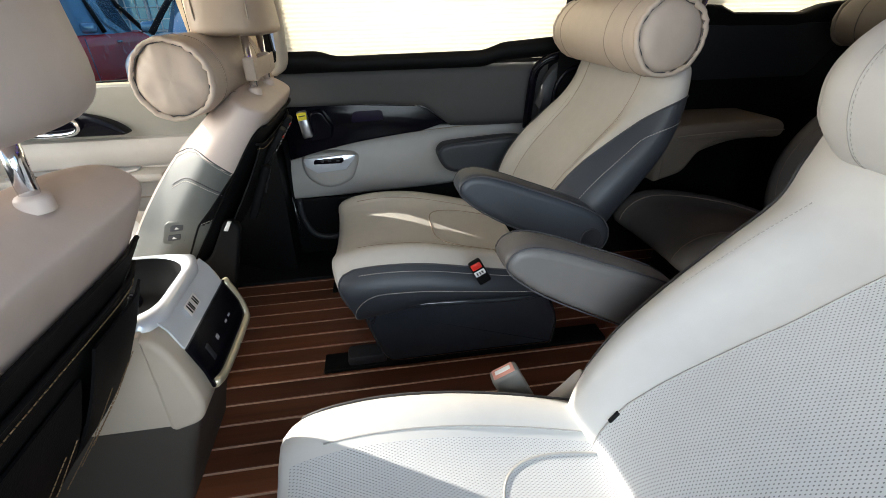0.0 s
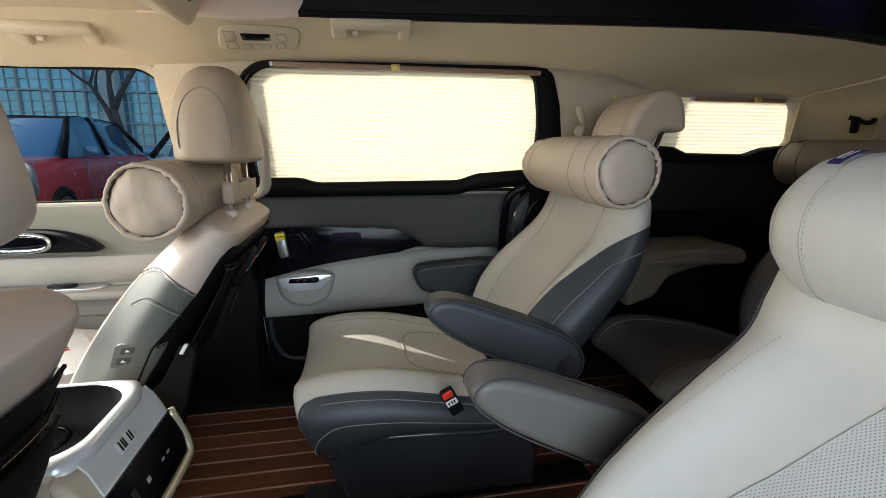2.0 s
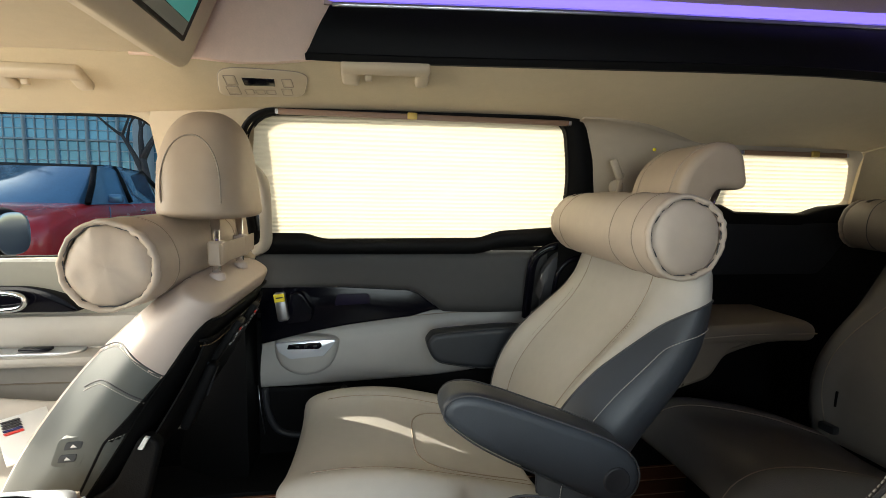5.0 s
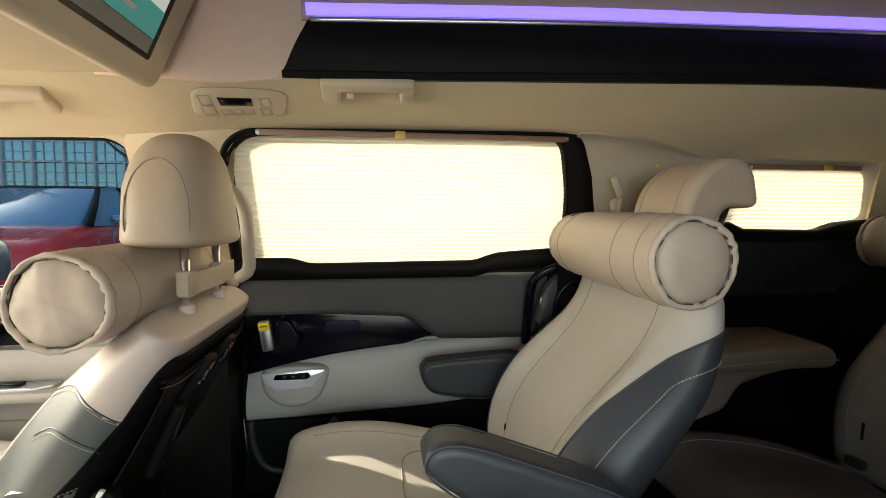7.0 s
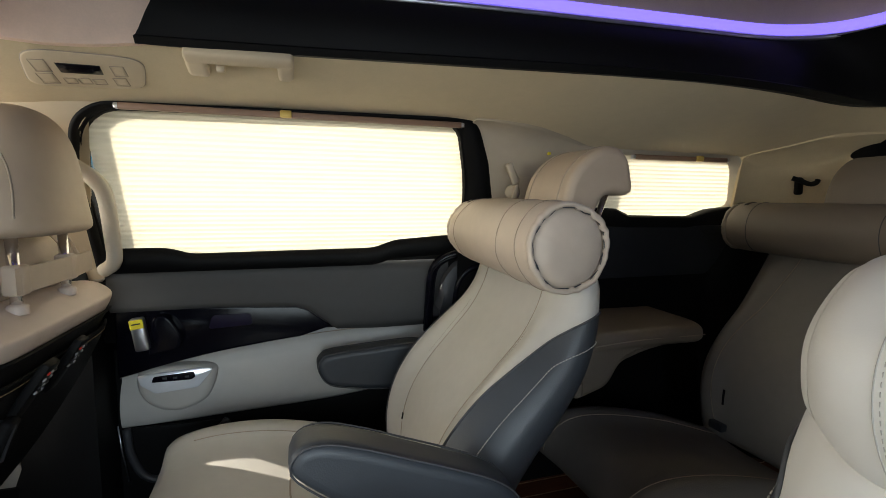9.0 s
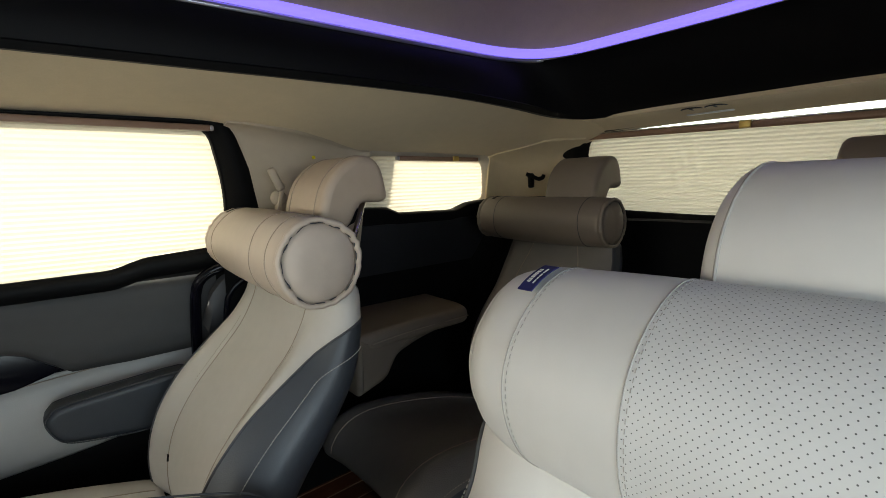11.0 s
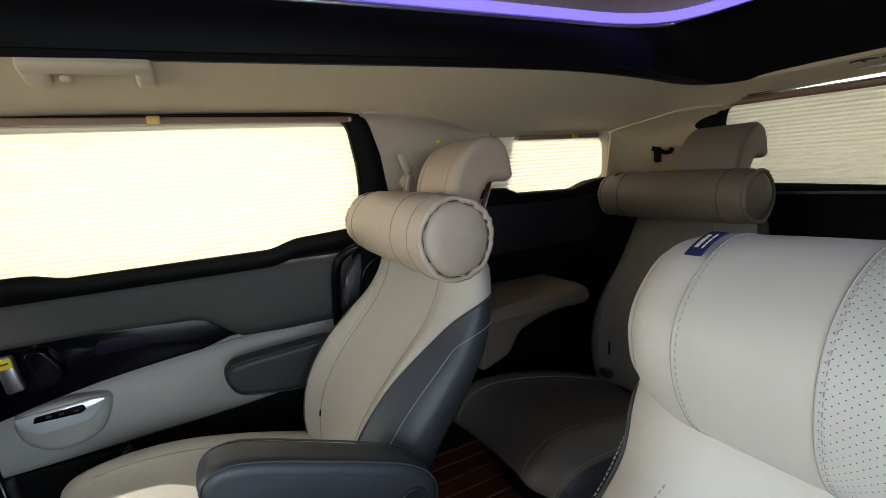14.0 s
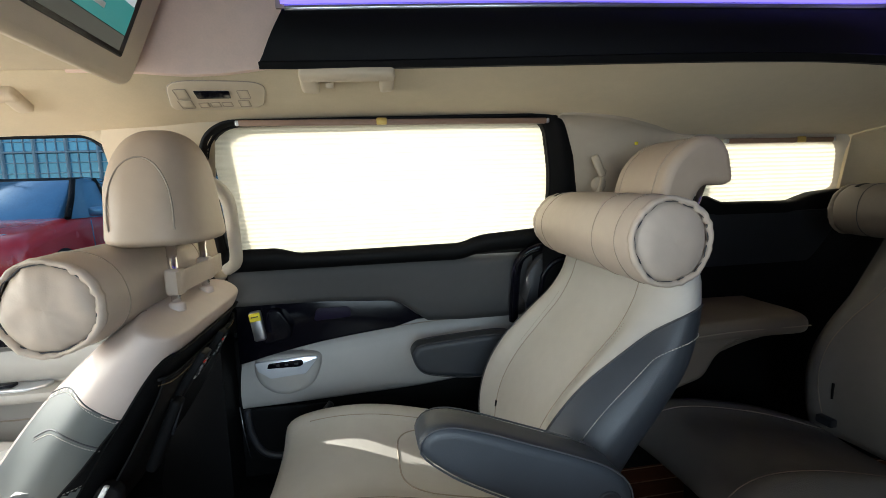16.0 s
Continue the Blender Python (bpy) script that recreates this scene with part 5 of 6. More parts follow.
def captain_seat(label, yc, inb, pale, dx=0.0, tilt=0.0, arm_at=(0.0, 0.0), head=(0.0, 0.0, 0.0), lift=0.0, hw=0.138):
    """A second-row armchair: cushion, reclined backrest, headrest, armrests and a low base. inb: the inner side along y."""
    lea, mid_lea, dk = (PALE, PERF_FINE, DARK) if pale else (BEIGE, BEIGE, DARK)
    seam = PALE_SEAM if pale else SEAM
    seat = thing("captain_seat", label, "car seat", "second row seats")
    inner = (lambda v: float(np.interp(v, [0, 0.2, 0.45, 0.7, 1], [0.58, 0.50, 0.33, 0.22, 0.22]))) if pale else (lambda v: 0.44 + 0.14 * v)
    rim_at = (lambda v: 0.93) if pale else (lambda v: float(np.interp(v, [0, 0.25, 0.45, 0.62, 0.78], [0.70, 0.71, 0.75, 0.82, 0.91])))
    wide = 0.008 if pale else 0.0
    line = [(0.462, 0.385), (0.466, 0.45), (0.485, 0.515), (0.522, 0.575), (0.575, 0.635), (0.628, 0.70), (0.658, 0.765), (0.670, 0.82), (0.676, 0.862)]
    P, us = pad([(x + float(np.interp(z, [0.40, 0.45, 0.70, 0.80], [-1, -1, 0.05, 0.0])) * tilt + (dx - 0.02 if pale else 0.0), z) for x, z in line], yc, [0.245, 0.25, 0.255, 0.258, 0.255 + wide, 0.25 + 2 * wide, 0.243 + 3 * wide, 0.235 + 3 * wide, 0.225 + 2 * wide], [0.050, 0.056, 0.058, 0.056, 0.054, 0.050, 0.044, 0.038, 0.03], [0.06, 0.062, 0.062, 0.06, 0.056, 0.048, 0.038, 0.032, 0.028], [0.022, 0.027, 0.030, 0.030, 0.026, 0.018, 0.008, 0.002, 0.0], 46, ends=(0.3, 0.6), dish=0.006, warp=lambda v: ([-1, -U_RIM, -U_MID, U_MID, U_RIM, 1], [-1, -rim_at(v), -inner(v), inner(v), rim_at(v), 1]))
    nu, nj, n = len(us), P.shape[1], P.shape[0]
    vv = lambda i: i / (n - 1)
    mu = lambda j: abs((us[j] + us[j + 1]) / 2)
    front = lambda i, j: (j < nu - 1 and mu(j) < U_RIM) or vv(i) > 0.62
    mid = lambda i, j: j < nu - 1 and mu(j) < U_MID and vv(i) < 0.93
    part("backrest_centre", grid_mesh(P, mid), mid_lea, seat, "perforated pale leather centre panel" if pale else "beige leather centre panel")
    part("backrest_bolster", grid_mesh(P, lambda i, j: front(i, j) and not mid(i, j)), lea, seat, "smooth leather bolster")
    part("side_panel", grid_mesh(P, lambda i, j: not front(i, j)), dk, seat, "dark grey leather back")
    jr = int(np.argmin(abs(us - U_RIM)))
    outline = lambda c: 0.64 + 0.165 * math.sqrt(max(0.0, 1 - max(0.0, 1 - c / 0.5) ** 2))
    for cols in (list(range(jr, nu + 12)), [j % nj for j in range(nu - 1 - jr, -13, -1)]):
        def skin(cf, v, lift):
            k = min(int(cf * (len(cols) - 1)), len(cols) - 2)
            f = cf * (len(cols) - 1) - k
            i = min(int(v * (n - 1)), n - 2)
            g = v * (n - 1) - i
            get = lambda i, k: P[i][cols[k]]
            p = (get(i, k) * (1 - f) + get(i, k + 1) * f) * (1 - g) + (get(i + 1, k) * (1 - f) + get(i + 1, k + 1) * f) * g
            mid_p = P[i].mean(0)
            d = (p - mid_p) / np.linalg.norm(p - mid_p)
            return p + d * lift
        cs = np.linspace(0, 1, 32) ** 1.6
        part("side_panel", sheet([[skin(c, v, 0.0018) for v in np.linspace(0.03, outline(c), 40)] for c in cs], 0.002), dk, seat, "dark grey leather side panel")
        edge = [skin(0, v, 0.002) for v in np.linspace(0.05, outline(0), 24)] + [skin(c, outline(c), 0.002) for c in cs[1:]]
        part("piping", tube(edge, 0.0022, 6), DARK_THREAD, seat, "dark piping")
        arch = [skin(0.10, v, 0.0042) for v in np.linspace(0.06, 0.58, 24)] + [skin(0.10 + 0.45 * (1 - math.cos(math.pi / 2 * k / 14)), 0.58 + 0.135 * math.sin(math.pi / 2 * k / 14), 0.0042) for k in range(1, 15)]
        part("panel_stitching", dashes(arch, 0.006, 0.004, 0.0009), THREAD, seat)
    for sgn in (-1, 1):
        part("centre_seam", tube(along(P, us, sgn * U_MID, 0.06, 0.93), 0.0013, 6), seam, seat)
        part("bolster_stitch", dashes(along(P, us, sgn * (0.80 if pale else 0.62), 0.40, 0.66), 0.006, 0.0035, 0.0008), seam, seat)
        tg = along(P, us, sgn * U_MID, 0.15, 0.21)
        part("side_tag", tube(tg, 0.003, 6), BLACK, seat, "small black tag")
    # cushion
    cl = [(x, z + lift) for x, z in [(-0.070, 0.395), (-0.045, 0.402), (0.03, 0.408), (0.12, 0.405), (0.22, 0.392), (0.32, 0.375), (0.41, 0.36)]]
    C, us2 = pad([(x + dx, z) for x, z in cl], yc, [0.245, 0.255, 0.26, 0.26, 0.258, 0.25, 0.24], [0.050, 0.060, 0.062, 0.058, 0.050, 0.044, 0.04], [0.085, 0.098, 0.090, 0.066, 0.050, 0.04, 0.04], [0.010, 0.016, 0.020, 0.024, 0.024, 0.020, 0.01], 40, ends=(1.0, 0.4), dish=0.010)
    n2 = C.shape[0]
    nu2, nj2 = len(us2), C.shape[1]
    cmid = lambda i, j: j < nu2 - 1 and abs((us2[j] + us2[j + 1]) / 2) < 0.56 and i > 5
    part("cushion_top", grid_mesh(C, lambda i, j: j < nu2 - 1 and not cmid(i, j) or (j >= nu2 - 1 and i < 9)), lea, seat, "leather cushion top")
    part("cushion_centre", grid_mesh(C, cmid), PERF_FINE if pale else lea, seat, "cushion centre panel")
    part("cushion_base", grid_mesh(C, lambda i, j: j >= nu2 - 1 and i >= 9), dk, seat, "dark grey leather underside")
    jc = int(np.argmin(abs(us2 - 0.885)))
    for sgn, cols in ((1, list(range(jc, nu2 + 7))), (-1, [j % nj2 for j in range(nu2 - 1 - jc, -8, -1)])):
        def flank(cf, v, lift):
            k = min(int(cf * (len(cols) - 1)), len(cols) - 2)
            f = cf * (len(cols) - 1) - k
            i = min(int(v * (n2 - 1)), n2 - 2)
            g = v * (n2 - 1) - i
            p = (C[i][cols[k]] * (1 - f) + C[i][cols[k + 1]] * f) * (1 - g) + (C[i + 1][cols[k]] * (1 - f) + C[i + 1][cols[k + 1]] * f) * g
            d = p - C[i].mean(0)
            d[0] = 0.0
            return p + d / np.linalg.norm(d) * lift

        front = lambda c: 0.075 + 0.15 * (1 - math.sqrt(max(0.0, 1 - max(0.0, 1 - c / 0.5) ** 2)))
        cs = np.linspace(0, 1, 26)
        part("cushion_side", sheet([[flank(c, front(c) + (0.97 - front(c)) * f, 0.0016) for f in np.linspace(0, 1, 40)] for c in cs], 0.002), dk, seat, "dark grey leather cushion side")
        edge = [flank(0, v, 0.002) for v in np.linspace(0.96, front(0), 40)] + [flank(c, front(c), 0.002) for c in cs[1:]]
        part("cushion_piping", tube(edge, 0.0020, 6), DARK_THREAD, seat)
        part("cushion_stitching", dashes([flank(0.09, v, 0.0034) for v in np.linspace(0.96, front(0.0) + 0.02, 40)], 0.006, 0.004, 0.0008), THREAD, seat)
        arch = [flank(0.42, v, 0.0036) for v in np.linspace(0.94, 0.34, 30)] + [flank(0.42 + 0.5 * (1 - math.cos(math.pi / 2 * k / 12)), 0.34 - 0.20 * math.sin(math.pi / 2 * k / 12), 0.0036) for k in range(1, 13)]
        part("cushion_stitching", dashes(arch, 0.006, 0.004, 0.0008), THREAD, seat)
        part("cushion_seam", tube(along(C, us2, sgn * 0.60, 0.22, 0.95), 0.0012, 6), seam, seat)
    ins = []
    for k in range(40):
        a = math.pi * k / 39
        soft_cos, soft_sin = math.copysign(abs(math.cos(a)) ** 0.45, math.cos(a)), math.sin(a) ** 0.45
        ins.append(across(C, us2, 0.93 - 0.36 * soft_sin, 0.50 * soft_cos, 0.50 * soft_cos, 2)[0])
    part("insert_seam", tube(ins, 0.0018, 6), SEAM if not pale else seam, seat)
    # base with its shield and floor rails
    bs = round_poly([(0.0 + dx, 0.372), (-0.032 + dx, 0.345), (-0.014 + dx, 0.28), (0.012 + dx, 0.20), (0.035 + dx, FLOOR + 0.012), (0.45 + dx, FLOOR + 0.012), (0.46 + dx, 0.26), (0.42 + dx, 0.36)], [0.02, 0.02, 0.03, 0.02, 0.01, 0.01, 0.03, 0.03])
    shield = part("base_shield", slab(bs, yc - 0.232, yc + 0.232, 0.02), GLOSS_CHAR, seat, "glossy charcoal plastic base shield")
    for sgn in (-1, 1):
        lip = curve_pts([(-0.008 + dx, 0.315), (0.01 + dx, 0.342), (0.08 + dx, 0.350), (0.20 + dx, 0.346), (0.32 + dx, 0.340), (0.42 + dx, 0.345)], 24)
        part("shield_lip", tube([(x, yc + sgn * 0.229, z) for x, z in lip], 0.008, 8), GLOSS_CHAR, shield)
    for sgn in (-1, 1):
        ry = yc + sgn * 0.19
        part("floor_rail", box_at(-0.135 + dx, 0.60 + dx, ry - 0.032, ry + 0.032, FLOOR - 0.003, FLOOR + 0.010, 0.003), BLACK, seat, "black floor rail")
        part("rail_cap", box_at(-0.075 + dx, 0.02 + dx, ry - 0.026, ry + 0.026, FLOOR + 0.006, FLOOR + 0.035, 0.008), CHAR, seat, "grey rail cap")
    # armrests
    def arm(outline, y, w, name, button):
        lp = smooth_loop(outline, 48)
        a = part(name, slab(lp, y - w, y + w, 0.016), ARM_GREY if pale else dk, seat, "warm grey leather armrest" if pale else "dark grey leather armrest")
        for sgn in (-1, 1):
            mid_pt = lp.mean(0)
            ring = [(mid_pt[0] + (u - mid_pt[0]) * 0.985, y + sgn * (w - 0.0045), mid_pt[1] + (v - mid_pt[1]) * 0.97) for u, v in lp]
            part("armrest_seam", tube(ring, 0.0015, 6, True), DARK_THREAD, a)
        if button:
            part("pivot_cap", lathe([(0, 0.0035), (0.0175, 0.003), (0.0185, 0.0035), (0.0205, 0.0035), (0.0215, 0.001), (0.0215, -0.006)], (0.447 + arm_at[0], y + inb * w, 0.547 + arm_at[1]), (0, inb, 0), 28), CHAR, a, "round pivot cap")

    up = [(0.180, 0.660), (0.190, 0.686), (0.222, 0.692), (0.270, 0.678), (0.323, 0.657), (0.39, 0.630), (0.444, 0.605), (0.478, 0.578), (0.490, 0.545), (0.478, 0.515), (0.445, 0.504), (0.385, 0.530), (0.327, 0.560), (0.26, 0.596), (0.214, 0.626)]
    arm([(x + arm_at[0], z + arm_at[1]) for x, z in up], yc + inb * 0.318, 0.034, "inner_armrest", True)
    if not pale:
        fl = [(0.231, 0.561), (0.240, 0.584), (0.262, 0.595), (0.35, 0.602), (0.50, 0.606), (0.53, 0.57), (0.51, 0.52), (0.46, 0.495), (0.40, 0.488), (0.31, 0.500), (0.255, 0.517)]
        arm([(x + dx, z) for x, z in fl], yc - inb * 0.300, 0.030, "outer_armrest", False)
    # headrest, folded back on its posts
    hp = smooth_loop([(0.598, 0.975), (0.604, 1.022), (0.628, 1.055), (0.668, 1.078), (0.72, 1.089), (0.775, 1.084), (0.806, 1.064), (0.820, 1.030), (0.823, 1.002), (0.812, 0.991), (0.785, 0.992), (0.757, 0.994), (0.735, 0.982), (0.715, 0.955), (0.68, 0.935), (0.63, 0.94)], 64)
    if not pale:
        hp = smooth_loop(HEAD_ROLL, 64)
    hp = hp + np.array((head[0], head[2]))
    yh = yc + head[1]
    hr = part("headrest", slab(hp, yh - hw, yh + hw, 0.016), lea if pale else TAN_HEAD, seat, "leather headrest tipped back")
    for sgn in (-1, 1):
        part("headrest_seam", tube([(x, yh + sgn * (hw - (0.014 if pale else 0.031)), z) for x, z in hp[:34]], 0.0014, 6), seam, hr)
        part("post", tube([(0.772 + head[0], yh + sgn * 0.06, 1.0 + head[2]), (0.745 + head[0], yh + sgn * 0.06, 0.925 + head[2]), (0.68, yh + sgn * 0.06, 0.84)], 0.006, 10), CHROME, seat, "chrome headrest post")
    return seat, P, us, C, us2


captain_seat("beige and dark grey leather captain chair beside the sliding door", 1.348, -1, False, head=(0.0, -0.058, 0.0), hw=0.088)
captain_seat("pale perforated leather captain chair beside the open doorway", 0.468, 1, True, -0.03, 0.075, (0.02, -0.027), (0.05, -0.052, -0.055), 0.022)
neck_pillow("beige leather bolster on the captain chair beside the sliding door", 0.600, 0.908, 0.074, 1.088, 1.545, TAN, SEAM, seams=(0.09, 0.27, 0.86), lay=(0.022, 0.004))
neck_pillow("pale leather bolster with perforated middle and a navy label", 0.604, 0.866, 0.084, 0.18, 0.682, PALE, PALE_SEAM, mid_mat=PERF, seams=(0.12, 0.725, 0.906), gathered=False)


# ---- third row ----
def bench_seat(label, yc, inb):
    seat = thing("third_row_seat", label, "car seat", "third row seats")
    line = [(1.285, 0.36), (1.275, 0.45), (1.285, 0.53), (1.325, 0.60), (1.385, 0.68), (1.435, 0.77), (1.455, 0.83), (1.462, 0.86)]
    P, us = pad(line, yc, [0.195, 0.20, 0.205, 0.205, 0.20, 0.195, 0.185, 0.175], [0.05, 0.055, 0.055, 0.055, 0.05, 0.045, 0.04, 0.035], [0.05] * 8, [0.015, 0.024, 0.028, 0.026, 0.018, 0.008, 0.0, 0.0], 36, ends=(0.3, 0.6), dish=0.004)
    nu = len(us)
    front = lambda i, j: j < nu - 1 and abs((us[j] + us[j + 1]) / 2) < 0.95
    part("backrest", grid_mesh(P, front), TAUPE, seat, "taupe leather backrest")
    part("back_panel", grid_mesh(P, lambda i, j: not front(i, j)), DARK, seat, "dark grey side and back panel")
    for sgn in (-1, 1):
        part("centre_seam", tube(along(P, us, lambda v: sgn * (0.52 + 0.12 * math.sin(v * 5)), 0.06, 0.9), 0.0014, 6), SEAM, seat)
        part("bolster_stitch", dashes(along(P, us, lambda v: sgn * (0.52 + 0.12 * math.sin(v * 5)), 0.40, 0.62), 0.006, 0.0035, 0.001), THREAD, seat)
        part("piping", tube(along(P, us, sgn * 0.95, 0.05, 0.95), 0.0022, 6), DARK_THREAD, seat)
    part("side_tag", tube(along(P, us, -inb * 0.50, 0.18, 0.25), 0.003, 6), BLACK, seat, "small black tag")
    cl = [(0.765, 0.375), (0.780, 0.402), (0.825, 0.415), (0.92, 0.408), (1.05, 0.383), (1.18, 0.345), (1.24, 0.33)]
    C, u2 = pad(cl, yc, [0.205, 0.215, 0.22, 0.215, 0.21, 0.20, 0.195], [0.05, 0.056, 0.056, 0.052, 0.046, 0.042, 0.04], [0.06, 0.08, 0.085, 0.08, 0.07, 0.06, 0.05], [0.010, 0.018, 0.02, 0.02, 0.02, 0.015, 0.01], 34, ends=(1.2, 0.4), dish=0.008)
    n2 = len(C)
    lid = lambda i, j: (j < len(u2) - 1 and abs((u2[j] + u2[j + 1]) / 2) < 0.95) or i < 4
    # same leather as the backrest, darkened in colour for the shade on it
    part("cushion", grid_mesh(C, lid), TAUPE_SHADED, seat, "taupe leather cushion with shade put into its colour")
    part("cushion_side", grid_mesh(C, lambda i, j: not lid(i, j)), DARK, seat, "dark grey cushion side")
    for sgn in (-1, 1):
        part("cushion_seam", tube(along(C, u2, sgn * 0.6, 0.1, 0.95), 0.0014, 6), SEAM, seat)
        part("cushion_stitching", dashes(along(C, u2, sgn * 0.93, 0.05, 0.95), 0.007, 0.0045, 0.0008), SEAM, seat)
    part("base", box_at(0.86, 1.24, yc - 0.16, yc + 0.16, FLOOR, 0.33, 0.02), BLACK, seat, "black seat base")
    part("anchor_cover", box_at(1.195, 1.215, yc - inb * 0.10 - 0.02, yc - inb * 0.10 + 0.02, 0.405, 0.425, 0.004), CHAR, seat)
    hp = smooth_loop(HEAD_ROLL, 64) + np.array((0.752, 0.006))
    part("headrest", slab(hp, yc + inb * 0.13 - (0.17 if inb > 0 else 0), yc + inb * 0.13 + (0.17 if inb < 0 else 0), 0.016), TAN_SHADED, seat, "beige leather headrest with shade put into its colour")
    for sgn in (-1, 1):
        part("post", tube([(1.51, yc + sgn * 0.06, 1.0), (1.465, yc + sgn * 0.06, 0.85)], 0.006, 10), CHROME, seat, "chrome headrest post")
    return seat


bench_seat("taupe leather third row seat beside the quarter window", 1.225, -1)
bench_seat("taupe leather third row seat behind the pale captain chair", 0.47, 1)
neck_pillow("beige leather bolster on the third row seat", 1.390, 0.912, 0.066, 1.03, 1.452, TAN_SHADED, DARK_THREAD, seams=(0.14, 0.84), lay=(0.0, 0.004))

# navy woven label on the pale bolster, with unreadable wording as plain bars
lab = thing("cloth_label", "navy woven label with pale lettering bars on the pale bolster", "label")


def on_bolster(t, a, lift=0.0):
    r = 0.084 * 1.03 + lift
    return (0.604 + r * math.cos(a), 0.18 + 0.502 * t, 0.866 + r * math.sin(a))


a0, a1 = radians(98), radians(123)
part("patch", solid(grid_mesh([[on_bolster(t, a, 0.0025) for a in np.linspace(a0, a1, 8)] for t in (0.909, 0.922, 0.936)], closed=False), 0.001), NAVY, lab)
for b0, b1, cuts in ((0.9225, 0.9285, (0.28, 0.36, 0.44, 0.51, 0.58, 0.66, 0.73)), (0.914, 0.9165, (0.24, 0.30, 0.37, 0.46, 0.52, 0.60, 0.69, 0.75))):
    for w in cuts:
        part("lettering_bar", solid(grid_mesh([[on_bolster(t, a0 + (a1 - a0) * q, 0.0036) for q in np.linspace(w, w + 0.05, 3)] for t in (b0, b1)], closed=False), 0.0004), WHITE_PLASTIC, lab)
for px, pz, pr, py in ((0.621, 0.912, 0.0755, 1.500), (1.390, 0.9155, 0.0675, 1.412)):
    tg = thing("cloth_label", "small black woven tag on a beige bolster", "label")
    part("patch", solid(grid_mesh([[(px + (pr + 0.001) * math.cos(a), y, pz + (pr + 0.001) * math.sin(a)) for a in np.linspace(1.52, 2.05, 6)] for y in (py, py + 0.010)], closed=False), 0.001), BLACK, tg)

# ---- console between the front seats ----
CONSOLE_CREAM = material("warm_cream_console", (0.54, 0.46, 0.365), 0.55, vary=0.04, bump=0.1, bump_scale=700)
con = thing("rear_console", "beige console end with silver cup holder and switch panel", "console")
cy0, cy1 = 0.805, 1.062
prof_top = [(-0.328, 0.37), (-0.328, 0.549), (-0.312, 0.545), (-0.292, 0.520), (-0.272, 0.46), (-0.264, 0.41), (-0.275, 0.375), (-0.32, 0.362)]
part("body", slab(round_poly(prof_top, [0.006, 0.006, 0.008, 0.03, 0.03, 0.03, 0.02, 0.02], 4), cy0, cy1, 0.010), CONSOLE_CREAM, con, "smooth beige body")
for y in (cy0, cy1 - 0.017):
    part("well_wall", box_at(-1.06, -0.322, y + 0.001, y + 0.016, 0.375, 0.552, 0.002, 2), CONSOLE_CREAM, con)
part("tray", box_at(-1.06, -0.32, cy0 + 0.02, cy1 - 0.02, 0.38, 0.476, 0.004), CREAM, con)
part("lid", box_at(-1.06, -0.605, cy0 + 0.01, cy1 - 0.01, 0.47, 0.556, 0.012, 3), CREAM, con, "padded console lid")
part("base", slab(round_poly([(-1.06, FLOOR), (-1.06, 0.40), (-0.30, 0.385), (-0.285, 0.37), (-0.325, 0.25), (-0.345, FLOOR)], [0.02, 0.02, 0.02, 0.02, 0.03, 0.01], 4), cy0 + 0.006, cy1 - 0.006, 0.02), material("grey_brown_plastic", (0.062, 0.053, 0.045), 0.65, vary=0.06, bump=0.15, bump_scale=600), con, "grey-brown base")
# silver rim round the cup holder, with the well cut through
rim_o = round_poly([(-0.60, cy0 + 0.012), (-0.318, cy0 + 0.012), (-0.300, cy0 + 0.05), (-0.300, cy1 - 0.05), (-0.318, cy1 - 0.012), (-0.60, cy1 - 0.012)], [0.02, 0.03, 0.03, 0.03, 0.03, 0.02], 6)
rim_i = round_poly([(-0.585, cy0 + 0.021), (-0.368, cy0 + 0.021), (-0.319, cy0 + 0.058), (-0.319, cy1 - 0.058), (-0.368, cy1 - 0.019), (-0.585, cy1 - 0.019)], [0.03, 0.05, 0.05, 0.05, 0.05, 0.03], 6)
part("silver_rim", grid_mesh([[(x, y, 0.545) for x, y in rim_o], [(x, y, 0.562) for x, y in rim_o], [(x * 0.5 + u * 0.5, y * 0.5 + v * 0.5, 0.566) for (x, y), (u, v) in zip(rim_o, rim_i)], [(x, y, 0.561) for x, y in rim_i], [(x, y, 0.550) for x, y in rim_i]]), SILVER, con, "bright silver rim")
part("cup_well", grid_mesh([[(x, y, 0.562) for x, y in rim_i], [(-0.46 + (x + 0.46) * 0.93, 0.933 + (y - 0.933) * 0.95, 0.482) for x, y in rim_i], [(-0.46, 0.933, 0.480)] * len(rim_i)]), BLACK, con, "black cup holder well")
for q in (0.885, 0.985):
    part("cup_ring", tube([(-0.45 + 0.045 * math.cos(a), q + 0.040 * math.sin(a), 0.500) for a in np.linspace(0, 2 * math.pi, 28)[:-1]], 0.004, 6, True), PIANO, con, "gloss black ring")
part("silver_band", solid(grid_mesh([[(-0.309, y, 0.553), (-0.296, y, 0.536), (-0.283, y, 0.503), (-0.280, y, 0.500)] for y in np.linspace(cy0 + 0.034, cy1 - 0.016, 8)], closed=False), 0.003), SILVER, con, "sloping silver band")
pan = part("switch_panel", solid(grid_mesh([[(-0.281, y, 0.500), (-0.264, y, 0.452), (-0.258, y, 0.420)] for y in np.linspace(cy0 + 0.03, cy1 - 0.014, 6)], closed=False), 0.005), PIANO, con, "gloss black switch panel")
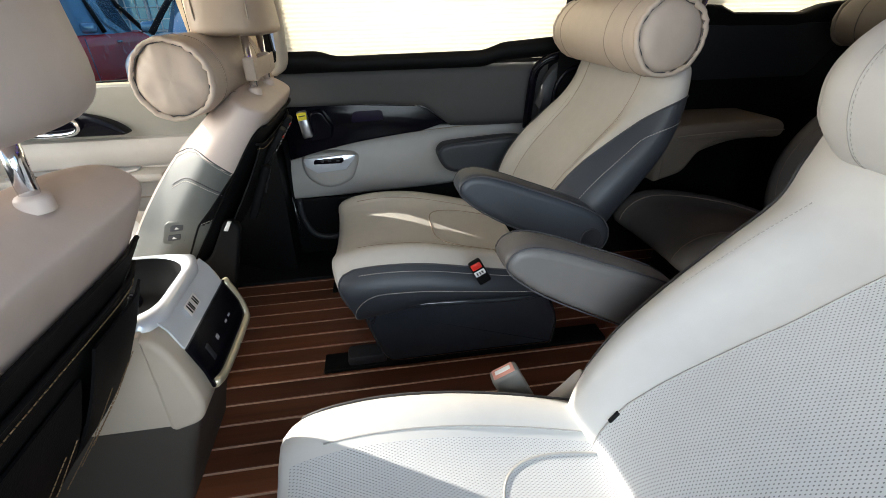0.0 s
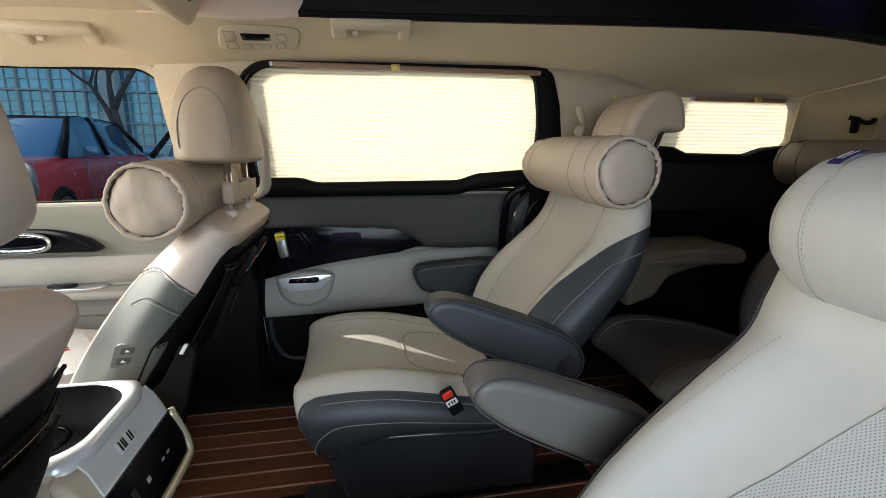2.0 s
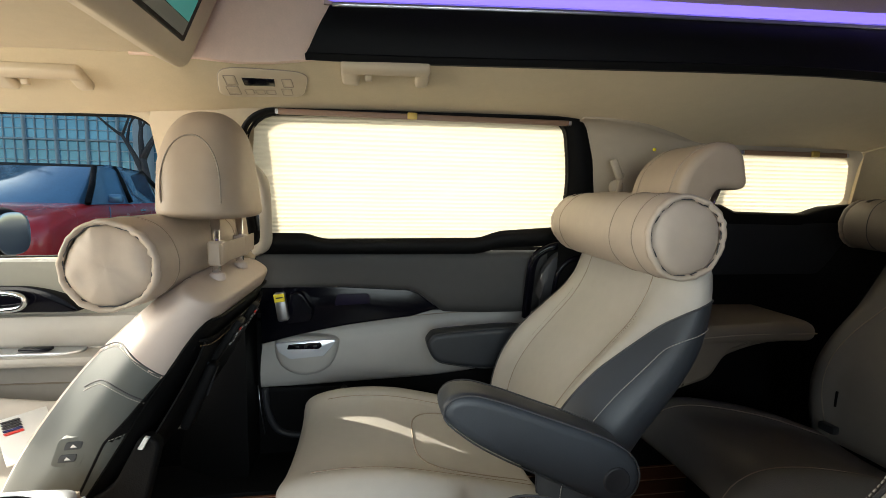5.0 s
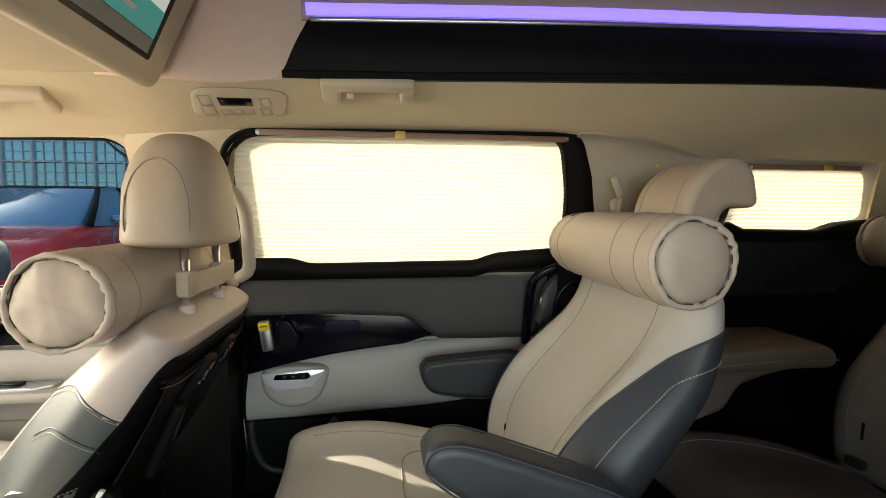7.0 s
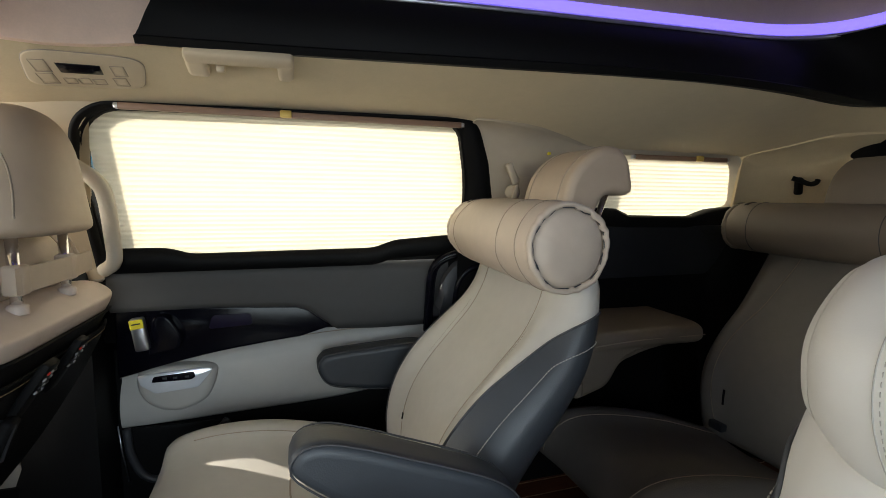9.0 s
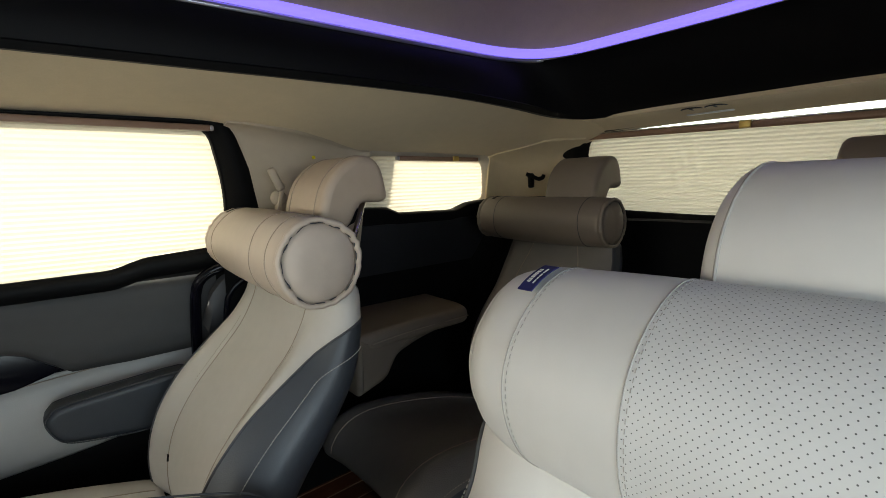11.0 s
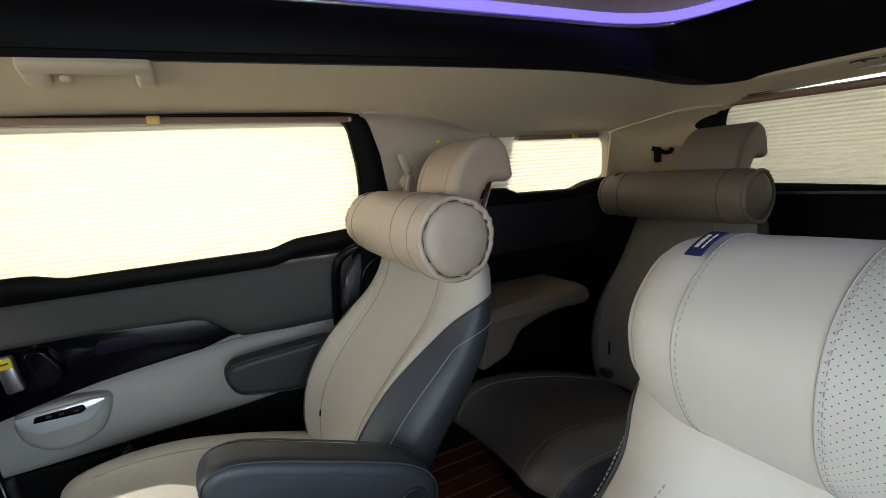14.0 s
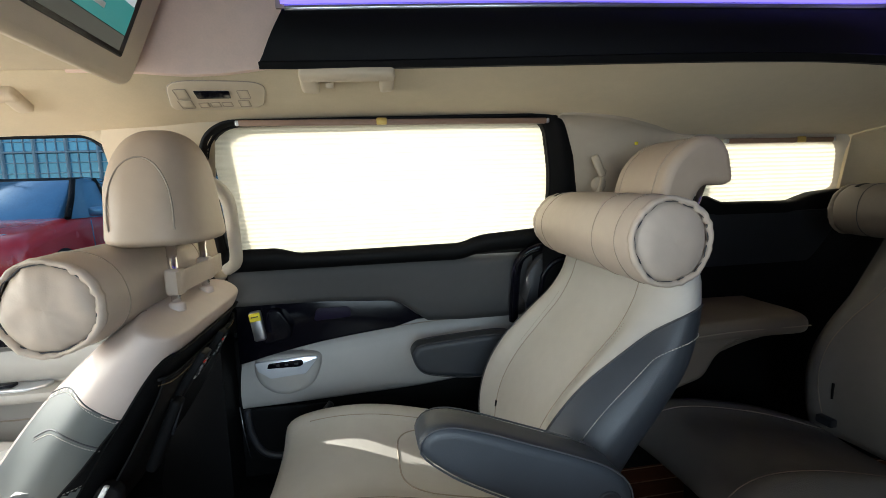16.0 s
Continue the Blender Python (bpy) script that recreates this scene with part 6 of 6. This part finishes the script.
part("panel_frame", tube([tuple(q) for q in curve_pts([(-0.278, cy1 - 0.013, 0.500), (-0.262, cy1 - 0.008, 0.45), (-0.254, cy1 - 0.014, 0.418), (-0.252, cy1 - 0.05, 0.412), (-0.252, cy0 + 0.08, 0.414), (-0.255, cy0 + 0.035, 0.424)], 24)], 0.0085, 8), CHAMPAGNE, con, "champagne coloured frame")
part("port_slot", rbox((0.002, 0.012, 0.03), 0.001, 2, Matrix.Translation((-0.262, cy0 + 0.07, 0.462)) @ Matrix.Rotation(-0.3, 4, "Y")), CHAR, pan)
for k, y in enumerate((0.915, 0.965, 0.985)):
    part("switch_mark", rbox((0.002, 0.012, 0.006 if k else 0.014), 0.001, 1, Matrix.Translation((-0.2625, y, 0.460)) @ Matrix.Rotation(-0.3, 4, "Y")), material("grey_mark", (0.35, 0.35, 0.36), 0.5), pan)
stk = thing("barcode_sticker", "small white sticker with dark bars on the console", "sticker")
part("paper", solid(grid_mesh([[(-0.294, y, 0.537), (-0.286, y, 0.518)] for y in (0.90, 0.945)], closed=False), 0.001), WHITE_PLASTIC, stk)
for y in (0.905, 0.912, 0.917, 0.930, 0.936):
    part("dark_bar", solid(grid_mesh([[(-0.2925, y, 0.535), (-0.2855, y, 0.521)], [(-0.2925, y + 0.003, 0.535), (-0.2855, y + 0.003, 0.521)]], closed=False), 0.0006), BLACK, stk)

# ---- things on the headliner ----
def header_point(x, t, off=0.0):
    """A point on the right header: t from its lower to its upper edge."""
    a = np.array([np.interp(x, [h[0] for h in HEAD], [h[k] for h in HEAD]) for k in range(1, 5)])
    y, z = a[0] + (a[2] - a[0]) * t, a[1] + (a[3] - a[1]) * t - 0.010 * math.sin(math.pi * t)
    n = np.array((a[1] - a[3], a[2] - a[0]))
    n = n / np.linalg.norm(n)
    if n[1] > 0:
        n = -n
    return (x, y + n[0] * off, z + n[1] * off)


def header_patch(outline, off0, off1):
    """A plate on the header, its outline in (x, t)."""
    o = np.asarray(outline)
    c = o.mean(0)
    rows = [[header_point(u, v, off0) for u, v in o], [header_point(u, v, off1 * 0.8) for u, v in o], [header_point(*(c + (np.array(q) - c) * 0.97), off1) for q in o], [header_point(*(c + (np.array(q) - c) * 0.5), off1) for q in o], [header_point(*c, off1)] * len(o)]
    return grid_mesh(rows)


soft = lambda v: math.copysign(abs(v) ** 0.42, v)
PANEL = [(-0.142 + 0.086 * soft(math.cos(a)) + 0.012 * soft(math.sin(a)), 0.612 + 0.225 * soft(math.sin(a)) - 0.03 * soft(math.cos(a))) for a in np.linspace(0, 2 * math.pi, 49)[:-1]]
hv = thing("climate_panel", "cream rear climate control panel with a black display", "control panel")
part("plate", header_patch(PANEL, -0.004, 0.0035), CREAM_PLASTIC, hv)
part("plate_edge", tube([header_point(u, v, 0.0015) for u, v in PANEL], 0.0012, 5, True), SEAM, hv)
part("display", header_patch(round_poly([(-0.178, 0.73), (-0.178, 0.62), (-0.118, 0.60), (-0.116, 0.71)], 0.001, 2), 0.002, 0.0050), PIANO, hv, "black display")
for x0, x1, t0, t1 in ((-0.212, -0.190, 0.62, 0.76), (-0.216, -0.192, 0.46, 0.60), (-0.182, -0.165, 0.46, 0.54), (-0.161, -0.144, 0.455, 0.535), (-0.140, -0.122, 0.45, 0.53), (-0.102, -0.082, 0.58, 0.71), (-0.108, -0.088, 0.43, 0.55)):
    b = part("button", header_patch(round_poly([(x0, t1), (x0, t0), (x1, t0), (x1, t1)], 0.003, 2), 0.002, 0.0038), CREAM_PLASTIC, hv, "cream button")
    part("button_edge", tube([header_point(u, v, 0.0038) for u, v in round_poly([(x0, t1), (x0, t0), (x1, t0), (x1, t1)], 0.003, 2)], 0.0007, 4, True), SEAM, b)


def grab_handle(label, x0, x1, t, high):
    """A flat moulded handle folded against the headliner: a bar with two turned-down ends."""
    g = thing("grab_handle", label, "grab handle")
    lo = t - high
    blocks = [(x0, x1, t - high * 0.42, t, 0.018), (x0, x0 + 0.036, lo, t - 0.01, 0.0160), (x1 - 0.028, x1, lo, t - 0.01, 0.0160)]
    meshes = []
    for a, b, c, d, off in blocks:
        me = rbox((b - a, off + 0.004, (d - c) * 0.1), 0.0075, 4, Matrix.Translation(((a + b) / 2, off / 2 - 0.002, (c + d) * 0.05)))
        for v in me.vertices:
            bow = 0.004 * math.sin(math.pi * min(1.0, max(0.0, (v.co.x - x0) / (x1 - x0))))
            v.co = header_point(v.co.x, v.co.z * 10, v.co.y + bow)
        meshes.append(me)
    part("grip", join(*meshes), CREAM_PLASTIC, g)
    part("coat_hook", rbox((0.015, 0.012, 0.015), 0.004, 2, Matrix.Translation(header_point(x0 + 0.054, lo + high * 0.36, 0.010))), CREAM_PLASTIC, g, "small coat hook")
    return g


grab_handle("cream grab handle above the sliding door", 0.020, 0.196, 1.0, 0.30)
grab_handle("cream grab handle above the front door", -0.628, -0.462, 0.84, 0.28)

mon = thing("ceiling_monitor", "ceiling monitor in a beige housing showing a web page", "monitor")
tilt = Matrix.Translation((-0.202, 0.944, 1.331)) @ Matrix.Rotation(radians(24.6), 4, "Y")


def lay(me):
    me.transform(tilt)
    return me


part("housing", lay(slab(round_poly([(-0.368, -0.152), (0.368, -0.152), (0.368, 0.16), (-0.368, 0.16)], 0.03), -0.055, 0.017, 0.014, axis="x")), CREAM_PLASTIC, mon, "beige housing")
part("housing_foot", lay(box_at(-0.10, -0.03, -0.33, 0.33, -0.128, 0.10, 0.03, 4)), CREAM_PLASTIC, mon)
part("bezel", lay(slab(round_poly([(-0.308, -0.112), (0.308, -0.112), (0.308, 0.16), (-0.308, 0.16)], 0.006), 0.006, 0.0185, 0.002, axis="x")), PIANO, mon, "black bezel")
scr = part("screen", lay(box_at(0.0185, 0.0195, -0.30, 0.292, -0.058, 0.15, 0.0003, 1)), SCREEN, mon, "lit screen page")
part("page_band", lay(box_at(0.0197, 0.0203, -0.30, 0.292, -0.080, -0.036, 0.0002, 1)), SCREEN_TEAL, scr, "teal band")
part("page_bar", lay(box_at(0.0197, 0.0203, -0.30, 0.292, -0.104, -0.081, 0.0002, 1)), SCREEN_DARK, scr, "dark navigation bar")
part("page_photo", lay(box_at(0.0197, 0.0203, 0.155, 0.272, 0.004, 0.15, 0.0002, 1)), SCREEN_GREEN, scr, "dark green picture")
part("page_mark", lay(box_at(0.0204, 0.0208, 0.19, 0.225, -0.064, -0.056, 0.0002, 1)), WHITE_PLASTIC, scr)
for y in (-0.05, 0.0, 0.05):
    part("page_text", lay(box_at(0.0198, 0.0206, y + 0.09, y + 0.125, -0.026, -0.021, 0.0002, 1)), SCREEN_DARK, scr)
part("nav_mark", lay(box_at(0.0204, 0.0207, 0.115, 0.121, -0.096, -0.090, 0.0002, 1)), WHITE_PLASTIC, scr)

# rear roof vents
vent = thing("roof_vent", "dark oval air vents in the cream rear header", "air vent")
for y in (0.90, 0.845):
    part("vent_ring", tube([(1.535 + 0.016 * math.cos(a), y + 0.024 * math.sin(a), 1.194) for a in np.linspace(0, 6.283, 25)[:-1]], 0.003, 6, True), CHAR, vent)
    part("vent_vane", box_at(1.523, 1.547, y - 0.002, y + 0.002, 1.19, 1.196, 0.0005, 1), CHAR, vent)
part("lamp_lens", rbox((0.014, 0.11, 0.006), 0.003, 2, Matrix.Translation((1.572, 0.87, 1.184))), SATIN, vent, "slim bright lens")

# seat belt guide and hooks on the pillars
belt = thing("belt_guide", "taupe-beige seat belt guide on the rear pillar", "belt guide")
part("loop", rbox((0.020, 0.014, 0.058), 0.007, 3, Matrix.Translation((0.706, 1.512, 1.05)) @ Matrix.Rotation(-0.42, 4, "Y")), PILLAR, belt)
part("webbing", rbox((0.010, 0.024, 0.075), 0.003, 2, Matrix.Translation((0.715, 1.522, 1.005)) @ Matrix.Rotation(0.25, 4, "Y")), PILLAR, belt, "cream belt webbing")
part("bolt_cover", lathe([(0, 0.012), (0.014, 0.010), (0.019, 0.004), (0.019, -0.004)], (0.715, 1.528, 1.005), (0, -1, 0), 20), PILLAR, belt)
clip = thing("trim_clip", "small yellow clip in the cream pillar trim", "clip")
part("clip_head", rbox((0.008, 0.006, 0.008), 0.002, 2, Matrix.Translation((0.80, 1.500, 1.102))), YELLOW, clip)
hk = thing("bag_hook", "small black hook on the rear corner pillar", "hook")
part("hook", tube([tuple(q) for q in curve_pts([(1.535, 1.425, 1.052), (1.545, 1.41, 1.045), (1.56, 1.395, 1.035), (1.578, 1.39, 1.038), (1.585, 1.39, 1.046)], 14)], 0.007, 8), BLACK, hk)
part("hook_plate", rbox((0.025, 0.014, 0.05), 0.006, 2, Matrix.Translation((1.555, 1.420, 1.03))), BLACK, hk)

# buckles
bk = thing("seat_buckle", "black seat belt buckle with a red button and white label", "seat buckle")
m = Matrix.Translation((0.238, 1.068, 0.452)) @ Matrix.Rotation(radians(-28), 4, "Y") @ Matrix.Scale(0.8, 4)
part("shell", rbox((0.036, 0.026, 0.072), 0.006, 3, m), BLACK, bk)
part("release_button", rbox((0.028, 0.010, 0.018), 0.003, 2, m @ Matrix.Translation((0, -0.0105, 0.026))), RED_PLASTIC, bk, "red release button")
lb = part("paper_label", rbox((0.030, 0.002, 0.016), 0.0005, 1, m @ Matrix.Translation((0, -0.0135, 0.004))), WHITE_PLASTIC, bk, "white label")
for q in (-0.008, 0.0, 0.007):
    part("dark_bar", rbox((0.004, 0.001, 0.009), 0.0002, 1, m @ Matrix.Translation((q, -0.0148, 0.004))), CHAR, lb)
bk = thing("seat_buckle", "grey seat belt buckle with a coral slot and pale sleeve", "seat buckle")
m = Matrix.Translation((0.222, 0.755, 0.412)) @ Matrix.Rotation(radians(-26), 4, "Y")
part("shell", rbox((0.046, 0.028, 0.088), 0.007, 3, m), material("warm_grey_plastic", (0.22, 0.21, 0.19), 0.5, vary=0.05), bk)
part("slot_rim", rbox((0.036, 0.020, 0.004), 0.002, 2, m @ Matrix.Translation((0, 0, 0.0435))), material("coral_plastic", (0.62, 0.28, 0.22), 0.4, vary=0.05), bk, "pale coral slot rim")
part("slot", rbox((0.026, 0.008, 0.003), 0.001, 1, m @ Matrix.Translation((0, 0, 0.0455))), WHITE_PLASTIC, bk)
part("sleeve", slab(smooth_loop([(0.235, 0.365), (0.275, 0.375), (0.305, 0.40), (0.335, 0.43), (0.35, 0.40), (0.315, 0.355), (0.27, 0.33), (0.235, 0.335)], 32), 0.735, 0.765, 0.008), PALE, bk, "pale leather sleeve")

# ---- small things by the front seat ----
sp = thing("spray_bottle", "small clear bottle with a yellow label in the door pull", "bottle")
m = Matrix.Translation((-0.165, 1.672, 0.668)) @ Matrix.Rotation(radians(-8), 4, "Y")
part("bottle", rbox((0.030, 0.022, 0.080), 0.006, 3, m), SATIN, sp, "silvery bottle")
part("paper_label", rbox((0.028, 0.003, 0.022), 0.001, 1, m @ Matrix.Translation((0, -0.011, 0.026))), YELLOW, sp, "yellow label")
part("text_bar", rbox((0.018, 0.001, 0.003), 0.0003, 1, m @ Matrix.Translation((0, -0.0128, 0.027))), CHAR, sp)
for q, (u, v, l, wide) in enumerate(((-0.02, 0.70, 0.012, 0.030), (-0.45, 0.68, 0.014, 0.036))):
    p0 = Vector(back_f(u, v, l + 0.012))
    rc = thing("remote_control", "black remote control with red and grey buttons in the pocket", "remote control")
    m = Matrix.Translation(p0) @ Matrix.Rotation(radians(34), 4, "Y")
    part("case", rbox((0.014, wide, 0.10), 0.005, 2, m), BLACK, rc)
    for a in range(3):
        for b in range(4):
            part("button", rbox((0.003, 0.006, 0.005), 0.001, 1, m @ Matrix.Translation((0.008, -0.009 + a * 0.009, 0.036 - b * 0.011))), RED_PLASTIC if a + b == 0 else material("grey_button", (0.3, 0.3, 0.31), 0.6) if (a + b) % 2 else CHAR, rc)
um = thing("cased_tool", "black cased tool hanging behind the passenger seat", "tool case")
p0 = Vector(back_f(-0.55, 0.52, 0.04))
part("sleeve", rbox((0.018, 0.03, 0.13), 0.007, 3, Matrix.Translation(p0) @ Matrix.Rotation(radians(24), 4, "Y")), SOFT_BLACK, um)
part("strap", tube([tuple(p0 + Vector((0.012, -0.004, 0.062))), tuple(p0 + Vector((0.03, -0.004, 0.05))), tuple(p0 + Vector((0.012, -0.004, 0.0)))], 0.003, 6), CHAR, um)

lf = thing("leaflet", "folded white printed leaflet lying on the passenger seat cushion", "leaflet")
q = [(-0.55, 1.25), (-0.50, 1.31), (-0.645, 1.50), (-0.70, 1.43)]
part("sheet", prism(q, 0.487, 0.490, 0.0006, axis="z"), WHITE_PLASTIC, lf)
for k, mt in enumerate((RED_PLASTIC, NAVY, CHAR, CHAR, CHAR)):
    f = 0.60 + 0.07 * k
    c = (Vector((-0.55, 1.25)) * (1 - f) + Vector((-0.70, 1.43)) * f) * 0.72 + (Vector((-0.50, 1.31)) * (1 - f) + Vector((-0.645, 1.50)) * f) * 0.28
    part("print_bar", rbox((0.012, 0.03, 0.001), 0.0003, 1, Matrix.Translation((c.x, c.y, 0.4912)) @ Matrix.Rotation(radians(-40), 4, "Z")), mt, lf)

# ---- outside ----
asphalt = material("asphalt", (0.055, 0.055, 0.057), 0.9, vary=0.25, grain=60, bump=0.3, bump_scale=120)
structure("ground", box_at(-150, 150, -150, 150, -0.22, -0.12, 0.001, 1), asphalt, "grey asphalt car park", "ground")


def parked_car(label, paint, m):
    car = tagged(new("parked_car"), label, "car")
    car.matrix_world = m
    dk = material("car_glass", (0.14, 0.31, 0.46), 0.08, metal=0.4, vary=0.1, coat=0.5)
    low = smooth_loop([(-1.95, 0.35), (-1.98, 0.62), (-1.85, 0.82), (-1.35, 0.93), (-0.9, 0.98), (0.0, 0.99), (1.2, 1.0), (1.75, 0.95), (1.93, 0.75), (1.95, 0.40), (1.7, 0.25), (0.0, 0.22), (-1.7, 0.24)], 60)
    part("body", slab(low, -0.86, 0.86, 0.16), paint, car)
    top = [(-1.0, 0.97), (-0.45, 1.44), (0.0, 1.50), (1.1, 1.46), (1.62, 0.98)]
    rows = []
    for y, f in ((-0.80, 0), (-0.66, 0.85), (-0.60, 1), (0.60, 1), (0.66, 0.85), (0.80, 0)):
        rows.append([(x * (0.94 if f else 1.0), y, 0.96 + (z - 0.96) * f) for x, z in top])
    part("glasshouse", sheet(rows), dk, car, "dark windows")
    part("roof", slab(smooth_loop([(-0.40, 1.44), (0.0, 1.50), (1.05, 1.47), (1.05, 1.44), (0.0, 1.46)], 24), -0.60, 0.60, 0.015), BLACK, car, "black roof")
    for sy in (-1, 1):
        for a, b in (((-1.0, 0.98), (-0.43, 1.44)), ((0.12, 0.98), (0.12, 1.48)), ((1.58, 0.98), (1.03, 1.46))):
            part("window_pillar", tube([(a[0], sy * 0.81, a[1]), ((a[0] + b[0]) / 2 * 0.98, sy * 0.725, (a[1] + b[1]) / 2), (b[0] * 0.95, sy * 0.62, b[1])], 0.035, 8), BLACK, car, "black pillar")
        mir = part("mirror", rbox((0.12, 0.17, 0.12), 0.04, 3, Matrix.Translation((-0.62, sy * 0.95, 1.04))), dk, car)
        hl = part("headlight", lathe([(0, 0.03), (0.08, 0.02), (0.12, 0.0), (0.125, -0.05)], (-1.80, sy * 0.62, 0.74), (-0.9, sy * 0.35, 0.25), 20), SATIN, car, "round headlight")
        part("lens", lathe([(0, 0.05), (0.07, 0.042), (0.10, 0.02)], (-1.80, sy * 0.62, 0.74), (-0.9, sy * 0.35, 0.25), 20), dk, hl)
        part("door_line", tube([(-0.55, sy * 0.862, 0.4), (-0.60, sy * 0.862, 0.93)], 0.006, 5), dk, car)
        part("door_handle", rbox((0.16, 0.03, 0.03), 0.01, 2, Matrix.Translation((0.35, sy * 0.87, 0.86))), CHROME, car, "chrome handle")
        for x in (-1.25, 1.25):
            w = part("wheel", lathe([(0, 0.11), (0.20, 0.11), (0.22, 0.12), (0.31, 0.11), (0.33, 0.06), (0.33, -0.06)], (x, sy * 0.76, 0.33), (0, sy, 0), 28), BLACK, car, "black tyre")
            part("rim", lathe([(0, 0.125), (0.05, 0.125), (0.18, 0.115), (0.20, 0.125)], (x, sy * 0.76, 0.33), (0, sy, 0), 20), SATIN, w)
    return car


red = material("red_car_paint", (0.78, 0.035, 0.04), 0.25, vary=0.03, coat=0.7)
white = material("white_car_paint", (0.75, 0.76, 0.78), 0.3, vary=0.03, coat=0.7)
parked_car("red compact car parked beside the van", red, Matrix.Translation((-4.2, 7.5, -0.12)) @ Matrix.Rotation(radians(93), 4, "Z"))
parked_car("white car parked behind the red car", white, Matrix.Translation((-1.58, 7.5, -0.12)) @ Matrix.Rotation(radians(92), 4, "Z"))

dm = thing("door_mirror", "black exterior door mirror of the van", "door mirror")
part("shell", grid_mesh(blob((-1.062, 1.93, 0.845), (0.085, 0.080, 0.080), 0.6)), BLACK, dm)
part("mirror_glass", grid_mesh(blob((-0.976, 1.93, 0.846), (0.003, 0.066, 0.064), 0.72)), CHROME, dm, "mirror glass")
part("arm", rbox((0.06, 0.14, 0.05), 0.02, 3, Matrix.Translation((-1.07, 1.83, 0.81))), BLACK, dm)
# glazed building across the car park
bld = thing("office_building", "blue glazed office building with pale mullions", "building")
glz = material("blue_glazing", (0.22, 0.50, 0.68), 0.12, metal=0.35, vary=0.3, grain=0.6, coat=0.3)
pale_metal = material("pale_mullion", (0.55, 0.60, 0.62), 0.5, vary=0.05)
part("wall", box_at(-26, 6, 15.2, 22, -0.3, 11, 0.02), material("grey_concrete", (0.30, 0.32, 0.33), 0.8, vary=0.12, grain=3), bld)
pane = box_at(-0.37, 0.37, -0.03, 0.03, -0.40, 0.40, 0.01, 1)
for ix in range(28):
    for iz in range(8):
        p = part("window_pane", pane, glz, bld)
        p.location = (-20.4 + ix * 0.8, 15.16, 0.35 + iz * 0.86)
for ix in range(29):
    part("mullion", box_at(-20.83 + ix * 0.8, -20.77 + ix * 0.8, 15.04, 15.2, -0.3, 7.2, 0.01, 1), pale_metal, bld)
for iz in range(9):
    part("transom", box_at(-20.8, 1.6, 15.06, 15.19, -0.105 + iz * 0.86, -0.055 + iz * 0.86, 0.01, 1), pale_metal, bld)
for ix in range(84):
    if ix % 3:
        part("glazing_bar", box_at(-20.812 + ix * 0.8 / 3, -20.788 + ix * 0.8 / 3, 15.09, 15.14, -0.3, 7.2, 0.004, 1), pale_metal, bld)
for iz in range(24):
    if iz % 3:
        part("glazing_bar", box_at(-20.8, 1.6, 15.10, 15.14, -0.092 + iz * 0.86 / 3, -0.068 + iz * 0.86 / 3, 0.004, 1), pale_metal, bld)
for ix in range(0, 29, 9):
    part("column", box_at(-21.0 + ix * 0.8, -20.6 + ix * 0.8, 14.6, 15.0, -0.3, 10.0, 0.05, 2), pale_metal, bld, "pale column")


def bare_tree(label, at, h, seed):
    tree = tagged(new("tree"), label, "tree", "bare trees")
    tree.location = at
    rng = random.Random(seed)
    bark = material("bark", (0.07, 0.06, 0.055), 0.95, vary=0.3, grain=20, bump=0.5, bump_scale=30)
    twigs = []

    def grow(p, d, l, r, depth):
        pts = [Vector(p)]
        for _ in range(4):
            d = (d + Vector((rng.uniform(-1, 1), rng.uniform(-1, 1), rng.uniform(-0.2, 0.6))) * 0.16).normalized()
            pts.append(pts[-1] + d * l / 4)
        me = tube(pts, [r * (1 - 0.13 * k) for k in range(5)], 7 if depth < 2 else 4)
        if depth == 0:
            part("trunk", me, bark, tree)
        elif depth == 1:
            part("limb", me, bark, tree)
        else:
            twigs.append(me)
        if depth < 5:
            for k in range(3 if depth < 4 else 2):
                nd = (d + Vector((rng.uniform(-1, 1), rng.uniform(-1, 1), rng.uniform(-0.1, 0.7)))).normalized()
                grow(pts[-1 - (k % 2)], nd, l * rng.uniform(0.6, 0.8), r * 0.52, depth + 1)

    grow((0, 0, 0), Vector((0, 0, 1)), h * 0.34, h * 0.022, 0)
    me = join(*twigs)
    part("twigs", me, bark, tree)["kind"] = "stuff"
    return tree


bare_tree("leafless tree in front of the office building", (-4.05, 9.9, -0.12), 5.4, 3)
bare_tree("leafless tree in front of the office building", (-8.5, 11.0, -0.12), 8.0, 8)
bare_tree("leafless tree in front of the office building", (-3.0, 11.5, -0.12), 7.5, 12)

# ---- floor boards, laid along the van ----
PITCH = 0.0595
floor_ob = bpy.data.objects["floor"]
for k in range(-17, 9):
    y0 = 1.117 + k * PITCH
    part("floor_board", box_at(-1.45, 1.70, y0 + 0.0028, y0 + PITCH - 0.0028, FLOOR - 0.012, FLOOR, 0.0012, 1), WOOD, floor_ob)
